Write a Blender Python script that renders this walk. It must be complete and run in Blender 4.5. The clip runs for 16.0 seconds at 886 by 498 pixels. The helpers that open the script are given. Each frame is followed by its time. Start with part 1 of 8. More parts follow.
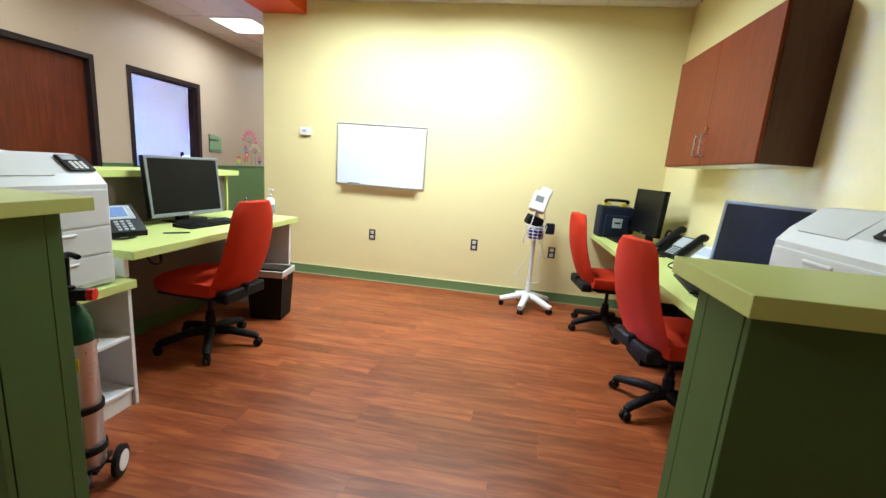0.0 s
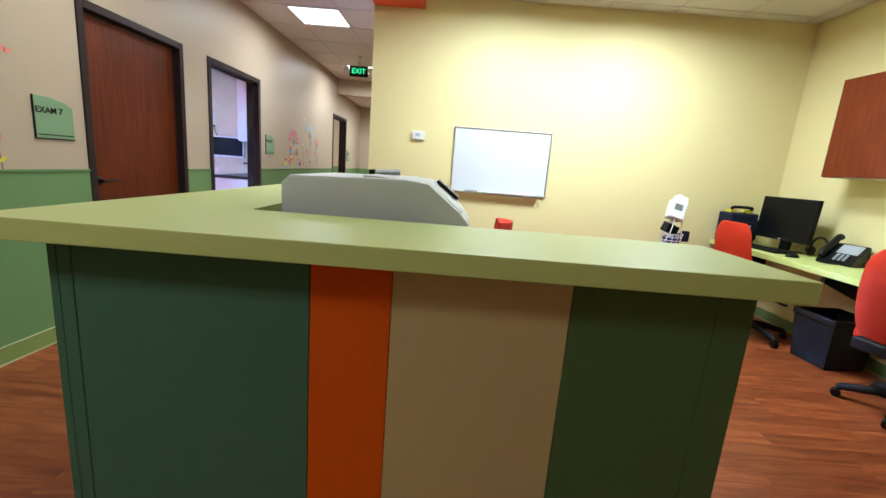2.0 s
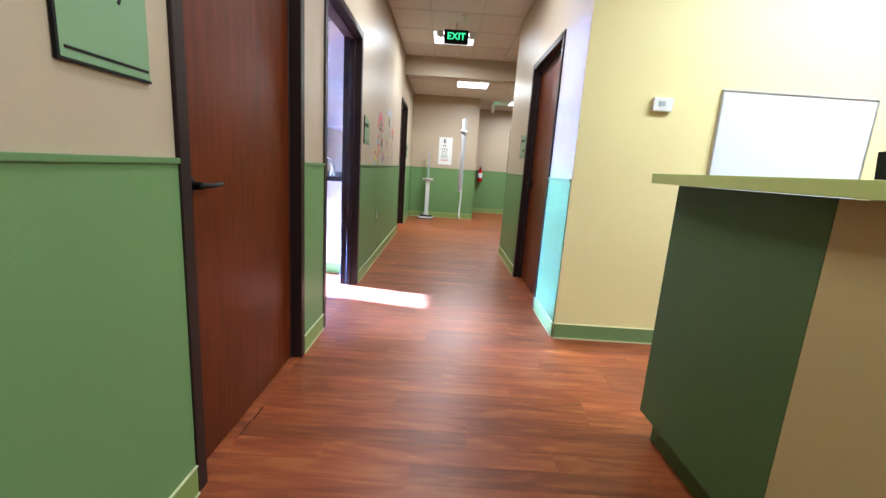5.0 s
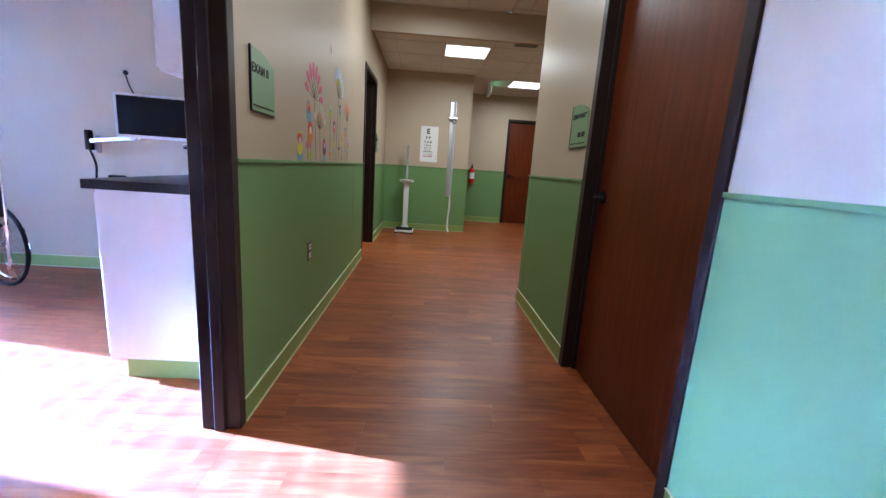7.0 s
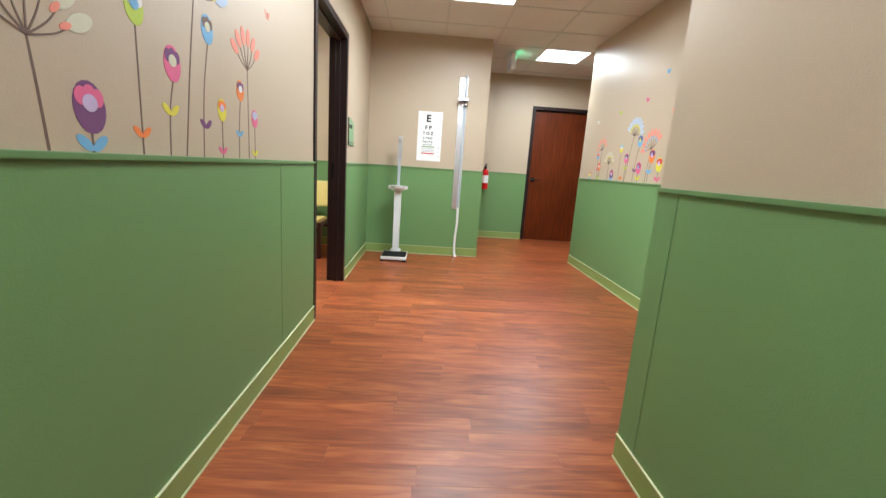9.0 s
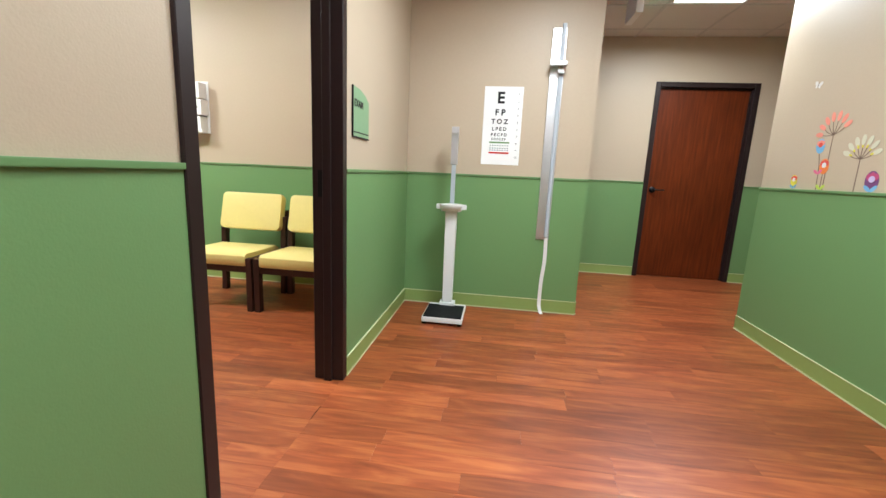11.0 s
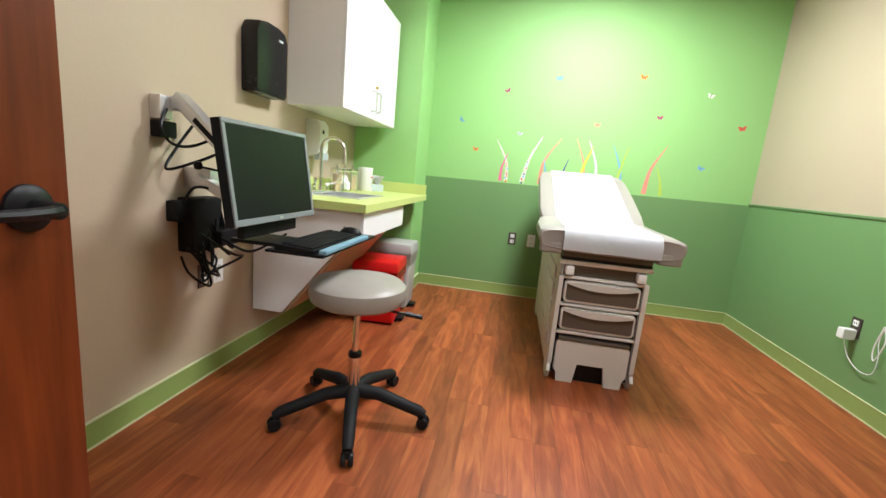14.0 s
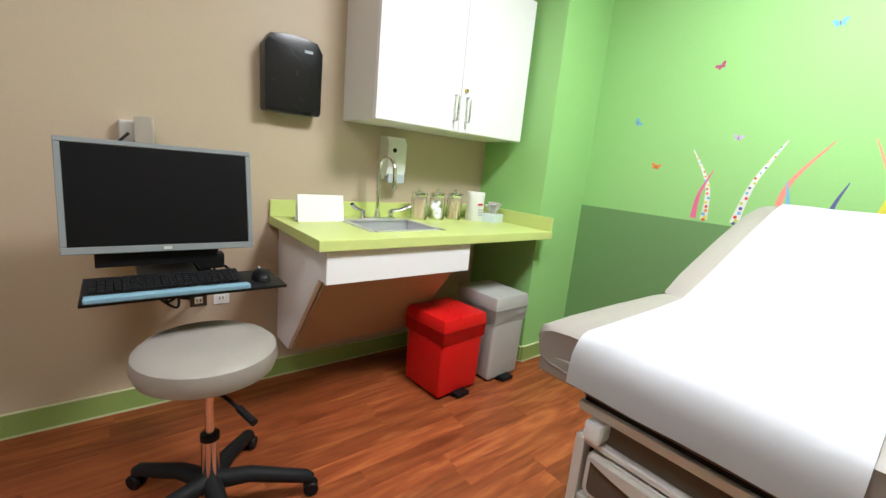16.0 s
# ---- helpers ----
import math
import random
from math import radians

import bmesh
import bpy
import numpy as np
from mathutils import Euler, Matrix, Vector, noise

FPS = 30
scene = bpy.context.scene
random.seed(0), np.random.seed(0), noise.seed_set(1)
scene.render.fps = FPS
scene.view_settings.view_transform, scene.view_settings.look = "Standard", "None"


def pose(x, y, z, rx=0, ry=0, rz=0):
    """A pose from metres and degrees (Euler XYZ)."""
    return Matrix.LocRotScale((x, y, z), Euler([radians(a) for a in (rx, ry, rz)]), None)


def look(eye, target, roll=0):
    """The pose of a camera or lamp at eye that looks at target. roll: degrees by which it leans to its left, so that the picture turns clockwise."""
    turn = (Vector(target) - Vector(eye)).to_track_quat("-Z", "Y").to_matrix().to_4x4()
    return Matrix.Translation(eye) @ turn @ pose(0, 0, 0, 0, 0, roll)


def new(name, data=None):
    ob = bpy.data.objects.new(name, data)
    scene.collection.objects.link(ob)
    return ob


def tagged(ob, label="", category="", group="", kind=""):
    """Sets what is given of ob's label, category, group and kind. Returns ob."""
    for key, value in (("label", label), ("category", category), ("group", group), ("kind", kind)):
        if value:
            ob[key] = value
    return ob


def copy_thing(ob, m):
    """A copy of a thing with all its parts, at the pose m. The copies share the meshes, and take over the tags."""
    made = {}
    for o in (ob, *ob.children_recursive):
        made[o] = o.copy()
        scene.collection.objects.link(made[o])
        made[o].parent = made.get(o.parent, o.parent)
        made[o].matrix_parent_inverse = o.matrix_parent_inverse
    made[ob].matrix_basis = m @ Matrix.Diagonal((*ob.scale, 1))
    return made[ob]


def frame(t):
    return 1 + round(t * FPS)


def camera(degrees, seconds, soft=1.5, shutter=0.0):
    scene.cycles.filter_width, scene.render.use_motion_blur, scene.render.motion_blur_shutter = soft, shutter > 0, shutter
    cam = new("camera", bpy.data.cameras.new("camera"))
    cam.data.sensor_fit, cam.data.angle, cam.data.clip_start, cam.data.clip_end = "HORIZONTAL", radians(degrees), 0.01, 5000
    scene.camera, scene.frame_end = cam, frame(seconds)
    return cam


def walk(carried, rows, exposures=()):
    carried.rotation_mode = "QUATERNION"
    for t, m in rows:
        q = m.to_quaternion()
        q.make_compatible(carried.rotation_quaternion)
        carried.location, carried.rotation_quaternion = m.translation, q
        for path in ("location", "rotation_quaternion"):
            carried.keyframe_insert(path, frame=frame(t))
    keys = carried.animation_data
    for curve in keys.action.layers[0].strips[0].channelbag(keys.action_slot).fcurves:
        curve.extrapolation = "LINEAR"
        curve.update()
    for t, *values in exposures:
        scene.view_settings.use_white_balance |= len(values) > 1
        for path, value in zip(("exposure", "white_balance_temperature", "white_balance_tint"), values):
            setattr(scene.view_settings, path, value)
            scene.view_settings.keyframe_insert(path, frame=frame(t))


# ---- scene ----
cam = camera(94.3, 16.0)
PATH = [
    (0, (0.209, 0.166, 1.302), (-0.073, 2.107, 0.914), 4.4),
    (0.5, (-0.256, 0.156, 1.309), (-0.42, 2.111, 0.922), 4.2),
    (1, (-0.677, 0.172, 1.31), (-0.779, 2.129, 0.912), 4.3),
    (1.5, (-1.166, 0.193, 1.311), (-1.221, 2.154, 0.92), 4.5),
    (2, (-1.634, 0.198, 1.278), (-1.649, 2.16, 0.889), 4.5),
    (2.5, (-2.116, 0.28, 1.217), (-2.142, 2.245, 0.844), 4.4),
    (3, (-2.512, 0.388, 1.195), (-2.542, 2.353, 0.823), 4.5),
    (3.5, (-2.856, 0.621, 1.145), (-2.853, 2.585, 0.769), 4.2),
    (4, (-3.115, 0.924, 1.119), (-3.143, 2.887, 0.736), 4.0),
    (6.5, (-3.369, 3.369, 1.103), (-3.265, 5.328, 0.711), 3.7),
    (7, (-3.36, 3.879, 1.103), (-3.255, 5.838, 0.711), 3.8),
    (7.5, (-3.362, 4.384, 1.097), (-3.254, 6.343, 0.708), 3.7),
    (8, (-3.349, 4.872, 1.099), (-3.247, 6.831, 0.709), 3.8),
    (10.5, (-3.308, 7.268, 1.107), (-3.241, 9.23, 0.721), 3.8),
    (11, (-3.318, 7.698, 1.089), (-3.568, 9.648, 0.722), 2.6),
    (11.5, (-3.349, 8.12, 1.087), (-4.214, 9.89, 0.739), 3.3),
    (12, (-3.434, 8.508, 1.086), (-4.785, 9.942, 0.741), 3.8),
    (12.5, (-3.612, 8.826, 1.082), (-5.352, 9.75, 0.737), 4.1),
    (13, (-3.909, 9.038, 1.07), (-5.819, 9.517, 0.72), 4.6),
    (13.5, (-4.256, 9.152, 1.082), (-6.22, 9.265, 0.721), 4.8),
    (14, (-4.585, 9.244, 1.101), (-6.529, 8.936, 0.741), 5.3),
    (14.5, (-4.897, 9.442, 1.138), (-6.742, 8.765, 0.768), 6.0),
    (15, (-5.24, 9.645, 1.161), (-6.878, 8.562, 0.779), 5.9),
    (15.5, (-5.605, 9.833, 1.206), (-7.052, 8.507, 0.824), 6.4),
    (16, (-5.981, 10.021, 1.234), (-7.222, 8.502, 0.843), 5.4),
]
EXPOSE = [(0.0, 7.07), (1.5, 6.95), (2.0, 6.90), (2.5, 6.98), (3.0, 7.00), (4.0, 7.25), (6.5, 6.36), (7.0, 6.22), (8.0, 7.24), (10.5, 7.22), (12.0, 7.08), (13.0, 7.18), (14.0, 7.00), (15.0, 6.80), (16.0, 6.71)]
walk(cam, [(t, look(eye, target, roll)) for t, eye, target, roll in PATH], EXPOSE)

# ---- sky, sun, lights ----
SUN_EL, SUN_WAY = 23.0, Vector((0.981, -0.195, 0.0))
world = bpy.data.worlds.new("sky")
scene.world = world
world.use_nodes = True
wn = world.node_tree.nodes
sky = wn.new("ShaderNodeTexSky")
sky.sky_type, sky.sun_disc = "NISHITA", False
sky.sun_elevation, sky.sun_rotation = radians(SUN_EL), math.atan2(-SUN_WAY.x, -SUN_WAY.y)
tint = wn.new("ShaderNodeMix")
tint.data_type, tint.blend_type = "RGBA", "MULTIPLY"
tint.inputs[0].default_value, tint.inputs[7].default_value = 1.0, (0.45, 0.58, 1.0, 1.0)
world.node_tree.links.new(sky.outputs[0], tint.inputs[6])
world.node_tree.links.new(tint.outputs[2], wn["Background"].inputs[0])
wn["Background"].inputs[1].default_value = 0.05
sun = new("sun", bpy.data.lights.new("sun", "SUN"))
sun.data.energy, sun.data.angle, sun.data.color = 3.8, radians(0.5), (0.165, 0.34, 1.0)
sun.matrix_world = look((0, 0, 0), SUN_WAY * math.cos(radians(SUN_EL)) - Vector((0, 0, math.sin(radians(SUN_EL)))))


def panel_lamp(x, y, z, watts, colour, spread=172):
    """The light of one ceiling panel, just under its diffuser."""
    la = new("panel_light", bpy.data.lights.new("panel_light", "AREA"))
    la.data.shape, la.data.size, la.data.energy, la.data.color = "SQUARE", 0.54, watts, colour
    la.data.spread = radians(spread)
    la.matrix_world = pose(x, y, z - 0.03)


COOL, COOLER, WARM = (0.84, 0.93, 1.0), (0.76, 0.91, 1.0), (0.92, 0.95, 1.0)
PANELS = [  # x, y, ceiling height, watts, colour
    (-3.29, 5.32, 2.86, 0.21, COOL), (-3.31, 7.93, 2.86, 0.28, COOL),
    (-2.91, 9.68, 2.60, 0.40, COOL), (-1.68, 11.48, 2.60, 0.33, COOL),
    # none in view; (-1.22, 3.39) is added to brighten the yellow wall
    (0.0, 3.39, 2.86, 0.54, COOLER), (-1.22, 3.39, 2.86, 0.42, COOLER), (-3.29, 2.706, 2.86, 0.12, COOL), (-3.29, -0.556, 2.86, 0.21, COOL),
    # both out of view; (-5.5, 9.75) is added fill near the door
    (-7.35, 9.75, 2.85, 0.78, WARM), (-5.5, 9.75, 2.85, 0.30, WARM),
]
for p in PANELS:
    panel_lamp(*p)

# ---- materials ----
def material(name, build=None, colour=(0.5, 0.5, 0.5), rough=0.5, metal=0.0, grain=0.0, grain_scale=40.0, blotch=0.06, blotch_scale=1.5, bump=0.0, bump_scale=200.0, coat=0.0, spec=0.3, stretch=None):
    """A surface with its colour varied at two scales, a little roughness wear and fine relief."""
    m = bpy.data.materials.new(name)
    m.use_nodes = True
    nt = m.node_tree
    b = nt.nodes["Principled BSDF"]
    b.inputs["Metallic"].default_value = metal
    b.inputs["Coat Weight"].default_value = coat
    b.inputs["Specular IOR Level"].default_value = spec
    tc = nt.nodes.new("ShaderNodeTexCoord")
    vec = tc.outputs["Object"]
    if stretch:
        mp = nt.nodes.new("ShaderNodeMapping")
        mp.inputs["Scale"].default_value = stretch
        nt.links.new(vec, mp.inputs["Vector"])
        vec = mp.outputs[0]

    def noise_tex(scale, detail):
        n = nt.nodes.new("ShaderNodeTexNoise")
        n.inputs["Scale"].default_value, n.inputs["Detail"].default_value = scale, detail
        nt.links.new(vec, n.inputs["Vector"])
        return n.outputs["Fac"]

    def mathn(op, a, c):
        n = nt.nodes.new("ShaderNodeMath")
        n.operation = op
        for i, v in enumerate((a, c)):
            if isinstance(v, (int, float)):
                n.inputs[i].default_value = v
            else:
                nt.links.new(v, n.inputs[i])
        return n.outputs[0]

    big, small = noise_tex(blotch_scale, 3), noise_tex(grain_scale, 4)
    value = mathn("ADD", mathn("MULTIPLY", mathn("SUBTRACT", big, 0.5), 2 * blotch), mathn("MULTIPLY", mathn("SUBTRACT", small, 0.5), 2 * grain))
    hsv = nt.nodes.new("ShaderNodeHueSaturation")
    hsv.inputs["Color"].default_value = (*colour, 1)
    nt.links.new(mathn("ADD", value, 1.0), hsv.inputs["Value"])
    nt.links.new(hsv.outputs[0], b.inputs["Base Color"])
    nt.links.new(mathn("ADD", mathn("MULTIPLY", mathn("SUBTRACT", small, 0.5), 0.15), rough), b.inputs["Roughness"])
    if bump:
        bn = nt.nodes.new("ShaderNodeBump")
        bn.inputs["Strength"].default_value, bn.inputs["Distance"].default_value = bump, 0.002
        nt.links.new(noise_tex(bump_scale, 3), bn.inputs["Height"])
        nt.links.new(bn.outputs[0], b.inputs["Normal"])
    if build:
        build(nt, b, hsv, mathn, noise_tex, tc)
    return m


def glowing(name, colour, strength):
    m = bpy.data.materials.new(name)
    m.use_nodes = True
    b = m.node_tree.nodes["Principled BSDF"]
    b.inputs["Base Color"].default_value = (*(0.25 * c for c in colour), 1)
    b.inputs["Emission Color"].default_value = (*colour, 1)
    b.inputs["Emission Strength"].default_value = strength
    return m


def plank_nodes(nt, b, hsv, mathn, noise_tex, tc):
    """Printed cherry boards: long streaks, each board with its own tone and its own cut of the grain."""
    oi, geo, pos = nt.nodes.new("ShaderNodeObjectInfo"), nt.nodes.new("ShaderNodeNewGeometry"), nt.nodes.new("ShaderNodeNewGeometry")
    r = mathn("FRACT", mathn("ADD", oi.outputs["Random"], geo.outputs["Random Per Island"]), 0.0)
    mp = nt.nodes.new("ShaderNodeMapping")
    mp.inputs["Scale"].default_value = (1.1, 8.0, 1.0)
    nt.links.new(pos.outputs["Position"], mp.inputs["Vector"])
    shift = nt.nodes.new("ShaderNodeCombineXYZ")
    nt.links.new(mathn("MULTIPLY", r, 37.0), shift.inputs[0])
    nt.links.new(mathn("MULTIPLY", r, 91.0), shift.inputs[1])
    nt.links.new(shift.outputs[0], mp.inputs["Location"])
    wave = nt.nodes.new("ShaderNodeTexNoise")
    wave.inputs["Scale"].default_value, wave.inputs["Detail"].default_value, wave.inputs["Distortion"].default_value = 2.4, 5, 1.1
    nt.links.new(mp.outputs[0], wave.inputs["Vector"])
    ramp = nt.nodes.new("ShaderNodeValToRGB")
    cr = ramp.color_ramp
    cr.elements[0].position, cr.elements[0].color = 0.20, (0.135, 0.027, 0.009, 1)
    cr.elements[1].position, cr.elements[1].color = 0.84, (0.430, 0.134, 0.040, 1)
    mid = cr.elements.new(0.5)
    mid.color = (0.262, 0.062, 0.020, 1)
    fm = nt.nodes.new("ShaderNodeMapping")
    fm.inputs["Scale"].default_value = (2.6, 46.0, 1.0)
    nt.links.new(pos.outputs["Position"], fm.inputs["Vector"])
    nt.links.new(shift.outputs[0], fm.inputs["Location"])
    fine = nt.nodes.new("ShaderNodeTexNoise")
    fine.inputs["Scale"].default_value, fine.inputs["Detail"].default_value = 2.0, 4
    nt.links.new(fm.outputs[0], fine.inputs["Vector"])
    streak = mathn("ADD", wave.outputs["Fac"], mathn("MULTIPLY", mathn("SUBTRACT", fine.outputs["Fac"], 0.5), 0.24))
    nt.links.new(streak, ramp.inputs[0])
    nt.links.new(ramp.outputs[0], hsv.inputs["Color"])
    nt.links.new(mathn("ADD", mathn("MULTIPLY", r, 0.42), 0.81), hsv.inputs["Value"])
    bn = nt.nodes.new("ShaderNodeBump")
    bn.inputs["Strength"].default_value, bn.inputs["Distance"].default_value = 0.12, 0.001
    nt.links.new(wave.outputs["Fac"], bn.inputs["Height"])
    nt.links.new(bn.outputs[0], b.inputs["Normal"])


def woody(dark, light, along):
    def build(nt, b, hsv, mathn, noise_tex, tc):
        mp = nt.nodes.new("ShaderNodeMapping")
        mp.inputs["Scale"].default_value = along
        nt.links.new(tc.outputs["Object"], mp.inputs["Vector"])
        n = nt.nodes.new("ShaderNodeTexNoise")
        n.inputs["Scale"].default_value, n.inputs["Detail"].default_value, n.inputs["Distortion"].default_value = 3.0, 3, 0.0
        nt.links.new(mp.outputs[0], n.inputs["Vector"])
        ramp = nt.nodes.new("ShaderNodeValToRGB")
        ramp.color_ramp.elements[0].position, ramp.color_ramp.elements[0].color = 0.12, (*dark, 1)
        ramp.color_ramp.elements[1].position, ramp.color_ramp.elements[1].color = 0.86, (*light, 1)
        nt.links.new(n.outputs["Fac"], ramp.inputs[0])
        nt.links.new(ramp.outputs[0], hsv.inputs["Color"])
    return build


def wall_paint(name, colour, rough=0.55):
    return material(name, colour=colour, rough=rough, grain=0.03, grain_scale=60, blotch=0.03, bump=0.25, bump_scale=180)


FLOOR_M = material("cherry plank vinyl", build=plank_nodes, rough=0.38, blotch=0.0, grain=0.0, grain_scale=25, spec=0.4)
SLAB_M = material("plank joint", colour=(0.05, 0.02, 0.014), rough=0.8)
TAN = wall_paint("tan wall paint", (0.50, 0.405, 0.295), 0.42)
YELLOW = wall_paint("yellow wall paint", (0.80, 0.70, 0.37))
GREEN = wall_paint("green wainscot", (0.155, 0.29, 0.115), 0.45)
LEAF = wall_paint("leaf green wall paint", (0.295, 0.56, 0.20))
ORANGE_WALL = wall_paint("orange wall paint", (0.66, 0.075, 0.012))
RAIL_M = material("green rail vinyl", colour=(0.13, 0.25, 0.10), rough=0.4, grain=0.03)
BASE_M = material("green rubber baseboard", colour=(0.26, 0.36, 0.11), rough=0.42, grain=0.04)
BASE_DARK = material("dull green rubber baseboard", colour=(0.16, 0.26, 0.11), rough=0.42, grain=0.04)
BEAD_M = material("pale floor bead", colour=(0.55, 0.57, 0.34), rough=0.6)
TILE_M = material("white acoustic tile", colour=(0.72, 0.70, 0.66), rough=0.9, grain=0.10, grain_scale=130, bump=0.6, bump_scale=260)
GRID_M = material("white ceiling grid", colour=(0.62, 0.61, 0.58), rough=0.5)
DOOR_M = material("dark cherry veneer", build=woody((0.060, 0.0095, 0.0025), (0.172, 0.033, 0.007), (16, 16, 1.1)), rough=0.36, spec=0.26, blotch=0.34, blotch_scale=1.8, grain=0.05)
FRAME_M = material("dark brown steel frame", colour=(0.024, 0.014, 0.013), spec=0.25, rough=0.38, grain=0.05, grain_scale=30)
CHERRY = material("cherry cabinet veneer", build=woody((0.115, 0.018, 0.005), (0.205, 0.037, 0.009), (14, 14, 1.2)), spec=0.14, rough=0.42, blotch=0.08, grain=0.06)
# CHERRY made darker: the shade on the cabinet's sides is in the colour
SHADED_SIDE = material("cherry veneer with painted-in shade", build=woody((0.050, 0.016, 0.011), (0.085, 0.028, 0.018), (14, 14, 1.2)), rough=0.4)
LIME = material("lime laminate", colour=(0.56, 0.64, 0.22), rough=0.38, grain=0.04, grain_scale=220, blotch=0.03)
WHITE_LAM = material("white laminate", colour=(0.80, 0.79, 0.80), rough=0.4, grain=0.015)
PANEL_GREEN = material("green laminate panel", colour=(0.088, 0.15, 0.054), spec=0.12, rough=0.55, grain=0.04)
PANEL_TEAL = material("teal green laminate panel", colour=(0.072, 0.165, 0.10), spec=0.12, rough=0.55, grain=0.04)
PANEL_ORANGE = material("orange laminate panel", colour=(0.72, 0.105, 0.006), spec=0.12, rough=0.55, grain=0.03)
PANEL_TAN = material("tan laminate panel", colour=(0.55, 0.42, 0.20), spec=0.12, rough=0.55, grain=0.03)
CORE_M = material("taupe laminate core", colour=(0.15, 0.125, 0.10), rough=0.5, spec=0.15, grain=0.04)
BLACK = material("black plastic", colour=(0.006, 0.006, 0.007), rough=0.42, grain=0.05, spec=0.2)
BLACK_SOFT = material("matt black plastic", colour=(0.009, 0.009, 0.010), spec=0.18, rough=0.62, grain=0.08, bump=0.15, bump_scale=500)
SCREEN = material("dark screen", colour=(0.004, 0.004, 0.005), rough=0.36, spec=0.16)
SILVER = material("grey monitor bezel", colour=(0.23, 0.25, 0.26), rough=0.38, metal=0.2)
STEEL = material("brushed steel", colour=(0.62, 0.62, 0.62), rough=0.26, metal=1.0, grain=0.05, grain_scale=90)
BASIN_M = material("satin stainless steel", colour=(0.68, 0.69, 0.70), rough=0.42, metal=0.65, grain=0.04, grain_scale=90)
CHROME = material("chrome", colour=(0.80, 0.80, 0.80), rough=0.08, metal=1.0)
BOTTLE_M = material("polished aluminium", colour=(0.66, 0.67, 0.70), rough=0.3, metal=0.75, grain=0.06, grain_scale=60, blotch=0.1)
ALU = material("bare aluminium", colour=(0.70, 0.70, 0.71), rough=0.34, metal=0.9, grain=0.05)
RED_FABRIC = material("orange red fabric", colour=(0.54, 0.032, 0.009), rough=0.85, grain=0.10, grain_scale=320, bump=0.5, bump_scale=700, spec=0.2)
YELLOW_VINYL = material("pale yellow vinyl", colour=(0.70, 0.585, 0.215), rough=0.38, grain=0.04, bump=0.2, bump_scale=260)
DARK_WOOD = material("espresso wood", build=woody((0.022, 0.009, 0.007), (0.045, 0.018, 0.012), (8, 8, 1)), rough=0.35)
TAUPE = material("taupe vinyl", colour=(0.29, 0.262, 0.235), rough=0.42, grain=0.03, bump=0.15, bump_scale=260)
STOOL_M = material("light taupe vinyl", colour=(0.29, 0.262, 0.232), rough=0.4, grain=0.05, blotch=0.08, blotch_scale=9, bump=0.15, bump_scale=260)
PAPER = material("white exam paper", colour=(0.76, 0.77, 0.79), rough=0.75, grain=0.02, bump=0.25, bump_scale=18)
GREIGE = material("warm grey moulded plastic", colour=(0.62, 0.595, 0.555), rough=0.42, grain=0.02)
BROWN_GREY = material("brown grey drawer front", colour=(0.10, 0.08, 0.062), rough=0.42, grain=0.03)
WHITE_P = material("white plastic", colour=(0.78, 0.78, 0.77), rough=0.35, grain=0.01)
WHITE_BOARD = material("white board enamel", colour=(0.70, 0.74, 0.80), rough=0.25, grain=0.01)
PRINTER_M = material("grey white printer plastic", colour=(0.68, 0.71, 0.72), rough=0.4, grain=0.02)
PAPER_W = material("white paper", colour=(0.82, 0.82, 0.80), rough=0.8)
RED_P = material("red plastic", colour=(0.60, 0.010, 0.010), rough=0.3, grain=0.03)
GREY_BIN = material("light grey painted steel", colour=(0.40, 0.39, 0.37), rough=0.45, grain=0.03)
BAG_M = material("clear bin liner", colour=(0.55, 0.53, 0.50), rough=0.3, bump=1.0, bump_scale=30)
NAVY = material("navy nylon", colour=(0.007, 0.012, 0.028), rough=0.7, bump=0.4, bump_scale=400)
BLUE_P = material("blue plastic", colour=(0.02, 0.045, 0.30), rough=0.4)
BLUE_SCREEN = glowing("lit blue phone screen", (0.16, 0.34, 0.75), 0.0036)
PHONE_GREY = material("grey phone keys", colour=(0.42, 0.46, 0.50), rough=0.4)
WRIST_BLUE = material("pale blue wrist rest", colour=(0.16, 0.29, 0.37), rough=0.6)
BRONZE = material("dark bronze plate", colour=(0.085, 0.070, 0.058), rough=0.35, metal=0.5, grain=0.05)
SIGN_GREEN = material("pale green sign plate", colour=(0.21, 0.36, 0.20), rough=0.4)
TAPE_GREEN = material("dark green painted cylinder top", colour=(0.008, 0.06, 0.03), rough=0.25)
BRASS = material("brass", colour=(0.62, 0.42, 0.16), rough=0.25, metal=1.0)
LAMP_M = glowing("lit diffuser", (0.97, 0.98, 1.0), 0.034)
EXIT_GREEN = glowing("lit green letters", (0.04, 1.0, 0.40), 0.010)
GREEN_FACE = glowing("lit green sign face", (0.04, 1.0, 0.45), 0.045)
LENS_GLOW = glowing("pale lamp lens", (0.9, 1.0, 0.95), 0.0014)
GLASS = bpy.data.materials.new("clear glass")
GLASS.use_nodes = True
_g = GLASS.node_tree.nodes["Principled BSDF"]
_g.inputs["Transmission Weight"].default_value, _g.inputs["Roughness"].default_value = 1.0, 0.02
_g.inputs["Base Color"].default_value = (0.95, 0.97, 0.96, 1)


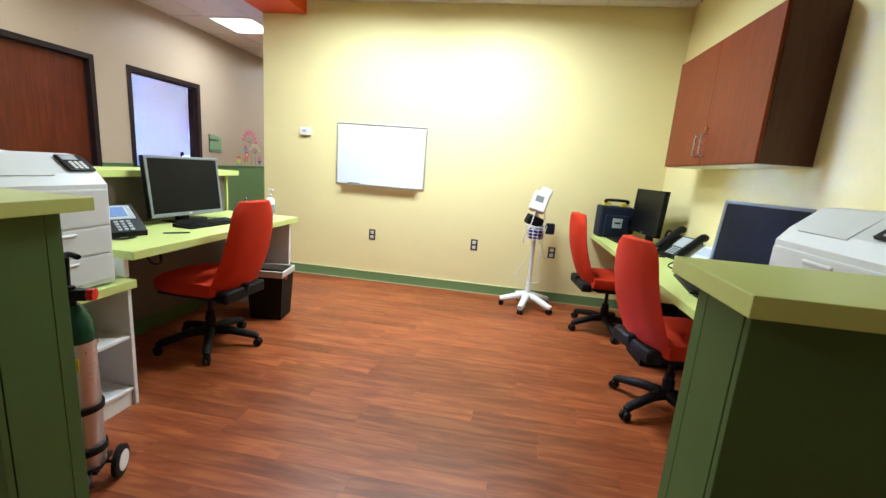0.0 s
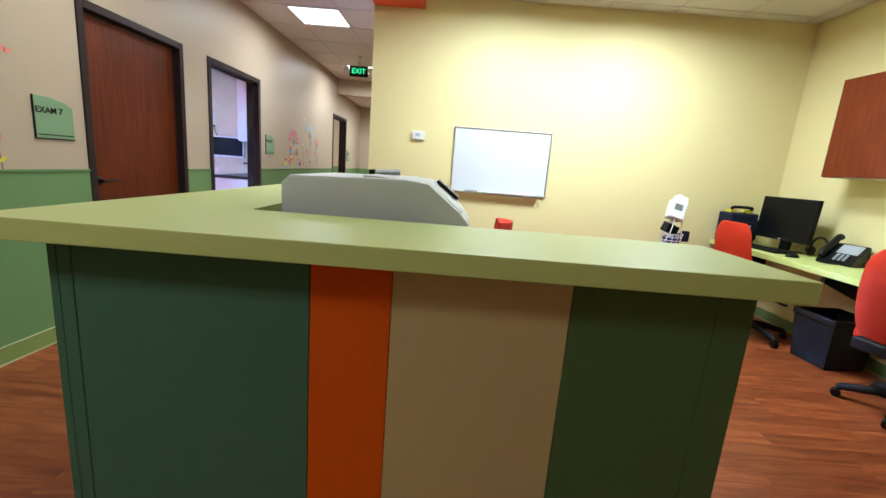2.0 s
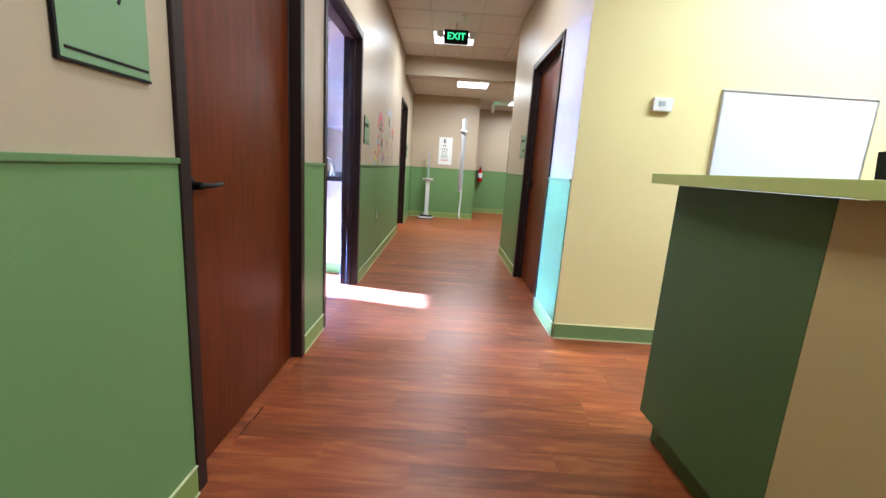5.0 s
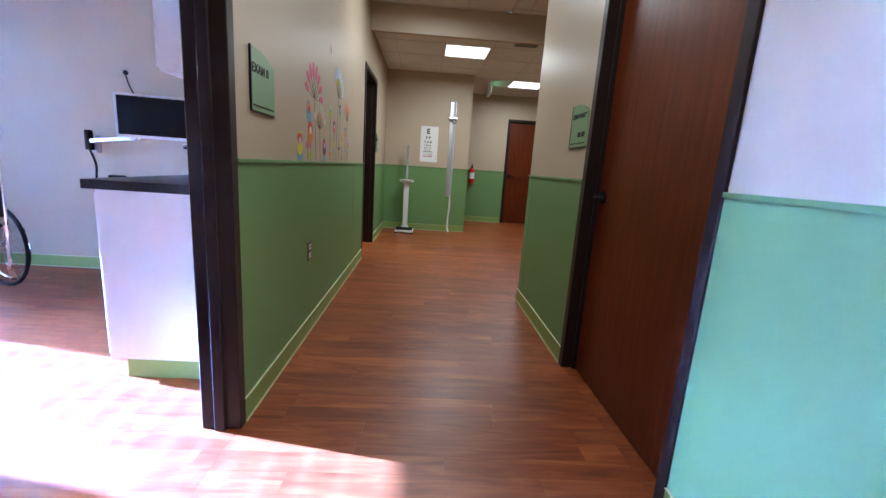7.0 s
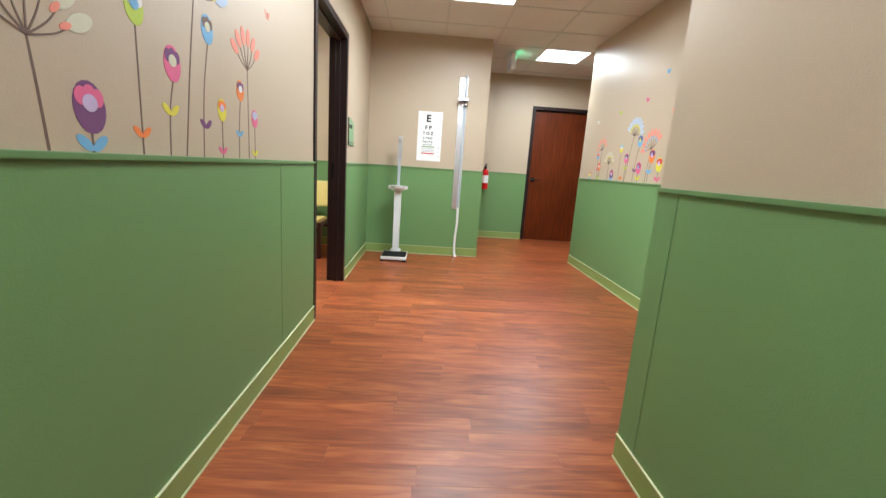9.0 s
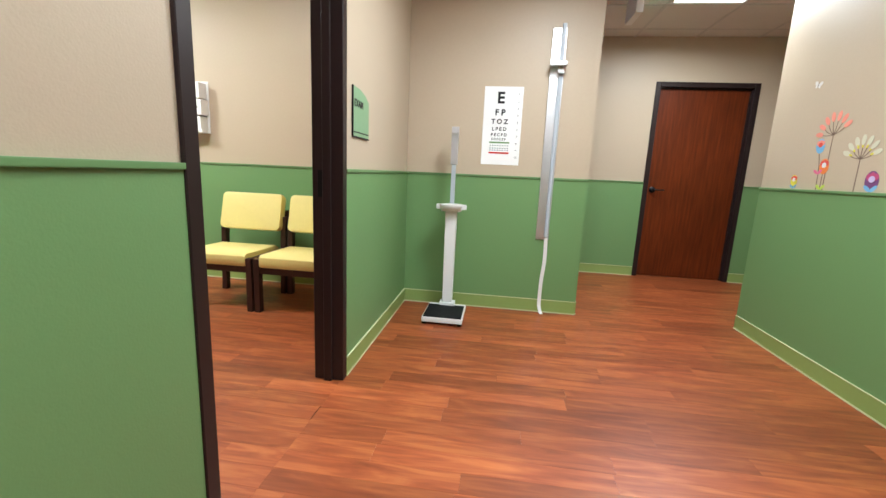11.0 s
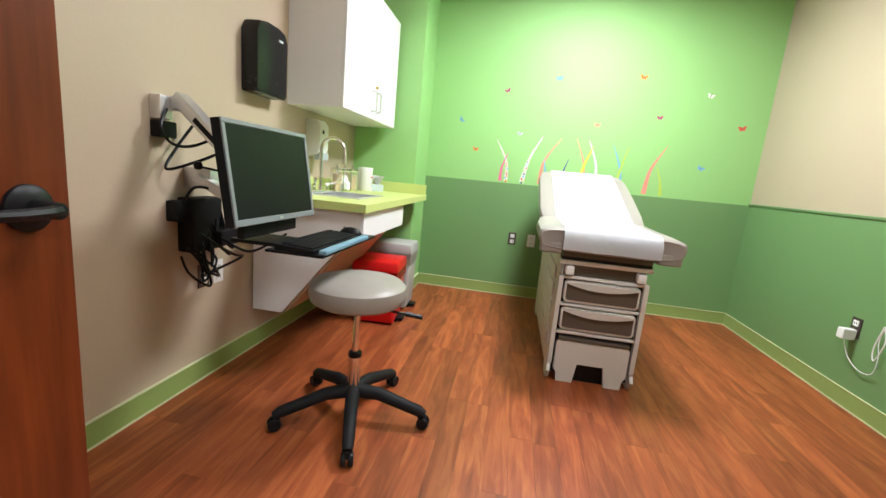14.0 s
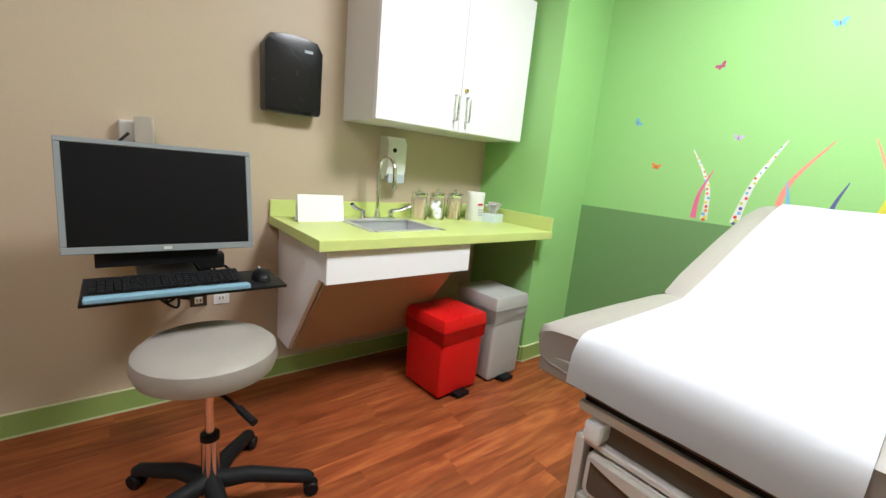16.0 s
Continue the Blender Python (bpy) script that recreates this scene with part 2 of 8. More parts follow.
# ---- mesh helpers ----
def box(bm, x0, x1, y0, y1, z0, z1, bevel=0.0, seg=2):
    x0, x1, y0, y1, z0, z1 = min(x0, x1), max(x0, x1), min(y0, y1), max(y0, y1), min(z0, z1), max(z0, z1)
    vs = [bm.verts.new((x, y, z)) for z in (z0, z1) for y in (y0, y1) for x in (x0, x1)]
    fs = [bm.faces.new([vs[i] for i in f]) for f in ((0, 2, 3, 1), (4, 5, 7, 6), (0, 1, 5, 4), (2, 6, 7, 3), (0, 4, 6, 2), (1, 3, 7, 5))]
    if bevel:
        es = list({e for f in fs for e in f.edges})
        bmesh.ops.bevel(bm, geom=es, offset=bevel, segments=seg, profile=0.7, affect="EDGES", clamp_overlap=True)
    return vs


def obox(bm, m, x0, x1, y0, y1, z0, z1, bevel=0.0, seg=2):
    """A box in the frame m."""
    tmp = bmesh.new()
    box(tmp, x0, x1, y0, y1, z0, z1, bevel, seg)
    tmp.transform(m)
    join(bm, tmp)


def join(bm, tmp):
    me = bpy.data.meshes.new("tmp")
    tmp.to_mesh(me)
    tmp.free()
    bm.from_mesh(me)
    bpy.data.meshes.remove(me)


def lathe(bm, profile, at=(0, 0, 0), n=24, m=None, close=True):
    """Turn (radius, height) pairs round z."""
    tmp = bmesh.new()
    rings = []
    for r, z in profile:
        if r < 1e-5:
            rings.append([tmp.verts.new((0, 0, z))])
        else:
            rings.append([tmp.verts.new((r * math.cos(2 * math.pi * i / n), r * math.sin(2 * math.pi * i / n), z)) for i in range(n)])
    for a, b in zip(rings, rings[1:]):
        for i in range(n):
            k = (i + 1) % n
            if len(a) == 1 and len(b) > 1:
                tmp.faces.new((a[0], b[k], b[i]))
            elif len(b) == 1 and len(a) > 1:
                tmp.faces.new((a[i], a[k], b[0]))
            elif len(a) > 1:
                tmp.faces.new((a[i], a[k], b[k], b[i]))
    if close:
        if len(rings[0]) > 1:
            tmp.faces.new(rings[0][::-1])
        if len(rings[-1]) > 1:
            tmp.faces.new(rings[-1])
    tmp.transform(Matrix.Translation(at) @ (m or Matrix.Identity(4)))
    join(bm, tmp)


def tube(bm, pts, r, n=8, r_end=None):
    """A round bar along points."""
    pts = [Vector(p) for p in pts]
    rings = []
    side = None
    for i, p in enumerate(pts):
        d = (pts[min(i + 1, len(pts) - 1)] - pts[max(i - 1, 0)]).normalized()
        if side is None:
            side = d.orthogonal().normalized()
        side = (side - d * side.dot(d)).normalized()
        up = d.cross(side)
        rr = r if r_end is None else r + (r_end - r) * i / (len(pts) - 1)
        rings.append([bm.verts.new(p + rr * (side * math.cos(2 * math.pi * k / n) + up * math.sin(2 * math.pi * k / n))) for k in range(n)])
    for a, b in zip(rings, rings[1:]):
        for k in range(n):
            bm.faces.new((a[k], a[(k + 1) % n], b[(k + 1) % n], b[k]))
    bm.faces.new(rings[0][::-1])
    bm.faces.new(rings[-1])


def smooth_path(pts, steps=6):
    """A rounded path through points (Catmull-Rom)."""
    pts = [Vector(p) for p in pts]
    out = []
    for i in range(len(pts) - 1):
        a, b, c, d = pts[max(i - 1, 0)], pts[i], pts[i + 1], pts[min(i + 2, len(pts) - 1)]
        for k in range(steps):
            t = k / steps
            out.append(0.5 * (2 * b + (c - a) * t + (2 * a - 5 * b + 4 * c - d) * t * t + (3 * b - a - 3 * c + d) * t ** 3))
    return out + [pts[-1]]


def prism(bm, outline, depth, m=None, bevel=0.0):
    """An outline in x, z, pushed along y by depth."""
    tmp = bmesh.new()
    a = [tmp.verts.new((x, 0, z)) for x, z in outline]
    b = [tmp.verts.new((x, depth, z)) for x, z in outline]
    fs = [tmp.faces.new(a), tmp.faces.new(b[::-1])]
    for i in range(len(a)):
        k = (i + 1) % len(a)
        fs.append(tmp.faces.new((a[k], a[i], b[i], b[k])))
    bmesh.ops.recalc_face_normals(tmp, faces=tmp.faces)
    if bevel:
        bmesh.ops.bevel(tmp, geom=[e for f in fs[:2] for e in f.edges], offset=bevel, segments=2, profile=0.7, affect="EDGES", clamp_overlap=True)
    if m:
        tmp.transform(m)
    join(bm, tmp)


def part(name, bm, mat, parent=None, label="", smooth=False):
    """One bmesh as one mesh object, under a thing or a part."""
    bmesh.ops.recalc_face_normals(bm, faces=bm.faces)
    me = bpy.data.meshes.new(name)
    bm.to_mesh(me)
    bm.free()
    me.materials.append(mat)
    if smooth:
        me.shade_smooth()
        me.set_sharp_from_angle(angle=radians(38))
    ob = new(name, me)
    if parent:
        ob.parent = parent
    if label:
        tagged(ob, label)
    return ob


ORIGIN = Matrix.Identity(4)   # where the space being furnished begins


def thing(name, m, label, category, group="", kind=""):
    ob = new(name)
    ob.empty_display_size = 0.1
    ob.matrix_world = ORIGIN @ m
    return tagged(ob, label, category, group, kind)


def boxes(name, spans, mat, parent=None, label="", bevel=0.0):
    bm = bmesh.new()
    for s in spans:
        box(bm, *s, bevel=bevel)
    return part(name, bm, mat, parent, label)


def structure(name, spans, mat, label, category, bevel=0.0):
    return tagged(boxes(name, spans, mat, None, "", bevel), label, category, "", "structure")


# ---- the shell ----
XL, XR, YB, YN, YD = -4.065, -2.495, 4.465, 11.01, 12.65   # hall faces, reception back wall, nook wall, far wall
XE, TH = 1.68, 0.13                                        # reception east wall, wall thickness
RX, RS, RN = -8.515, 7.83, 11.235                          # exam room west, south and north faces
DH, HI = 2.15, 2.9
D1, D2, D3, DR, D4 = (2.95, 3.99), (4.36, 5.46), (8.595, 9.643), (5.03, 6.12), (-1.715, -0.675)


def gaps(lo, hi, holes):
    """The stretches of lo..hi that the holes leave."""
    out, a = [], lo
    for h0, h1 in sorted(holes):
        if h1 <= lo or h0 >= hi:
            continue
        if h0 > a:
            out.append((a, h0))
        a = h1
    return out + ([(a, hi)] if a < hi else [])


def wall_x(name, x0, x1, y0, y1, mat, label, holes=()):
    sp = [(x0, x1, a, b, 0, HI) for a, b in gaps(y0, y1, holes)] + [(x0, x1, a, b, DH, HI) for a, b in holes]
    return structure(name, sp, mat, label, "wall")


def wall_y(name, y0, y1, x0, x1, mat, label, holes=(), top=HI):
    sp = [(a, b, y0, y1, 0, top) for a, b in gaps(x0, x1, holes)] + [(a, b, y0, y1, DH, top) for a, b in holes]
    return structure(name, sp, mat, label, "wall")


wall_x("wall_hall_west", XL - TH, XL, -2.0, YN, TAN, "long tan painted corridor wall with door openings", (D1, D2, D3))
wall_x("wall_hall_east", XR, XR + TH, YB + 0.004, 7.30, TAN, "tan painted corridor wall beside the dark office door", (DR,))
wall_y("wall_reception_north", YB, YB + TH, XR + 0.001, XE + TH, YELLOW, "pale yellow painted wall behind the reception")
wall_x("wall_reception_east", XE, XE + TH, -2.0, YB, YELLOW, "pale yellow painted side wall of the reception")
wall_y("wall_south", -2.0 - TH, -2.0, XL - TH, XE + TH, TAN, "plain tan painted end wall")
wall_y("wall_nook", YN, YN + TH, XL - TH, -2.65, TAN, "tan painted wall of the weighing nook")
wall_y("wall_far", YD, YD + TH, -4.2, 0.9, TAN, "tan painted wall round the far corridor door", (D4,))
wall_x("wall_far_east", 0.9, 0.9 + TH, 7.2, YD + TH, TAN, "plain tan painted end wall")
wall_x("wall_far_west", -4.2 - TH, -4.2, YN + TH, YD + TH, TAN, "plain tan painted end wall")
structure("wall_block_east", [(-1.43, 0.9, 8.79, YN, 0, HI)], TAN, "tan painted corner wall with flower decals", "wall")
wall_y("wall_side_passage", 7.30 - TH, 7.30, XR + TH, 0.9, TAN, "plain tan painted wall of the side passage")
wall_x("wall_room_west", RX - TH, RX, RS, RN, LEAF, "leaf green painted feature wall of the exam room")
structure("wall_pier", [(RX, -8.07, RS, 8.39, 0, HI)], LEAF, "leaf green painted corner pier beside the sink", "wall")
wall_y("wall_room_south", RS - 0.21, RS, RX - TH, XL - TH, TAN, "tan painted exam room wall behind the sink")
wall_y("wall_room_north", RN, RN + TH, RX - TH, XL - TH, TAN, "tan painted exam room wall with green wainscot")
# second exam room, seen through its open doorway
WIN = (5.86, 6.73, 0.85, 2.28)
W8 = -8.5
structure("wall_sunny_west", [(W8 - TH, W8, 4.2, WIN[0], 0, HI), (W8 - TH, W8, WIN[1], RS - 0.21, 0, HI), (W8 - TH, W8, WIN[0], WIN[1], 0, WIN[2]), (W8 - TH, W8, WIN[0], WIN[1], WIN[3], HI)], TAN, "tan painted wall with a window opening", "wall")
wall_y("wall_sunny_south", 4.2 - TH, 4.2, W8 - TH, XL - TH, TAN, "tan painted wall of the sunny exam room")
# unseen walls behind the closed doors
structure("wall_closet", [(XL - TH - 1.2, XL - TH - 1.1, 2.65, 4.06, 0, HI)], TAN, "plain wall behind the closed door", "wall")

# added to block the sky's light that leaked in under these two doors
structure("wall_closets", [(D4[0] - 0.1, D4[1] + 0.1, YD + TH + 0.05, YD + TH + 0.1, 0, HI), (XR + TH + 0.05, XR + TH + 0.1, DR[0] - 0.1, DR[1] + 0.1, 0, HI)], TAN, "added unseen walls that stop light leaking under the closed doors", "wall")
structure("ground", [(-9.2, 2.6, -2.6, 13.4, -0.12, -0.004)], SLAB_M, "dark floor slab under the planks", "floor")


def ceiling(name, x0, x1, y0, y1, z, ox, oy, px, py, label, holes=()):
    """Acoustic tiles lying in a white grid, in one mesh; holes are the lamp cells."""
    bm = bmesh.new()
    xs = [x for x in (ox + px * k for k in range(-30, 31)) if x0 < x < x1]
    ys = [y for y in (oy + py * k for k in range(-40, 41)) if y0 < y < y1]
    ex, ey = [x0, *xs, x1], [y0, *ys, y1]
    for a, b in zip(ex, ex[1:]):
        for c, d in zip(ey, ey[1:]):
            if any(abs((a + b) / 2 - hx) < 0.2 and abs((c + d) / 2 - hy) < 0.2 for hx, hy in holes):
                continue
            box(bm, a + 0.008, b - 0.008, c + 0.008, d - 0.008, z, z + 0.02, 0.004, 1)
    ob = tagged(part(name, bm, TILE_M), label, "ceiling", "", "structure")
    bm = bmesh.new()
    for x in xs:
        box(bm, x - 0.012, x + 0.012, y0, y1, z - 0.004, z + 0.004)
    for y in ys:
        box(bm, x0, x1, y - 0.012, y + 0.012, z - 0.0045, z + 0.0045)
    box(bm, x0, x1, y0, y1, z + 0.022, z + 0.05)
    g = part(name + "_grid", bm, GRID_M)
    tagged(g, "white metal ceiling grid between the tiles", "ceiling grid", "", "structure")
    return ob


HALL_GRID = (-3.59, 4.99, 0.60, 0.6525)
ceiling("ceiling_hall", XL, XR, -2.0, 9.0, 2.86, *HALL_GRID, "white acoustic tile ceiling over the corridor", ((-3.29, 5.32), (-3.31, 7.93), (-3.29, 2.706), (-3.29, -0.556)))
ceiling("ceiling_reception", XR, XE, -2.0, YB, 2.86, -0.3, 3.09, 0.61, 0.61, "white acoustic tile ceiling over the reception", ((0.0, 3.39), (-1.22, 3.39)))
ceiling("ceiling_passage", XR, 0.9, 7.30, 9.0, 2.86, -2.3, 7.6, 0.61, 0.61, "white acoustic tile ceiling over the side passage")
ceiling("ceiling_nook", XL, 0.9, 9.0, YD, 2.60, -3.21, 9.36, 0.61, 0.61, "lower acoustic tile ceiling over the nook", ((-2.91, 9.68), (-1.68, 11.48)))
ceiling("ceiling_exam", RX, XL - TH, RS, RN, 2.85, -7.65, 9.45, 0.61, 0.61, "white acoustic tile ceiling of the exam room", ((-7.35, 9.75), (-5.5, 9.75)))
ceiling("ceiling_sunny", W8, XL - TH, 4.2, RS - 0.21, 2.70, -7.65, 4.6, 0.61, 0.61, "white acoustic tile ceiling of the sunny room")
structure("soffit_hall", [(XL, 0.9, 8.94, 9.0, 2.56, 2.86)], TAN, "tan painted step between two ceiling heights", "soffit")
structure("soffit_orange", [(XR + 0.003, -2.01, -1.9, YB, 2.735, 2.86)], ORANGE_WALL, "orange painted soffit box under the ceiling", "soffit")


def dress(name, axis, at, sign, spans, green=True, base=BASE_M, rail=True):
    """Green wainscot, its cap rail and the baseboard along one wall face, in stretches between doorways."""
    def put(a, b, d, z0, z1):
        lo, hi = (at, at + d * sign) if sign > 0 else (at + d * sign, at)
        return (lo, hi, a, b, z0, z1) if axis == "x" else (a, b, lo, hi, z0, z1)
    if green:
        structure("wainscot_" + name, [put(a, b, 0.006, 0.105, 1.068) for a, b in spans], GREEN, "green vinyl wainscot on the lower wall", "wainscot")
    if green and rail:
        structure("trim_" + name, [put(a, b, 0.014, 1.068, 1.084) for a, b in spans], RAIL_M, "thin green cap rail on the wainscot", "chair rail", 0.003)
    structure("baseboard_" + name, [put(a, b, 0.012, 0.004, 0.105) for a, b in spans], base, "green rubber baseboard", "baseboard", 0.003)
    # one strip on the floor, one along the baseboard's top edge
    structure("bead_" + name, [put(a, b, 0.016, 0.0, 0.008) for a, b in spans] + [put(a, b, 0.0145, 0.1025, 0.1065) for a, b in spans], BEAD_M, "pale sealant bead along the floor and pale line along the baseboard top", "sealant bead")


dress("hall_west", "x", XL, 1, gaps(-2.0, YN, (D1, D2, D3)))
dress("hall_east", "x", XR, -1, gaps(YB + 0.004, 7.30, (DR,)))
dress("nook", "y", YN, -1, [(XL, -2.65)])
dress("nook_end", "x", -2.65, 1, [(YN, YN + TH)])
dress("far", "y", YD, -1, gaps(-4.2, 0.9, (D4,)))
dress("block", "x", -1.43, -1, [(8.79, YN)])
dress("block_south", "y", 8.79, -1, [(-1.43, 0.9)])
dress("block_north", "y", YN, 1, [(-1.43, 0.9)])
dress("wall_end", "y", 7.30, 1, [(XR, 0.9)])
dress("reception", "y", YB, -1, [(XR, XE)], False, BASE_DARK)
dress("reception_east", "x", XE, -1, [(-2.0, YB)], False, BASE_DARK)
dress("room_west", "x", RX, 1, [(8.39, RN)], rail=False)
dress("room_north", "y", RN, -1, [(RX, XL - TH)])
dress("room_south", "y", RS, 1, [(-8.07, XL - TH)], False)
dress("pier_north", "y", 8.39, 1, [(RX, -8.07)], False)
dress("pier_east", "x", -8.07, 1, [(RS, 8.39)], False)
dress("sunny_north", "y", RS - 0.21, -1, [(W8, XL - TH)], False)


# ---- doors ----
def rotz(x, y, deg):
    return pose(x, y, 0, 0, 0, deg)


def lever(parent, x, y, z, turn, side=1):
    """A lever handle with its round rose; it points along -x of its own frame."""
    m = pose(x, y, z, 0, 0, turn)
    bm = bmesh.new()
    lathe(bm, [(0.0, 0), (0.034, 0), (0.034, 0.006), (0.028, 0.012), (0.014, 0.014), (0.012, 0.05), (0.0, 0.052)], m=pose(0, 0, 0, 90))
    tube(bm, smooth_path([(0, -0.045, 0), (-0.02 * side, -0.052, 0), (-0.06 * side, -0.054, 0), (-0.115 * side, -0.05, 0.002)]), 0.0095, 8, 0.0075)
    bm.transform(m)
    return part("door_handle", bm, BLACK, parent, "dark bronze lever handle", True)


def door(name, m, width, leaf_at, label, swing=None, sign=1):
    """A steel frame in the opening (x along the wall from 0 to width, y through it from the face inwards) with its leaf."""
    d = thing(name, m, label, "door", "", "structure")
    t = TH + 0.012
    for nm, (a, b) in (("jamb", (0, 0.052)), ("jamb", (width - 0.052, width))):
        bm = bmesh.new()
        box(bm, a, b, -0.012, t, 0, DH, 0.003, 1)
        s0, s1 = (b, b + 0.016) if a == 0 else (a - 0.016, a)
        box(bm, s0, s1, 0.045, 0.085, 0, DH - 0.052, 0.002, 1)
        part(nm, bm, FRAME_M, d)
    bm = bmesh.new()
    box(bm, 0.052, width - 0.052, -0.012, t, DH - 0.052, DH, 0.003, 1)
    box(bm, 0.052, width - 0.052, 0.045, 0.085, DH - 0.068, DH - 0.052, 0.002, 1)
    part("head", bm, FRAME_M, d)
    if leaf_at is not None:
        lw = width - 0.11
        bm = bmesh.new()
        box(bm, 0, lw, -0.022, 0.022, 0.004, DH - 0.056, 0.002, 1)
        turn = swing or 0
        mm = pose(0.055, leaf_at, 0) if not turn else pose(0.062, t - 0.02, 0, 0, 0, turn)
        bm.transform(mm)
        leaf = part("leaf", bm, DOOR_M, d)
        kx = lw - 0.065 if sign > 0 else 0.065
        for side, face in ((1, -0.022), (-1, 0.022)):
            h = lever(leaf, kx, face, 1.0, 0 if face < 0 else 180, sign * side)
            h.data.transform(mm)
        for z in (0.25, 1.05, 1.85):
            bm = bmesh.new()
            hx = 0.0 if sign > 0 else lw
            lathe(bm, [(0.0, 0), (0.007, 0), (0.007, 0.1), (0, 0.1)], at=(hx, 0.02, z), n=10)
            bm.transform(mm)
            part("hinge", bm, STEEL, leaf)
    return d


door("door_1", pose(XL, D1[0], 0, 0, 0, 90), D1[1] - D1[0], 0.07, "closed dark cherry veneer door in a brown steel frame", None, -1)
door("door_2", pose(XL, D2[0], 0, 0, 0, 90), D2[1] - D2[0], None, "open doorway with a dark brown steel frame")
d3 = door("door_3", pose(XL, D3[0], 0, 0, 0, 90), D3[1] - D3[0], 0.1, "open cherry veneer exam room door in a brown steel frame", 97.0, 1)
door("door_4", pose(XR, DR[1], 0, 0, 0, -90), DR[1] - DR[0], 0.09, "closed dark cherry veneer door to the staff office", None, -1)
door("door_5", pose(D4[0], YD, 0), D4[1] - D4[0], 0.07, "closed dark cherry veneer door at the corridor end", None, -1)
bm = bmesh.new()
box(bm, D3[1] - D3[0] - 0.054, D3[1] - D3[0] - 0.050, 0.062, 0.115, 0.945, 1.075, 0.001, 1)
part("strike_plate", bm, BLACK, d3, "black latch strike plate")

# ---- ceiling fixtures ----
# every entry gets a fixture, the unseen and added ones too
for i, (x, y, z, w, c) in enumerate(PANELS):
    lamp = thing("ceiling_light", pose(x, y, z), "square white recessed ceiling light panel, lit", "ceiling light", "recessed ceiling lights")
    bm = bmesh.new()
    for a in (0, 1):
        for s in (-1, 1):
            sp = (-0.298, 0.298, s * 0.298, s * 0.276) if a else (s * 0.298, s * 0.276, -0.276, 0.276)
            box(bm, *sp, -0.006, 0.012, 0.002, 1)
    part("frame", bm, GRID_M, lamp)
    bm = bmesh.new()
    box(bm, -0.276, 0.276, -0.276, 0.276, 0.002, 0.012)
    part("diffuser", bm, LAMP_M, lamp, "glowing white diffuser")


def lettering(body, size, m, mat, parent, name="lettering", depth=0.0012, bold=False):
    """Raised letters from the built-in font, as a mesh, centred, facing the frame's +z."""
    cu = bpy.data.curves.new(name, "FONT")
    cu.body, cu.size, cu.align_x, cu.align_y, cu.extrude = body, size, "CENTER", "CENTER", depth
    if bold:
        cu.offset = size * bold * 0.018
    tmp = bpy.data.objects.new("tmp", cu)
    me = bpy.data.meshes.new_from_object(tmp)
    bpy.data.objects.remove(tmp)
    bpy.data.curves.remove(cu)
    me.transform(m)
    me.materials.clear()
    me.materials.append(mat)
    ob = new(name, me)
    ob.parent = parent
    return ob


FACE_S = Matrix(((1, 0, 0, 0), (0, 0, -1, 0), (0, 1, 0, 0), (0, 0, 0, 1)))   # letters upright, looking towards -y

ex = thing("exit_sign", pose(-3.28, 7.29, 2.70), "green lit exit sign with two emergency lamp heads", "exit sign")
bm = bmesh.new()
box(bm, -0.15, 0.15, -0.02, 0.02, -0.085, 0.075, 0.008)
part("housing", bm, BLACK_SOFT, ex, "dark housing")
bm = bmesh.new()
box(bm, -0.012, 0.012, -0.012, 0.012, 0.074, 0.157, 0.003, 1)
part("stem", bm, GRID_M, ex, "white mounting stem")
lettering("EXIT", 0.112, Matrix.Translation((0, -0.0215, -0.004)) @ FACE_S, EXIT_GREEN, ex, bold=True)
for s in (-1, 1):
    bm = bmesh.new()
    lathe(bm, [(0, 0), (0.03, 0), (0.045, 0.05), (0.043, 0.055), (0, 0.056)], m=pose(s * 0.19, -0.01, 0.0, 75, 0, s * 12))
    box(bm, min(s * 0.14, s * 0.19), max(s * 0.14, s * 0.19), -0.012, 0.012, -0.012, 0.012, 0.004)
    part("lamp_head", bm, WHITE_P, ex, "round white emergency lamp", True)

sd = thing("smoke_detector", pose(-3.23, 8.58, 2.856), "round white smoke detector on the ceiling", "smoke detector")
bm = bmesh.new()
lathe(bm, [(0, -0.045), (0.035, -0.045), (0.04, -0.03), (0.06, -0.022), (0.065, -0.004), (0.065, 0), (0, 0)])
part("body", bm, WHITE_P, sd, smooth=True)
sp_ = thing("sprinkler_head", pose(-3.2, 7.0, 2.856), "small chrome fire sprinkler head under the ceiling", "sprinkler")
bm = bmesh.new()
lathe(bm, [(0, -0.04), (0.014, -0.04), (0.014, -0.037), (0.005, -0.035), (0.005, -0.012), (0.03, -0.004), (0.03, 0), (0, 0)], n=16)
part("body", bm, CHROME, sp_, smooth=True)
em = thing("emergency_light", pose(-2.33, 11.50, 2.596), "white emergency light with a green lit end", "emergency light")
bm = bmesh.new()
box(bm, -0.028, 0.028, -0.15, 0.15, -0.215, -0.035, 0.012)
lathe(bm, [(0, 0), (0.05, 0), (0.05, -0.015), (0.016, -0.02), (0.016, -0.045), (0, -0.045)])
part("body", bm, WHITE_P, em, smooth=True)
bm = bmesh.new()
box(bm, 0.028, 0.033, -0.12, 0.12, -0.12, -0.05, 0.002, 1)
part("lit_face", bm, GREEN_FACE, em, "green glowing face")


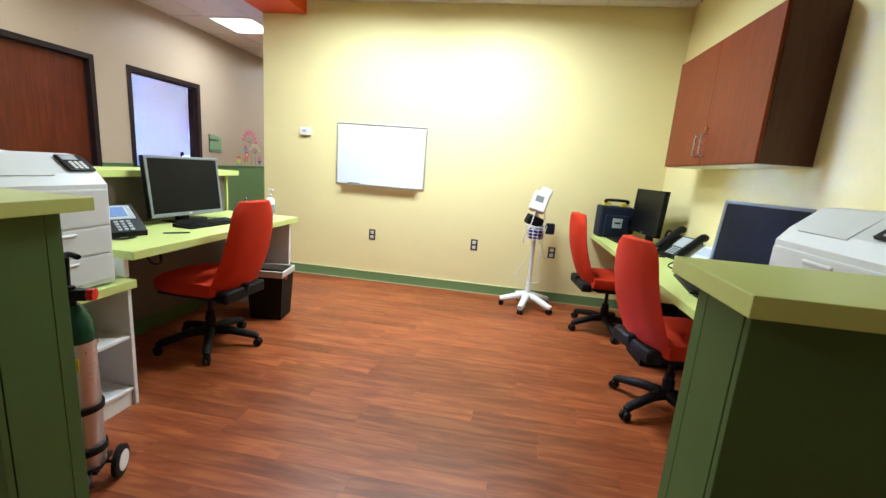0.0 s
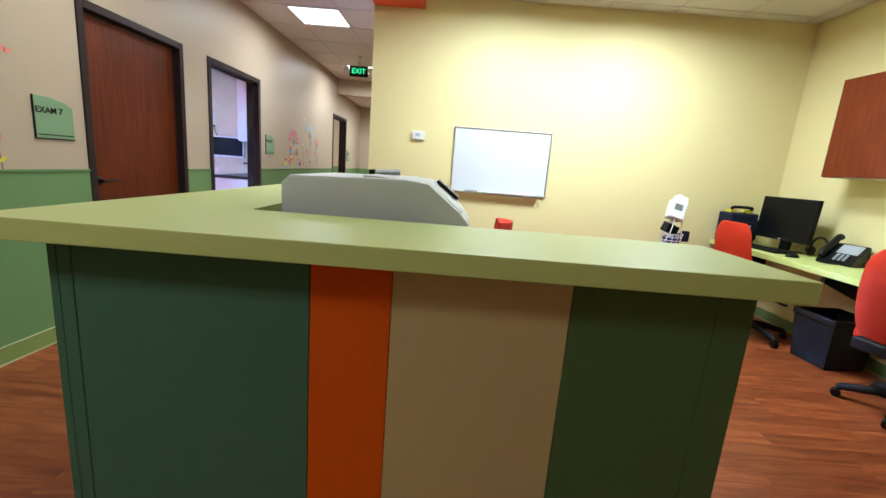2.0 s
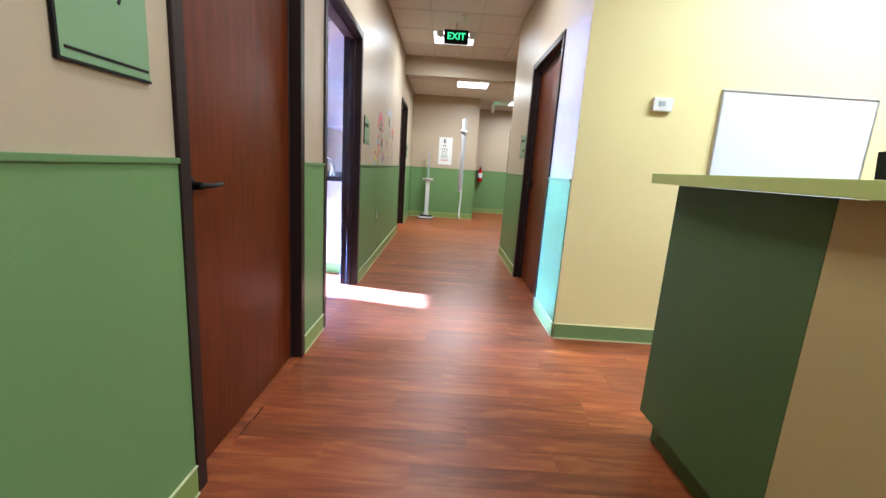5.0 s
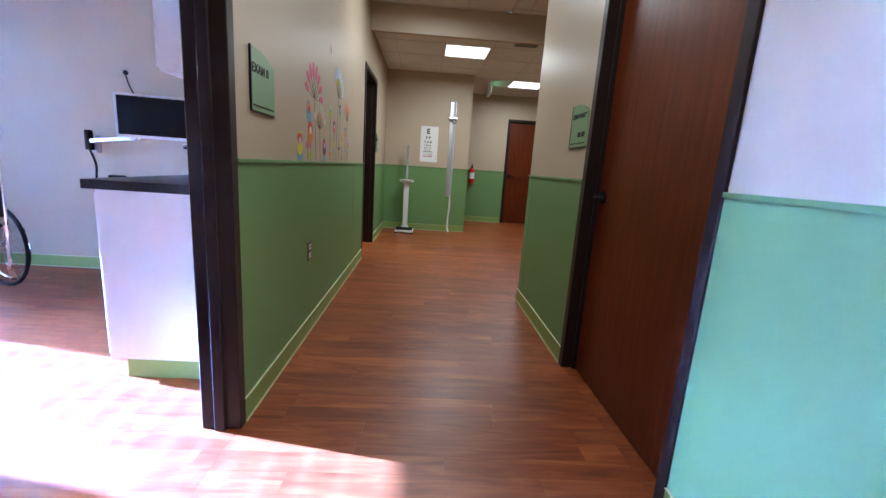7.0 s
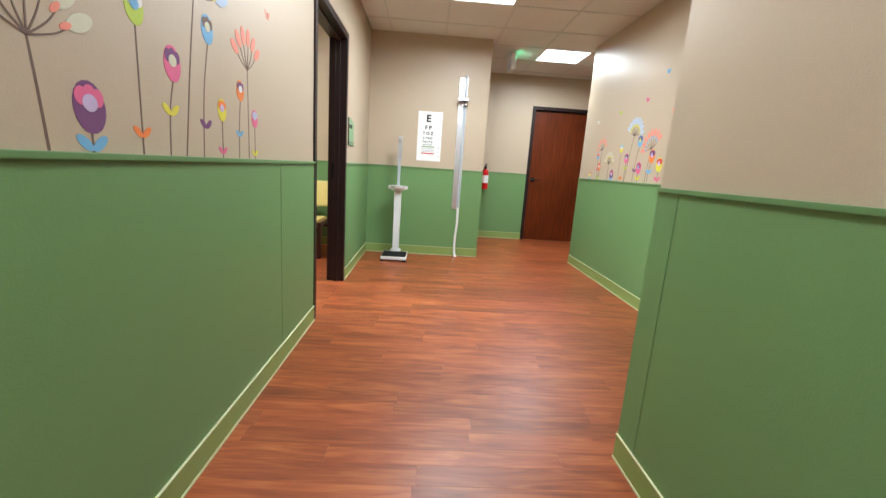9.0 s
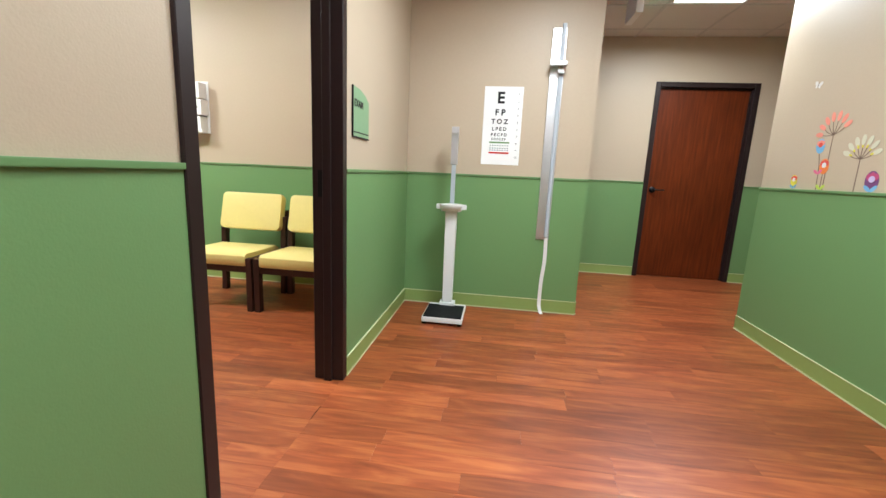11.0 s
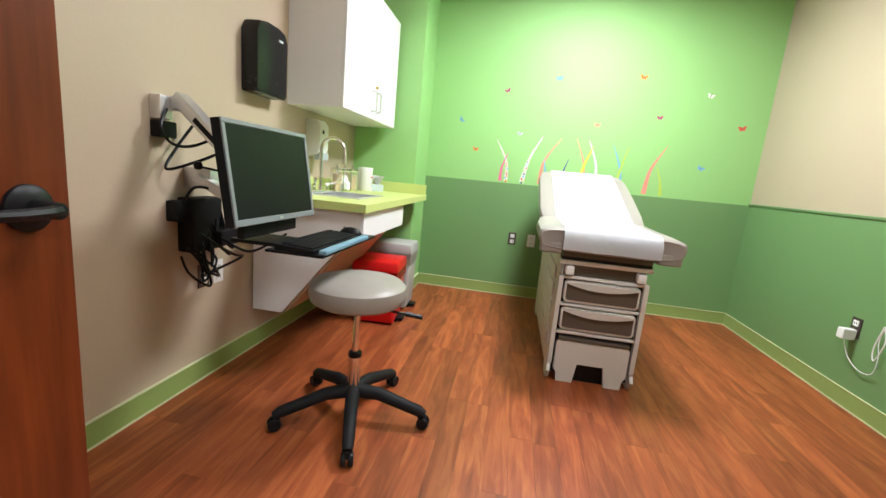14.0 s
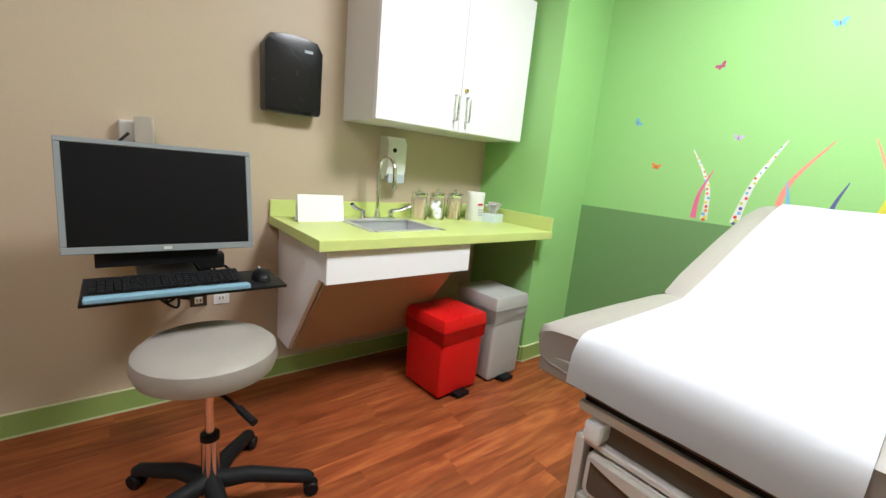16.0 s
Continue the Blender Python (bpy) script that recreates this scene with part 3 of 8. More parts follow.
vt = thing("ceiling_vent", pose(-2.24, 9.16, 2.596), "small white ceiling air vent with slats", "air vent")
for sp in ((-0.15, 0.15, -0.09, -0.075), (-0.15, 0.15, 0.075, 0.09), (-0.15, -0.135, -0.075, 0.075), (0.135, 0.15, -0.075, 0.075)):
    bm = bmesh.new()
    box(bm, *sp, -0.008, 0.0, 0.002, 1)
    part("frame_rail", bm, GRID_M, vt)
for k in range(6):
    bm = bmesh.new()
    obox(bm, pose(0, -0.0625 + k * 0.025, -0.004, 35), -0.134, 0.134, -0.008, 0.008, -0.001, 0.001)
    part("slat", bm, GRID_M, vt)
# no duct is built: a black plate gives its shade
bm = bmesh.new()
box(bm, -0.134, 0.134, -0.074, 0.074, 0.0005, 0.002)
part("backing", bm, BLACK, vt, "black plate that paints the duct's shade behind the slats")
for x, y, a, b in ((XL + 0.0065, 7.98, 0.0, 0.003), (XR - 0.0065, 7.175, -0.003, 0.0)):
    structure("trim_seam", [(x + a / 2, x + b / 2, y - 0.002, y + 0.002, 0.105, 1.068)], GREEN, "thin vertical green wainscot joint strip", "trim")

# ---- wall plates and signs ----
def plate_frame(axis, x, y, z):
    """A frame on a wall face: x to the right along the wall as one looks at it, y into the wall, z up."""
    turn = {"+x": 90, "-x": -90, "-y": 0, "+y": 180}[axis]
    return pose(x, y, z, 0, 0, turn)


def outlet(axis, x, y, z, dark=True, label="duplex wall outlet with a dark bronze cover plate"):
    o = thing("wall_outlet", plate_frame(axis, x, y, z), label, "wall outlet", "wall outlets")
    bm = bmesh.new()
    box(bm, -0.036, 0.036, -0.005, 0, -0.058, 0.058, 0.002, 1)
    part("cover_plate", bm, BRONZE if dark else WHITE_P, o)
    for zz in (-0.026, 0.026):
        bm = bmesh.new()
        box(bm, -0.018, 0.018, -0.009, -0.004, zz - 0.016, zz + 0.016, 0.005, 2)
        part("socket", bm, PAPER_W, o, "white socket face")
        for dx in (-0.007, 0.007):
            bm = bmesh.new()
            box(bm, dx - 0.0018, dx + 0.0018, -0.0098, -0.0088, zz - 0.007, zz + 0.007)
            part("slot", bm, BLACK, o)
    return o


outlet("-y", -1.213, YB, 0.522)
outlet("-y", -0.087, YB, 0.524)
outlet("-y", 0.718, YB, 0.524)
outlet("+x", XL + 0.006, 6.423, 0.535)
outlet("+x", RX + 0.006, 9.275, 0.556)
outlet("+x", RX + 0.006, 9.452, 0.553, False, "white wall outlet beside the bronze one")
outlet("-y", -7.17, RN - 0.006, 0.46)
outlet("+y", -5.546, RS, 0.565)
outlet("+y", -6.277, RS, 0.52)
outlet("+y", -6.375, RS, 0.52, False, "white data outlet under the keyboard tray")


def room_sign(axis, x, y, z, words, label):
    """A pale green plate with a slanted top and a dark foot line."""
    s = thing("room_sign", plate_frame(axis, x, y, z), label, "room sign", "room signs")
    bm = bmesh.new()
    prism(bm, [(-0.125, -0.115), (0.125, -0.115), (0.125, 0.075), (0.06, 0.105), (-0.02, 0.122), (-0.125, 0.125)], 0.008, Matrix.Translation((0, -0.008, 0)), 0.0015)
    part("plate", bm, SIGN_GREEN, s)
    bm = bmesh.new()
    box(bm, -0.11, 0.118, -0.0095, -0.008, -0.098, -0.092)
    box(bm, -0.127, 0.127, -0.0095, -0.001, -0.121, -0.115)
    box(bm, -0.127, -0.121, -0.0095, -0.001, -0.115, 0.125)
    part("foot_line", bm, BLACK, s)
    for body, dx, dz, size in words:
        lettering(body, size, Matrix.Translation((dx, -0.0085, dz)) @ FACE_S, BLACK, s, bold=True)
    return s


room_sign("+x", XL, 2.735, 1.382, [("EXAM 7", -0.03, 0.045, 0.05)], "pale green room sign reading EXAM 7")
room_sign("+x", XL, 5.73, 1.392, [("EXAM 8", -0.03, 0.045, 0.05)], "pale green room sign reading EXAM 8")
room_sign("+x", XL, 9.86, 1.365, [("EXAM", -0.04, 0.045, 0.05)], "pale green room sign beside the exam doorway")
sg = room_sign("-x", XR, 6.285, 1.378, [("STAFF ONLY", 0.0, 0.055, 0.036)], "pale green sign reading STAFF ONLY beside the door")
for a, b in ((0.0, 0.042), (0.056, 0.105)):
    bm = bmesh.new()
    box(bm, a, b, -0.0092, -0.008, -0.06, -0.034)
    part("print_bar", bm, BLACK, sg, "unreadable dark print")

th = thing("thermostat", plate_frame("-y", -2.0, YB, 1.573), "small white wall thermostat with a grey display", "thermostat")
bm = bmesh.new()
box(bm, -0.06, 0.06, -0.028, 0, -0.04, 0.04, 0.006)
part("body", bm, WHITE_P, th)
bm = bmesh.new()
box(bm, -0.03, 0.012, -0.03, -0.027, -0.01, 0.018, 0.001, 1)
part("display", bm, PHONE_GREY, th)

wb = thing("whiteboard", plate_frame("-y", -1.155, YB, 1.371), "white marker board in a thin aluminium frame", "whiteboard")
bm = bmesh.new()
box(bm, -0.478, 0.478, -0.012, 0, -0.306, 0.306)
part("board", bm, WHITE_BOARD, wb)
for a, sp in enumerate(((-0.488, 0.488, 0.304, 0.318), (-0.488, 0.488, -0.318, -0.304), (-0.488, -0.474, -0.304, 0.304), (0.474, 0.488, -0.304, 0.304))):
    bm = bmesh.new()
    box(bm, sp[0], sp[1], -0.018, 0, sp[2], sp[3], 0.003, 1)
    part("frame_rail", bm, ALU, wb)
bm = bmesh.new()
box(bm, -0.42, 0.42, -0.06, -0.018, -0.322, -0.316, 0.002, 1)
box(bm, -0.42, 0.42, -0.062, -0.057, -0.322, -0.308, 0.001, 1)
part("marker_tray", bm, ALU, wb)
mk = thing("marker", pose(-1.433, YB - 0.04, 1.063, 0, 90, 4), "black dry-erase marker lying on the board tray", "marker")
bm = bmesh.new()
lathe(bm, [(0, -0.065), (0.006, -0.065), (0.008, -0.05), (0.008, 0.06), (0.005, 0.065), (0, 0.065)], n=12)
part("barrel", bm, BLACK, mk, smooth=True)

wbp = thing("wall_bumper", plate_frame("-y", 1.17, YB - 0.001, 0.19), "small round white bumper on the wall", "wall bumper")
bm = bmesh.new()
lathe(bm, [(0, 0), (0.02, 0), (0.02, 0.01), (0.012, 0.02), (0, 0.022)], m=pose(0, 0, 0, 90), n=14)
part("body", bm, WHITE_P, wbp, smooth=True)


# ---- reception counters ----
ORIGIN = Matrix.Translation((0, -0.07, 0))
CT0, CT1 = 1.098, 1.138


def counter_panel(parent, axis, at, a, b, mat, label, z0=0.12):
    bm = bmesh.new()
    if axis == "y":
        box(bm, a + 0.0006, b - 0.0006, at, at + 0.018, z0, CT0 - 0.002, 0.0012, 1)
    else:
        box(bm, at, at + 0.018, a + 0.0006, b - 0.0006, z0, CT0 - 0.002, 0.0012, 1)
    part("panel", bm, mat, parent, label)


rc = thing("reception_counter", pose(0, 0, 0), "L-shaped reception counter with a lime top and striped panels", "counter")
bm = bmesh.new()
tmp = bmesh.new()
ring = [(-2.463, 0.945), (-1.0, 0.945), (-1.0, 1.285), (-2.13, 1.285), (-2.13, 3.57), (-2.463, 3.57)]
lo = [tmp.verts.new((x, y, CT0)) for x, y in ring]
hi = [tmp.verts.new((x, y, CT1)) for x, y in ring]
tmp.faces.new(lo[::-1]), tmp.faces.new(hi)
for i in range(6):
    tmp.faces.new((lo[i], lo[(i + 1) % 6], hi[(i + 1) % 6], hi[i]))
bmesh.ops.bevel(tmp, geom=list(tmp.edges), offset=0.003, segments=2, profile=0.7, affect="EDGES")
join(bm, tmp)
part("countertop", bm, LIME, rc, "lime laminate countertop")
bm = bmesh.new()
box(bm, -2.37, -1.063, 1.036, 1.22, 0.12, CT0 - 0.004)
box(bm, -2.37, -2.20, 1.22, 3.472, 0.12, CT0 - 0.004)
part("core", bm, CORE_M, rc, "taupe inner panel")
bm = bmesh.new()
box(bm, -2.34, -1.09, 1.07, 1.20, 0, 0.118)
box(bm, -2.34, -2.22, 1.20, 3.46, 0, 0.118)
part("kick_base", bm, PANEL_GREEN, rc, "dark green recessed kick base")
for a, b, mt, lb in ((-2.374, -2.345, PANEL_TEAL, "teal green corner strip"), (-2.345, -1.887, PANEL_TEAL, "teal green panel"), (-1.887, -1.730, PANEL_ORANGE, "orange panel"), (-1.730, -1.388, PANEL_TAN, "tan panel"), (-1.388, -1.115, PANEL_GREEN, "green panel"), (-1.115, -1.045, PANEL_GREEN, "green edge strip")):
    counter_panel(rc, "y", 1.016, a, b, mt, lb, 0.02)
for a, b, mt, lb in ((1.016, 1.392, PANEL_TEAL, "teal green panel"), (1.392, 1.553, PANEL_ORANGE, "orange panel"), (1.553, 1.865, PANEL_TAN, "tan panel"), (1.865, 2.358, PANEL_GREEN, "green panel"), (2.358, 2.507, PANEL_ORANGE, "orange panel"), (2.507, 2.82, PANEL_TAN, "tan panel"), (2.82, 3.49, PANEL_GREEN, "green panel")):
    counter_panel(rc, "x", -2.392, a, b, mt, lb)
for a, b in ((1.036, 1.178), (1.178, 1.222)):
    counter_panel(rc, "x", -1.063, a, b, PANEL_GREEN, "green end panel", 0.02)
bm = bmesh.new()
box(bm, -2.37, -2.18, 3.474, 3.49, 0.12, CT0 - 0.004, 0.002, 1)
part("end_panel", bm, LIME, rc)

rc2 = thing("reception_counter", pose(0, 0, 0), "green panelled reception counter with a lime top", "counter")
bm = bmesh.new()
box(bm, 0.617, XE - 0.002, 0.945, 1.274, CT0, CT1, 0.003)
part("countertop", bm, LIME, rc2, "lime laminate countertop")
bm = bmesh.new()
box(bm, 0.68, XE - 0.002, 1.036, 1.22, 0.02, CT0 - 0.004)
part("core", bm, PANEL_GREEN, rc2)
for a, b, mt in ((0.662, 1.10, PANEL_GREEN), (1.10, 1.40, PANEL_TAN), (1.40, XE - 0.004, PANEL_GREEN)):
    counter_panel(rc2, "y", 1.016, a, b, mt, "green laminate panel" if mt is PANEL_GREEN else "tan laminate panel", 0.02)
for a, b in ((1.036, 1.178), (1.178, 1.222)):
    counter_panel(rc2, "x", 0.662, a, b, PANEL_GREEN, "green end panel", 0.02)


def low_cabinet(x0, x1, y0, y1, top, open_side, label):
    """A white open cabinet with two shelves and a lime top; open towards +x (1) or -x (-1)."""
    c = thing("open_cabinet", pose(0, 0, 0), label, "cabinet")
    bm = bmesh.new()
    box(bm, x0 - (0.02 if open_side < 0 else 0), x1 + (0.02 if open_side > 0 else 0), y0, y1 + 0.015, top - 0.04, top, 0.003)
    part("top", bm, LIME, c, "lime laminate top")
    for ya, yb in ((y0, y0 + 0.02), (y1 - 0.02, y1)):
        bm = bmesh.new()
        box(bm, x0, x1, ya, yb, 0, top - 0.041, 0.002, 1)
        part("side_panel", bm, WHITE_LAM, c)
    for z in (0.10, 0.375):
        bm = bmesh.new()
        box(bm, x0 + 0.004, x1 - 0.004, y0 + 0.021, y1 - 0.021, z - 0.018, z, 0.002, 1)
        part("shelf", bm, WHITE_LAM, c)
    bm = bmesh.new()
    xb = x0 if open_side > 0 else x1 - 0.012
    box(bm, xb, xb + 0.012, y0 + 0.021, y1 - 0.021, 0.0, top - 0.041)
    part("back_panel", bm, WHITE_LAM, c)
    bm = bmesh.new()
    xk = x1 - 0.03 if open_side > 0 else x0 + 0.015
    box(bm, xk, xk + 0.015, y0 + 0.021, y1 - 0.021, 0.0, 0.081)
    part("kick_board", bm, WHITE_LAM, c)
    return c


low_cabinet(-2.17, -1.55, 1.29, 1.905, 0.655, 1, "white open shelf cabinet with a lime top under the printer")
low_cabinet(1.10, XE - 0.004, 1.29, 1.98, 0.69, -1, "white open shelf cabinet with a lime top beside the desk")
bk = thing("paper_stack", pose(-1.72, 1.62, 0.3755, 0, 0, 14), "stack of brown envelopes and paper on the shelf", "paper")
bm = bmesh.new()
for i in range(5):
    obox(bm, pose(0.004 * i, 0, 0.006 * i, 0, 0, 5 * (i % 3) - 4), -0.15, 0.15, -0.11, 0.11, 0, 0.0055, 0.001, 1)
part("sheets", bm, PANEL_TAN, bk)

ORIGIN = Matrix.Translation((-0.02, -0.13, 0))
dk = thing("reception_desk", pose(0, 0, 0), "lime laminate desk with a white end panel", "desk")
bm = bmesh.new()
box(bm, -2.16, -1.51, 1.97, 3.55, 0.752, 0.795, 0.003)
part("desktop", bm, LIME, dk, "lime laminate desktop")
bm = bmesh.new()
box(bm, -2.14, -1.55, 3.475, 3.50, 0, 0.751, 0.002, 1)
part("end_panel", bm, WHITE_LAM, dk, "white laminate end panel")
bm = bmesh.new()
box(bm, -2.10, -1.57, 1.975, 2.0, 0.656, 0.751, 0.002, 1)
part("riser", bm, WHITE_LAM, dk, "white laminate riser")
bm = bmesh.new()
tube(bm, smooth_path([(-1.62, 2.15, 0.75), (-1.60, 2.16, 0.69), (-1.60, 2.22, 0.68), (-1.62, 2.24, 0.75)]), 0.007)
part("cable_hook", bm, BLACK, dk, "black cable loop under the desk", True)

ORIGIN = Matrix.Translation((0, -0.16, 0))
dk2 = thing("reception_desk", pose(0, 0, 0), "long lime laminate desk along the yellow wall", "desk")
bm = bmesh.new()
box(bm, XE - 0.60, XE - 0.002, 2.0, 4.609, 0.722, 0.765, 0.003)
part("desktop", bm, LIME, dk2, "lime laminate desktop")
for y in (2.0, 3.35, 4.57):
    bm = bmesh.new()
    prism(bm, [(0, 0), (0, -0.26), (-0.04, -0.26), (-0.50, -0.06), (-0.50, 0)], 0.03, pose(XE - 0.014, y, 0.7205))
    part("bracket", bm, BLACK, dk2, "black steel bracket")


# ---- office things ----
def printer(m, label):
    """A white laser printer with two paper drawers; its front looks along +x."""
    p = thing("laser_printer", m, label, "printer", "laser printers")
    bm = bmesh.new()
    prism(bm, [(-0.24, 0.012), (0.235, 0.012), (0.235, 0.46), (0.20, 0.505), (0.12, 0.575), (0.06, 0.582), (-0.22, 0.572), (-0.24, 0.55)], 0.45, pose(0, -0.225, 0), 0.008)
    part("body", bm, PRINTER_M, p, "white moulded body")
    for z0, z1 in ((0.03, 0.15), (0.155, 0.275), (0.28, 0.44)):
        bm = bmesh.new()
        box(bm, 0.225, 0.243, -0.215, 0.215, z0, z1, 0.006)
        box(bm, 0.24, 0.249, -0.06, 0.06, z1 - 0.03, z1 - 0.018, 0.003, 1)
        part("drawer", bm, PRINTER_M, p)
    bm = bmesh.new()
    obox(bm, pose(0.165, 0.155, 0.545, 0, 40, 0), -0.045, 0.045, -0.055, 0.055, -0.004, 0.006, 0.003)
    part("control_panel", bm, BLACK, p, "black control panel")
    bm = bmesh.new()
    obox(bm, pose(0.165, 0.155, 0.545, 0, 40, 0), -0.040, -0.014, -0.045, 0.02, 0.0062, 0.008, 0.001, 1)
    part("display", bm, PHONE_GREY, p, "grey display")
    bm = bmesh.new()
    for r in range(4):
        for c in range(3):
            obox(bm, pose(0.165, 0.155, 0.545, 0, 40, 0), -0.004 + r * 0.011, 0.004 + r * 0.011, -0.03 + c * 0.022, -0.016 + c * 0.022, 0.0062, 0.0085)
    part("keypad", bm, PAPER_W, p, "white keypad buttons")
    bm = bmesh.new()
    prism(bm, [(-0.05, 0.585), (0.12, 0.576), (0.21, 0.50), (0.20, 0.49), (0.11, 0.566), (-0.05, 0.575)], 0.20, pose(0, -0.17, 0), 0.002)
    part("output_lid", bm, PRINTER_M, p)
    for i in range(5):
        bm = bmesh.new()
        box(bm, -0.242, -0.239, -0.16 + 0.0, 0.0, 0.50 - i * 0.016, 0.508 - i * 0.016)
        part("vent_slot", bm, PHONE_GREY, p)
    for sx in (-0.19, 0.19):
        for sy in (-0.17, 0.17):
            bm = bmesh.new()
            box(bm, sx - 0.02, sx + 0.02, sy - 0.02, sy + 0.02, 0, 0.013)
            part("foot", bm, BLACK, p)
    return p


ORIGIN = Matrix.Translation((0, -0.06, 0))
printer(pose(-1.83, 1.61, 0.655) @ Matrix.Diagonal((1.12, 1, 1, 1)), "white laser printer standing on the open cabinet")
printer(pose(1.36, 1.55, 0.69, 0, 0, 180), "white laser printer beside the green counter")


def monitor(m, w, h, label, bezel=SILVER, stand=0.0, back=BLACK_SOFT):
    """A flat screen, centred at the frame's origin, looking along -y; stand: the drop to the desk."""
    d = thing("monitor", m, label, "monitor", "monitors")
    bm = bmesh.new()
    box(bm, -w / 2, w / 2, -0.004, 0.030, -h / 2, h / 2, 0.004)
    box(bm, -w * 0.36, w * 0.36, 0.028, 0.055, -h * 0.34, h * 0.36, 0.012)
    part("shell", bm, back, d, "black plastic shell")
    bm = bmesh.new()
    e = 0.017
    for sp in ((-w / 2, w / 2, h / 2 - e, h / 2), (-w / 2, w / 2, -h / 2, -h / 2 + e * 1.4), (-w / 2, -w / 2 + e, -h / 2 + e * 1.4, h / 2 - e), (w / 2 - e, w / 2, -h / 2 + e * 1.4, h / 2 - e)):
        box(bm, sp[0], sp[1], -0.012, -0.004, sp[2], sp[3], 0.002, 1)
    part("bezel", bm, bezel, d)
    bm = bmesh.new()
    box(bm, -w / 2 + e, w / 2 - e, -0.008, -0.004, -h / 2 + e * 1.4, h / 2 - e)
    part("screen", bm, SCREEN, d, "dark switched-off screen")
    bm = bmesh.new()
    box(bm, -0.012, 0.012, -0.0135, -0.0118, -h / 2 + 0.007, -h / 2 + 0.018)
    part("badge", bm, ALU, d)
    if stand:
        bm = bmesh.new()
        box(bm, -0.045, 0.045, 0.05, 0.085, -stand + 0.012, -h * 0.1, 0.008)
        part("neck", bm, BLACK, d)
        bm = bmesh.new()
        prism(bm, [(-0.13, -0.02), (0.13, -0.02), (0.11, 0.17), (-0.11, 0.17)], 0.014, pose(0, 0.0, -stand, -90) @ pose(0, -0.014, 0) @ pose(0, 0, 0), 0.003)
        part("foot", bm, BLACK, d)
    return d


def keyboard(m, label="black computer keyboard on the desk", wide=0.44):
    """Keys towards +z, the user's side towards -y."""
    k = thing("keyboard", m, label, "keyboard", "keyboards")
    bm = bmesh.new()
    prism(bm, [(-0.075, 0), (0.075, 0), (0.075, 0.022), (-0.075, 0.012)], wide, pose(-wide / 2, 0, 0, 0, 0, 0) @ Matrix(((0, 1, 0, 0), (1, 0, 0, 0), (0, 0, 1, 0), (0, 0, 0, 1))), 0.003)
    part("tray", bm, BLACK, k)
    bm = bmesh.new()
    n = int((wide - 0.03) / 0.0195)
    for r in range(6):
        for c in range(n):
            if r == 0 and 4 <= c <= 9:
                continue
            x, y = -wide / 2 + 0.016 + c * 0.0195, -0.062 + r * 0.0195 + (0.004 if r == 5 else 0)
            z = 0.013 + (y + 0.075) * 0.066
            box(bm, x, x + 0.0165, y, y + 0.0165, z, z + 0.006)
        if r == 0:
            box(bm, -wide / 2 + 0.016 + 4 * 0.0195, -wide / 2 + 0.016 + 10 * 0.0195 - 0.003, -0.062, -0.0455, 0.0138, 0.0198)
    part("keys", bm, BLACK_SOFT, k, "rows of black keys")
    return k


def mouse(m, label="black computer mouse beside the keyboard"):
    o = thing("computer_mouse", m, label, "mouse", "computer mice")
    bm = bmesh.new()
    bmesh.ops.create_uvsphere(bm, u_segments=16, v_segments=10, radius=1)
    bm.transform(Matrix.Diagonal((0.032, 0.056, 0.036, 1)))
    bmesh.ops.bisect_plane(bm, geom=list(bm.verts) + list(bm.edges) + list(bm.faces), plane_co=(0, 0, 0), plane_no=(0, 0, 1), clear_inner=True)
    bmesh.ops.holes_fill(bm, edges=bm.edges)
    part("shell", bm, BLACK, o, smooth=True)
    bm = bmesh.new()
    lathe(bm, [(0, -0.004), (0.007, -0.004), (0.007, 0.004), (0, 0.004)], at=(0, 0.03, 0.030), n=12, m=pose(0, 0, 0, 0, 90, 0))
    part("wheel", bm, SILVER, o)
    return o


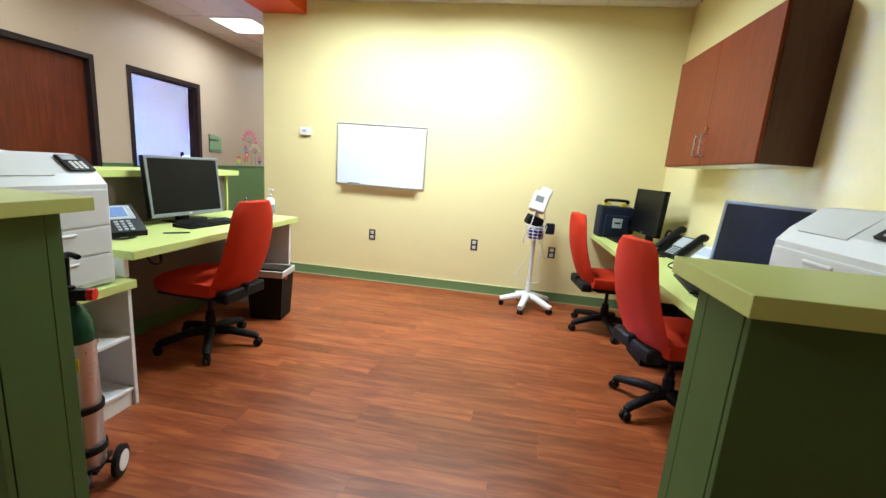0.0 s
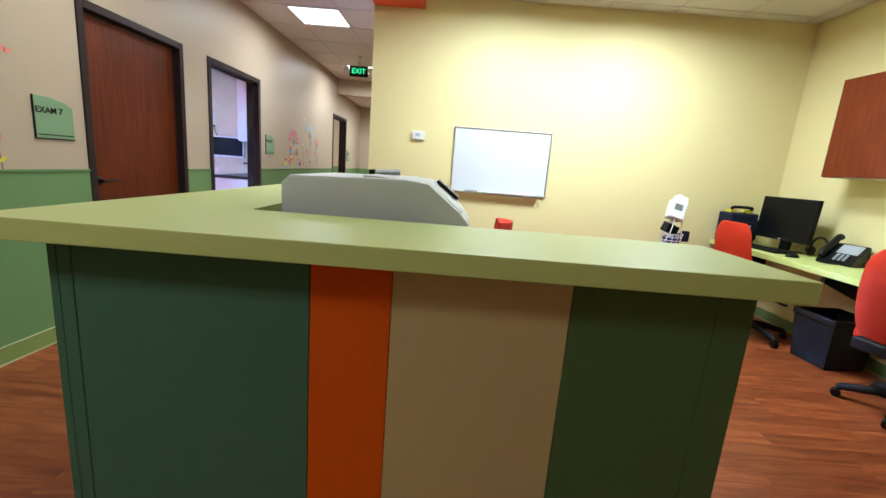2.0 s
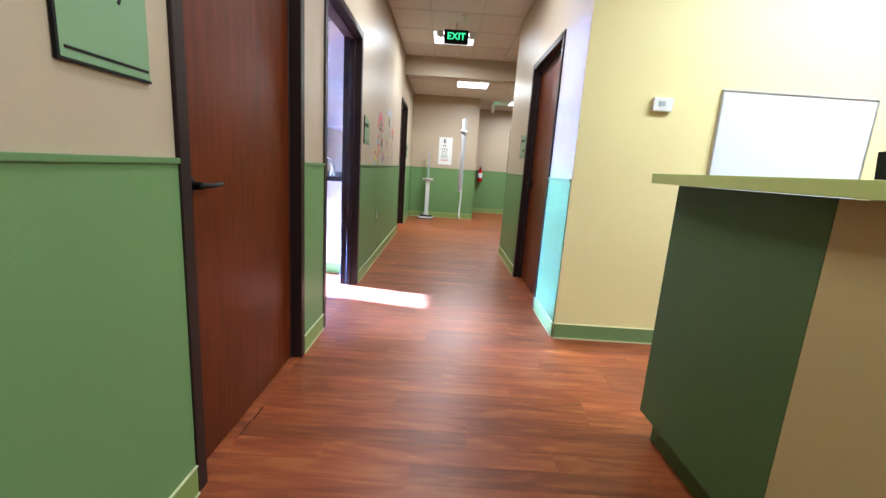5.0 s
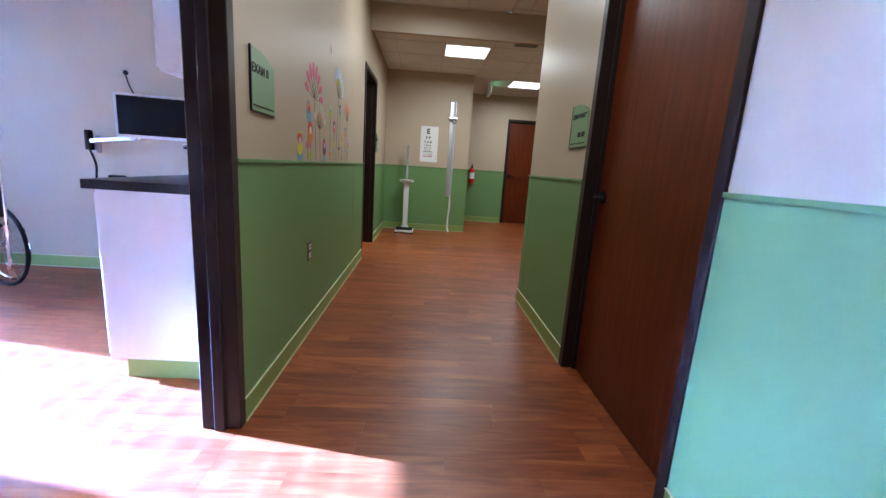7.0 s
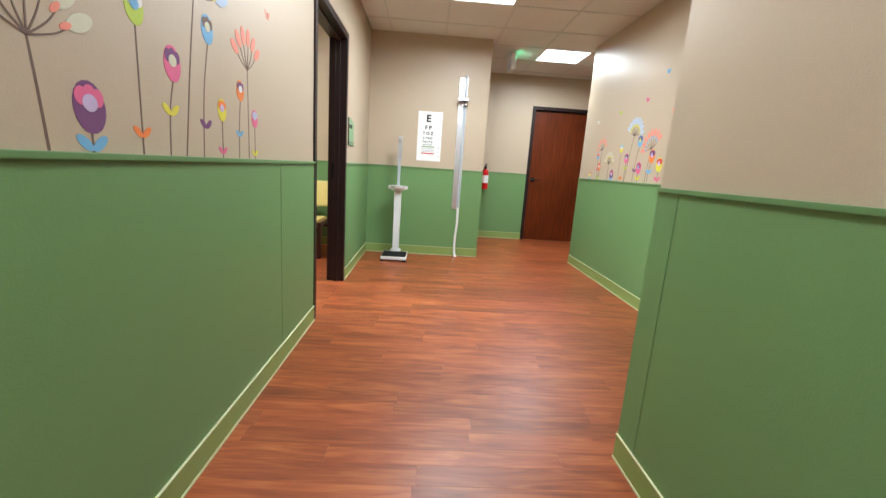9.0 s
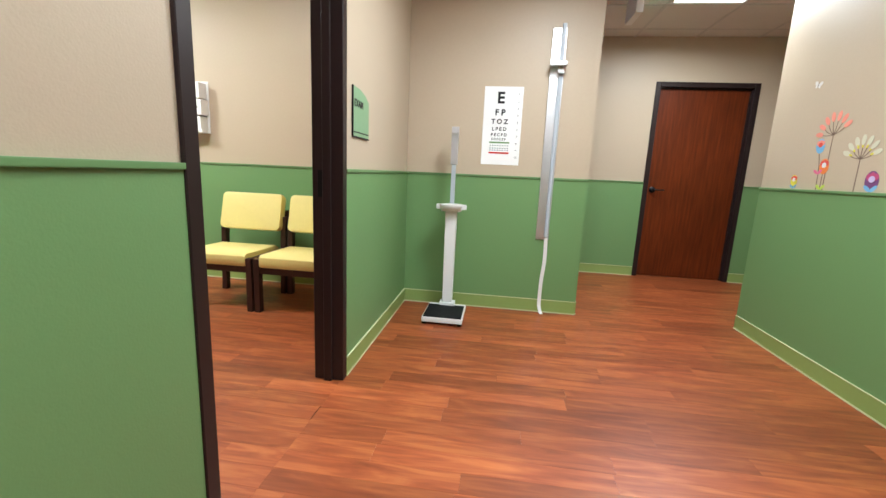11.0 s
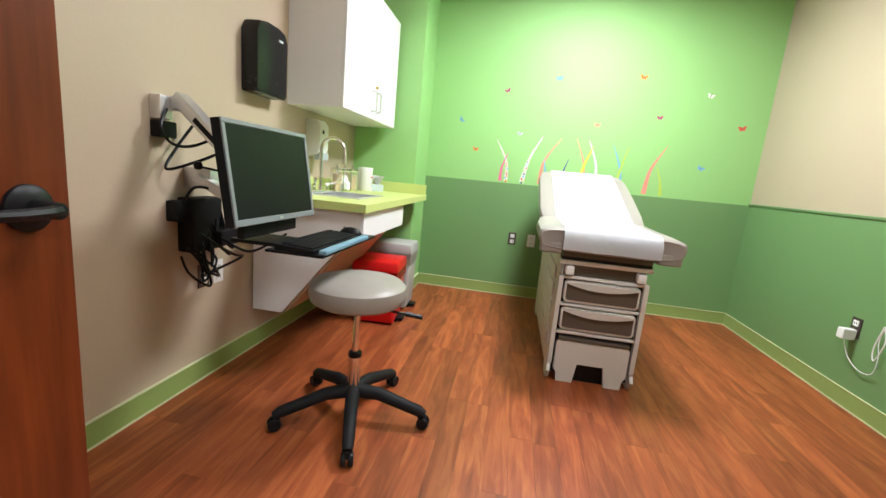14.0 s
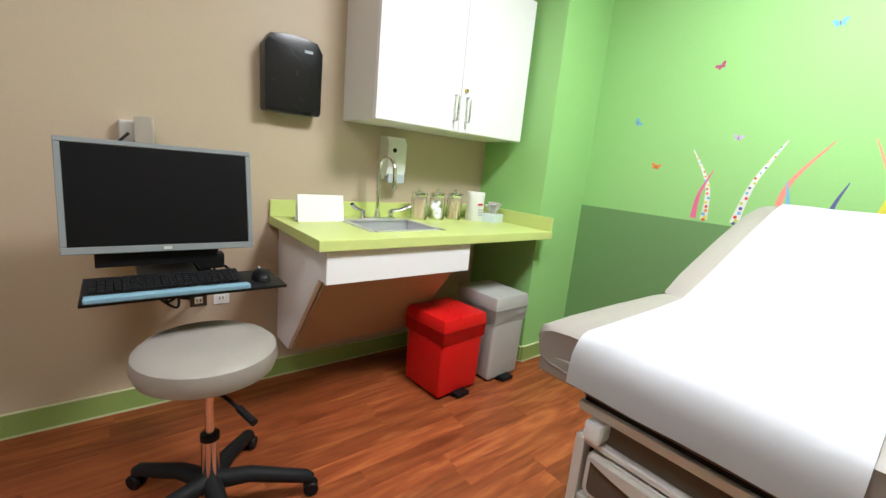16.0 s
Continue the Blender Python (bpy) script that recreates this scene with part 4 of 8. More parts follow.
def desk_phone(m, label, lit=True, pale=False):
    """A desk telephone, its face leaning towards -y, with the handset on its left."""
    p = thing("desk_phone", m, label, "telephone", "desk phones")
    tilt = pose(0, 0, 0.075, -38)
    bm = bmesh.new()
    prism(bm, [(-0.11, 0), (0.10, 0), (0.10, 0.02), (0.085, 0.15), (0.06, 0.16), (-0.11, 0.03)], 0.24, Matrix(((0, 1, 0, -0.10), (1, 0, 0, 0), (0, 0, 1, 0), (0, 0, 0, 1))), 0.006)
    part("body", bm, PRINTER_M if pale else BLACK, p, "pale grey phone body" if pale else "black phone body")
    face = Matrix.Translation((0, -0.018, 0.10)) @ pose(0, 0, 0, 37.5)
    bm = bmesh.new()
    obox(bm, face, -0.02, 0.12, -0.02, 0.088, -0.002, 0.004, 0.003, 1)
    part("bezel", bm, PRINTER_M if pale else PHONE_GREY, p, "silver grey screen surround")
    bm = bmesh.new()
    obox(bm, face, -0.008, 0.085, 0.0, 0.072, 0.0042, 0.006)
    part("screen", bm, BLUE_SCREEN if lit else PHONE_GREY, p, "lit blue screen" if lit else "pale grey screen")
    spans = [(c * 0.03, 0.02 + c * 0.03, -0.105 + r * 0.02, -0.092 + r * 0.02, -0.002, 0.006) for r in range(4) for c in range(3)]
    for sp in spans + [(0.098, 0.112, -0.01 + r * 0.022, 0.004 + r * 0.022, 0.004, 0.007) for r in range(4)]:
        bm = bmesh.new()
        obox(bm, face, *sp, 0.002, 1)
        part("key", bm, PHONE_GREY, p)
    bm = bmesh.new()
    tube(bm, smooth_path([Vector((-0.07, -0.115, 0.055)), Vector((-0.07, -0.095, 0.085)), Vector((-0.07, 0.0, 0.155)), Vector((-0.07, 0.065, 0.205)), Vector((-0.07, 0.09, 0.20))]), 0.025, 12)
    part("handset", bm, BLACK, p, "black handset", True)
    bm = bmesh.new()
    tube(bm, smooth_path([(-0.07, -0.11, 0.04), (-0.07, -0.16, 0.012), (0.0, -0.19, 0.008), (0.06, -0.15, 0.008), (0.0, -0.13, 0.008)], 8), 0.005, 6)
    part("cord", bm, BLACK, p, "black coiled cord", True)
    return p


# left desk
ORIGIN = Matrix.Translation((-0.02, -0.13, 0))
monitor(pose(-1.99, 2.88, 1.04, -6, 0, 84), 0.585, 0.40, "flat black monitor with a grey bezel on the desk", SILVER, 0.245)
keyboard(pose(-1.78, 2.83, 0.795, 0, 0, 84))
mouse(pose(-1.80, 3.17, 0.795, 0, 0, 90))
desk_phone(pose(-1.93, 2.24, 0.795, 0, 0, 70), "black desk phone with a lit blue screen", True)
pn = thing("pen", pose(-1.70, 2.45, 0.799, 0, 90, 40), "black pen lying on the lime desk", "pen")
bm = bmesh.new()
lathe(bm, [(0, -0.07), (0.0015, -0.068), (0.0045, -0.055), (0.0045, 0.065), (0.003, 0.07), (0, 0.07)], n=10)
part("barrel", bm, BLACK, pn, smooth=True)
bk = thing("document_tray", pose(-2.08, 2.03, 0.795), "black document rack behind the desk phone", "document tray")
bm = bmesh.new()
box(bm, -0.05, 0.05, -0.12, 0.12, 0, 0.012, 0.003)
for i in range(4):
    box(bm, -0.05 + i * 0.03, -0.044 + i * 0.03, -0.12, 0.12, 0.012, 0.19, 0.002, 1)
part("rack", bm, BLACK, bk)
so = thing("sanitizer_bottle", pose(-1.70, 3.44, 0.795), "white pump bottle of hand sanitizer", "pump bottle")
bm = bmesh.new()
lathe(bm, [(0, 0), (0.032, 0), (0.036, 0.006), (0.036, 0.12), (0.030, 0.145), (0.014, 0.158), (0.014, 0.17), (0, 0.17)], n=20)
part("bottle", bm, WHITE_P, so, "translucent white bottle", True)
bm = bmesh.new()
lathe(bm, [(0, 0.17), (0.016, 0.17), (0.016, 0.186), (0.005, 0.188), (0.005, 0.215), (0, 0.215)], n=14)
box(bm, -0.012, 0.03, -0.009, 0.009, 0.213, 0.226, 0.004)
part("pump", bm, WHITE_P, so, "white pump head")
bm = bmesh.new()
lathe(bm, [(0.0366, 0.03), (0.0368, 0.031), (0.0368, 0.1), (0.0366, 0.101)], n=20, close=False)
part("label", bm, WRIST_BLUE, so, "pale blue paper label")


def task_chair(m, label, recline=0.05):
    """A swivel chair; it faces +y of its frame, its back leans away by recline."""
    c = thing("task_chair", m, label, "office chair", "red task chairs")
    bm = bmesh.new()
    prism(bm, [(-0.23, -0.20), (-0.245, 0.02), (-0.225, 0.20), (-0.12, 0.25), (0.12, 0.25), (0.225, 0.20), (0.245, 0.02), (0.23, -0.20), (0.1, -0.235), (-0.1, -0.235)], 0.085, Matrix.Translation((0, 0, 0.505)) @ pose(0, 0, 0, -90), 0.028)
    part("seat", bm, RED_FABRIC, c, "orange red fabric seat", True)
    bm = bmesh.new()
    box(bm, -0.21, 0.21, -0.20, 0.20, 0.395, 0.425, 0.012)
    part("seat_pan", bm, BLACK_SOFT, c)
    tmp = bmesh.new()
    rows, cols = 12, 8
    fv, bv = [], []
    for i in range(rows + 1):
        t = i / rows
        z = 0.43 + 0.58 * t
        yb = -0.235 - 0.075 * math.sin(t * 2.6) * 0.55 - (0.05 + recline) * t + 0.03 * (1 - t) ** 3
        half = 0.228 + 0.012 * math.sin(t * 3.14) - 0.050 * t - 0.05 * (max(0, t - 0.85) / 0.15) ** 2 - 0.02 * max(0, 0.15 - t) / 0.15
        fr, br = [], []
        for j in range(cols + 1):
            s = -1 + 2 * j / cols
            cur = 0.035 * s * s
            fr.append(tmp.verts.new((half * s, yb + cur + 0.040 * (1 - s ** 4) ** 0.5, z + (0.0 if i not in (0, rows) else 0))))
            br.append(tmp.verts.new((half * s, yb + cur - 0.036 * (1 - s ** 4) ** 0.5 - 0.002, z)))
        fv.append(fr), bv.append(br)
    for i in range(rows):
        for j in range(cols):
            tmp.faces.new((fv[i][j], fv[i][j + 1], fv[i + 1][j + 1], fv[i + 1][j]))
            tmp.faces.new((bv[i][j + 1], bv[i][j], bv[i + 1][j], bv[i + 1][j + 1]))
        tmp.faces.new((bv[i][0], fv[i][0], fv[i + 1][0], bv[i + 1][0]))
        tmp.faces.new((fv[i][cols], bv[i][cols], bv[i + 1][cols], fv[i + 1][cols]))
    for j in range(cols):
        tmp.faces.new((fv[0][j + 1], fv[0][j], bv[0][j], bv[0][j + 1]))
        tmp.faces.new((fv[rows][j], fv[rows][j + 1], bv[rows][j + 1], bv[rows][j]))
    part("backrest", tmp, RED_FABRIC, c, "tall orange red fabric backrest", True)
    bm = bmesh.new()
    tube(bm, smooth_path([(0, -0.05, 0.40), (0, -0.20, 0.39), (0, -0.262, 0.41), (0, -0.275, 0.47)]), 0.022, 10)
    box(bm, -0.19, 0.19, -0.285, -0.19, 0.375, 0.455, 0.03, 3)
    part("back_bar", bm, BLACK_SOFT, c, "black back support", True)
    bm = bmesh.new()
    box(bm, -0.09, 0.09, -0.12, 0.10, 0.35, 0.396, 0.012)
    tube(bm, [(0.08, 0.03, 0.375), (0.24, 0.04, 0.37)], 0.007)
    box(bm, 0.235, 0.29, 0.025, 0.055, 0.36, 0.378, 0.005)
    part("tilt_mechanism", bm, BLACK, c)
    bm = bmesh.new()
    lathe(bm, [(0, 0.09), (0.034, 0.09), (0.034, 0.2), (0.028, 0.205), (0.028, 0.24), (0.015, 0.245), (0.015, 0.352), (0, 0.352)], n=16)
    part("gas_lift", bm, BLACK, c, smooth=True)
    base_star(c, 0.305, BLACK_SOFT, 0.11)
    return c


def base_star(c, reach, mat, hub, turn=0.0):
    """Five legs on castors."""
    for i in range(5):
        a = math.radians(turn + 72 * i)
        d = Vector((math.cos(a), math.sin(a), 0))
        bm = bmesh.new()
        tube(bm, [d * 0.02 + Vector((0, 0, hub)), d * 0.12 + Vector((0, 0, hub)), d * (reach - 0.02) + Vector((0, 0, 0.075)), d * reach + Vector((0, 0, 0.062))], 0.032, 10, 0.020)
        leg = part("leg", bm, mat, c, smooth=True)
        bm = bmesh.new()
        for s in (-0.014, 0.014):
            lathe(bm, [(0, -0.009), (0.024, -0.009), (0.027, -0.004), (0.027, 0.004), (0.024, 0.009), (0, 0.009)], n=16,
                  m=Matrix.Translation(d * reach + Vector((0, 0, 0.027)) + Vector((-d.y, d.x, 0)) * s) @ pose(0, 0, 0, 0, 0, math.degrees(a)) @ pose(0, 0, 0, 90))
        box(bm, d.x * reach - 0.012, d.x * reach + 0.012, d.y * reach - 0.012, d.y * reach + 0.012, 0.03, 0.062, 0.004, 1)
        part("castor", bm, BLACK, leg, "twin-wheel black castor", True)


task_chair(pose(-1.66, 2.66, 0, 0, 0, 87), "orange red task chair on a black base at the desk", 0.065)
ORIGIN = Matrix.Translation((-0.13, -0.16, 0))
task_chair(pose(1.286, 3.97, 0, 0, 0, -84), "orange red task chair at the far end of the desk")
task_chair(pose(1.37, 2.705, 0, 0, 0, -76), "orange red task chair beside the black waste bin")


def waste_bin(m, label, w, d, h, mat, liner):
    b = thing("waste_bin", m, label, "waste bin", "black waste bins")
    bm = bmesh.new()
    tmp = bmesh.new()
    vs = box(tmp, -w / 2, w / 2, -d / 2, d / 2, 0, h)
    for v in vs[:4]:
        v.co.x *= 0.84
        v.co.y *= 0.84
    top = [f for f in tmp.faces if f.calc_center_median().z > h - 0.01]
    ins = bmesh.ops.inset_region(tmp, faces=top, thickness=0.012)
    for f in top:
        for v in f.verts:
            v.co.z -= h * 0.85
            v.co.x *= 0.85
            v.co.y *= 0.85
    join(bm, tmp)
    part("body", bm, mat, b)
    bm = bmesh.new()
    for s in (-1, 1):
        box(bm, -w / 2 - 0.006, w / 2 + 0.006, s * d / 2 - 0.008, s * d / 2 + 0.008, h - 0.045, h + 0.008, 0.004, 1)
        box(bm, s * w / 2 - 0.008, s * w / 2 + 0.008, -d / 2, d / 2, h - 0.04, h + 0.008, 0.004, 1)
    part("bin_liner", bm, liner, b, "plastic liner folded over the rim")
    return b


ORIGIN = Matrix.Translation((-0.02, -0.13, 0))
wbn = waste_bin(pose(-1.60, 3.28, 0, 0, 0, 8), "black waste bin with a red label under the desk", 0.29, 0.24, 0.40, BLACK_SOFT, BAG_M)
bm = bmesh.new()
obox(bm, pose(0.139, 0.0, 0.33, 0, 9, 0), -0.001, 0.002, -0.06, -0.015, -0.05, 0.03)
part("sticker", bm, RED_P, wbn, "red and white warning label")
ORIGIN = Matrix.Translation((-0.13, -0.16, 0))
waste_bin(pose(1.56, 3.45, 0, 0, 0, 4), "black waste bin under the long desk", 0.38, 0.34, 0.39, BLACK_SOFT, BLACK)

# right desk
monitor(pose(1.555, 4.15, 1.055, -3, 0, -84), 0.545, 0.385, "flat black monitor at the far end of the desk", BLACK, 0.29)
monitor(pose(1.71, 2.72, 1.05, -6, 0, -60), 0.52, 0.38, "flat black monitor with a grey bezel by the printer", SILVER, 0.295)
keyboard(pose(1.40, 4.15, 0.765, 0, 0, -84))
keyboard(pose(1.42, 2.72, 0.765, 0, 0, -100))
mouse(pose(1.40, 3.80, 0.765, 0, 0, -90))
mouse(pose(1.40, 2.40, 0.765, 0, 0, -90))
mp_ = thing("mouse_mat", pose(1.41, 2.38, 0.765), "black mouse mat on the lime desk", "mouse mat")
bm = bmesh.new()
box(bm, -0.1, 0.1, -0.12, 0.12, 0.0005, 0.003, 0.001, 1)
part("mat", bm, BLACK_SOFT, mp_)
desk_phone(pose(1.62, 3.20, 0.765, 0, 0, -70), "pale grey desk phone with a pale screen on the lime desk", False, True)
desk_phone(pose(1.66, 3.66, 0.765, 0, 0, -70), "black desk phone beside the headset", False)
hs = thing("headset", pose(1.66, 3.86, 0.765), "black over-ear headset standing on the desk", "headset")
bm = bmesh.new()
tube(bm, [(0, 0.085 * math.cos(a), 0.085 + 0.09 * math.sin(a)) for a in np.linspace(0, math.pi, 14)], 0.009, 8)
part("headband", bm, BLACK, hs, smooth=True)
for s in (-1, 1):
    bm = bmesh.new()
    lathe(bm, [(0, -0.02), (0.03, -0.02), (0.04, -0.01), (0.04, 0.01), (0.03, 0.02), (0, 0.02)], at=(0, s * 0.08, 0.05), m=pose(0, 0, 0, 90), n=18)
    part("ear_cup", bm, BLACK_SOFT, hs, smooth=True)

ad = thing("aed_bag", pose(1.37, 4.50, 0.765, 0, 0, 6), "navy defibrillator bag with yellow corners on the desk", "medical bag")
bm = bmesh.new()
box(bm, -0.15, 0.15, -0.085, 0.085, 0.0, 0.30, 0.03, 3)
box(bm, -0.11, 0.11, -0.12, -0.08, 0.02, 0.22, 0.018)
box(bm, 0.14, 0.185, -0.06, 0.06, 0.04, 0.24, 0.018)
part("case", bm, NAVY, ad, "navy nylon case", True)
for x in (-0.085, 0.085):
    bm = bmesh.new()
    box(bm, x - 0.035, x + 0.035, -0.03, 0.05, 0.295, 0.33, 0.010)
    part("corner_pad", bm, material("yellow plastic", colour=(0.70, 0.58, 0.06), rough=0.5) if x < 0 else bpy.data.materials["yellow plastic"], ad, "yellow plastic corner")
bm = bmesh.new()
tube(bm, smooth_path([(-0.1, -0.02, 0.33), (-0.09, -0.03, 0.352), (0.09, -0.03, 0.352), (0.1, -0.02, 0.33)]), 0.014, 8)
part("handle", bm, BLACK_SOFT, ad, smooth=True)
bm = bmesh.new()
box(bm, -0.045, 0.045, -0.124, -0.119, 0.10, 0.19, 0.002, 1)
part("label_card", bm, PHONE_GREY, ad, "grey label card")
bm = bmesh.new()
box(bm, -0.028, 0.028, -0.126, -0.1238, 0.14, 0.155)
part("label_print", bm, BLACK, ad)


def wall_cabinet(m, w, d, h, front, side, under, handle_mat, label, edges=False):
    """A two-door wall cabinet; the front looks along -y, its back is on y = d."""
    c = thing("wall_cabinet", m, label, "wall cabinet")
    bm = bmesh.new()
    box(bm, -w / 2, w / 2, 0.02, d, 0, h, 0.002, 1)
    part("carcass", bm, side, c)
    if under is not side:
        bm = bmesh.new()
        box(bm, -w / 2 + 0.004, w / 2 - 0.004, 0.024, d - 0.004, -0.003, 0.0005)
        part("bottom_panel", bm, under, c)
    for s in (-1, 1):
        bm = bmesh.new()
        a, b = sorted((s * 0.0015, s * (w / 2 - 0.001)))
        box(bm, a, b, 0, 0.019, 0.002, h - 0.002, 0.002, 1)
        leaf = part("cabinet_door", bm, front, c)
        bm = bmesh.new()
        x = s * 0.042
        tube(bm, smooth_path([(x, 0, 0.055), (x, -0.026, 0.058), (x, -0.034, 0.07), (x, -0.034, 0.175), (x, -0.026, 0.187), (x, 0, 0.19)], 5), 0.006, 8)
        part("handle", bm, handle_mat, leaf, "bent wire pull handle", True)
    bm = bmesh.new()
    lathe(bm, [(0, 0), (0.011, 0), (0.011, 0.012), (0.008, 0.014), (0, 0.014)], at=(0.03, 0.0, 0.225), m=pose(0, 0, 0, 90), n=14)
    box(bm, 0.026, 0.034, -0.018, -0.012, 0.217, 0.233)
    part("lock", bm, BRASS, c, "small brass lock")
    return c


wall_cabinet(pose(1.54, 3.27, 1.44, 0, 0, -90), 1.23, XE - 1.412, 0.76, CHERRY, SHADED_SIDE, WHITE_LAM, STEEL, "cherry veneer wall cabinet with two doors")


def oxygen_cylinder(m, label):
    """A small aluminium cylinder with a green shoulder, in a wheeled cart."""
    o = thing("oxygen_cylinder", m, label, "oxygen cylinder", "oxygen cylinders")
    bm = bmesh.new()
    lathe(bm, [(0, 0.10), (0.052, 0.10), (0.056, 0.106), (0.056, 0.62), (0, 0.62)], n=24)
    part("cylinder", bm, BOTTLE_M, o, "bare aluminium cylinder", True)
    bm = bmesh.new()
    lathe(bm, [(0.0565, 0.60), (0.0565, 0.63), (0.050, 0.68), (0.032, 0.72), (0.02, 0.735), (0, 0.735)], n=24)
    part("shoulder", bm, TAPE_GREEN, o, "glossy dark green shoulder", True)
    bm = bmesh.new()
    lathe(bm, [(0, 0.735), (0.014, 0.735), (0.014, 0.80), (0, 0.80)], n=12)
    box(bm, -0.02, 0.05, -0.016, 0.016, 0.75, 0.79, 0.004)
    part("valve", bm, BLACK, o)
    bm = bmesh.new()
    lathe(bm, [(0, 0), (0.022, 0), (0.022, 0.02), (0, 0.022)], at=(0.05, 0, 0.77), m=pose(0, 0, 0, 0, 90), n=16)
    part("gauge", bm, RED_P, o, "small red dial")
    bm = bmesh.new()
    obox(bm, pose(0, 0, 0, 0, 0, -80), 0.0545, 0.0575, -0.018, 0.018, 0.50, 0.55, 0.0008, 1)
    part("label", bm, bpy.data.materials["yellow plastic"], o, "yellow paper label")
    for z in (0.33, 0.16):
        bm = bmesh.new()
        lathe(bm, [(0.0575, z), (0.064, z), (0.064, z + 0.022), (0.0575, z + 0.022)], n=24, close=False)
        part("strap", bm, BLACK, o, "black cart band")
    bm = bmesh.new()
    tube(bm, smooth_path([(0, 0.065, 0.10), (0, 0.075, 0.34), (0, 0.07, 0.50), (0, 0.085, 0.54), (0, 0.12, 0.555)]), 0.009, 8)
    box(bm, -0.05, 0.05, -0.055, 0.07, 0.084, 0.098, 0.004)
    tube(bm, [(-0.08, 0.05, 0.062), (0.08, 0.05, 0.062)], 0.007)
    tube(bm, smooth_path([(0.03, -0.05, 0.09), (0.04, -0.10, 0.08), (0.04, -0.14, 0.075), (-0.04, -0.14, 0.075), (-0.04, -0.10, 0.08), (-0.03, -0.05, 0.09)]), 0.006)
    tube(bm, [(0.04, -0.13, 0.075), (0.04, -0.13, 0.0)], 0.006)
    tube(bm, smooth_path([(-0.055, 0.075, 0.34), (-0.06, 0.10, 0.70), (-0.06, 0.11, 0.86), (-0.03, 0.06, 0.90), (0.03, 0.0, 0.905)]), 0.010, 8)
    part("cart_frame", bm, BLACK, o, "black steel cart frame", True)
    for s in (-0.08, 0.08):
        bm = bmesh.new()
        lathe(bm, [(0, -0.012), (0.05, -0.012), (0.062, -0.008), (0.062, 0.008), (0.05, 0.012), (0, 0.012)], at=(s, 0.05, 0.062), m=pose(0, 0, 0, 0, 90), n=24)
        w = part("wheel", bm, BLACK_SOFT, o, "black cart wheel", True)
        bm = bmesh.new()
        lathe(bm, [(0, -0.014), (0.04, -0.014), (0.04, 0.014), (0, 0.014)], at=(s, 0.05, 0.062), m=pose(0, 0, 0, 0, 90), n=20)
        part("hub", bm, WHITE_P, w, "pale hub")
    return o


ORIGIN = Matrix.Translation((-0.04, -0.06, 0))
oxygen_cylinder(pose(-1.215, 1.385, 0, 0, 0, 25), "aluminium oxygen cylinder with a green shoulder in a cart")
oxygen_cylinder(pose(0.955, 1.57, 0, 0, 0, 150), "aluminium oxygen cylinder standing beside the green counter")

# vital signs stand
vs_ = thing("vital_signs_monitor", pose(0.545, 4.235, 0, 0, 0, 10), "white vital signs monitor on a wheeled stand with a basket", "medical monitor")
for i in range(5):
    a = math.radians(90 + 72 * i + 10)
    d = Vector((math.cos(a), math.sin(a), 0))
    bm = bmesh.new()
    tube(bm, [Vector((0, 0, 0.125)), d * 0.08 + Vector((0, 0, 0.115)), d * 0.21 + Vector((0, 0, 0.075)), d * 0.265 + Vector((0, 0, 0.064))], 0.040, 12, 0.026)
    lg = part("leg", bm, WHITE_P, vs_, "white moulded leg", True)
    bm = bmesh.new()
    for s in (-0.013, 0.013):
        lathe(bm, [(0, -0.008), (0.025, -0.008), (0.025, 0.008), (0, 0.008)], n=14, m=Matrix.Translation(d * 0.25 + Vector((0, 0, 0.025)) + Vector((-d.y, d.x, 0)) * s) @ pose(0, 0, 0, 0, 0, math.degrees(a)) @ pose(0, 0, 0, 90))
    part("castor", bm, BLACK, lg, smooth=True)
bm = bmesh.new()
lathe(bm, [(0, 0.08), (0.05, 0.08), (0.05, 0.14), (0.026, 0.17), (0.022, 0.3), (0.020, 0.95), (0, 0.95)], n=18)
part("pole", bm, WHITE_P, vs_, smooth=True)
bm = bmesh.new()
for k in range(5):
    r = 0.075 + 0.006 * k
    tube(bm, [(r * math.cos(t), -0.03 + r * math.sin(t), 0.70 + 0.032 * k) for t in np.linspace(0, 2 * math.pi, 20)], 0.0035, 6)
for k in range(12):
    t = 2 * math.pi * k / 12
    tube(bm, [(0.075 * math.cos(t), -0.03 + 0.075 * math.sin(t), 0.70), (0.099 * math.cos(t), -0.03 + 0.099 * math.sin(t), 0.828)], 0.003, 5)
part("basket", bm, WHITE_P, vs_, "white wire basket", True)
bm = bmesh.new()
lathe(bm, [(0, 0.705), (0.066, 0.705), (0.078, 0.79), (0.06, 0.80), (0, 0.79)], at=(0, -0.03, 0), n=18)
part("basket_contents", bm, BLUE_P, vs_, "blue cuffs in the basket", True)
bm = bmesh.new()
obox(bm, pose(-0.02, -0.03, 0.87, 12, 16, 18), -0.09, 0.08, -0.03, 0.04, -0.045, 0.045, 0.014)
part("cuff", bm, BLACK_SOFT, vs_, "black pressure cuff")
bm = bmesh.new()
obox(bm, pose(0.0, -0.04, 1.05, -18, 14, -16), -0.075, 0.075, -0.045, 0.055, -0.095, 0.095, 0.026, 3)
obox(bm, pose(0.055, 0.01, 1.13, -14, 20, -12), -0.05, 0.06, -0.04, 0.05, -0.05, 0.055, 0.024, 3)
part("monitor_head", bm, WHITE_P, vs_, "white moulded monitor head", True)
bm = bmesh.new()
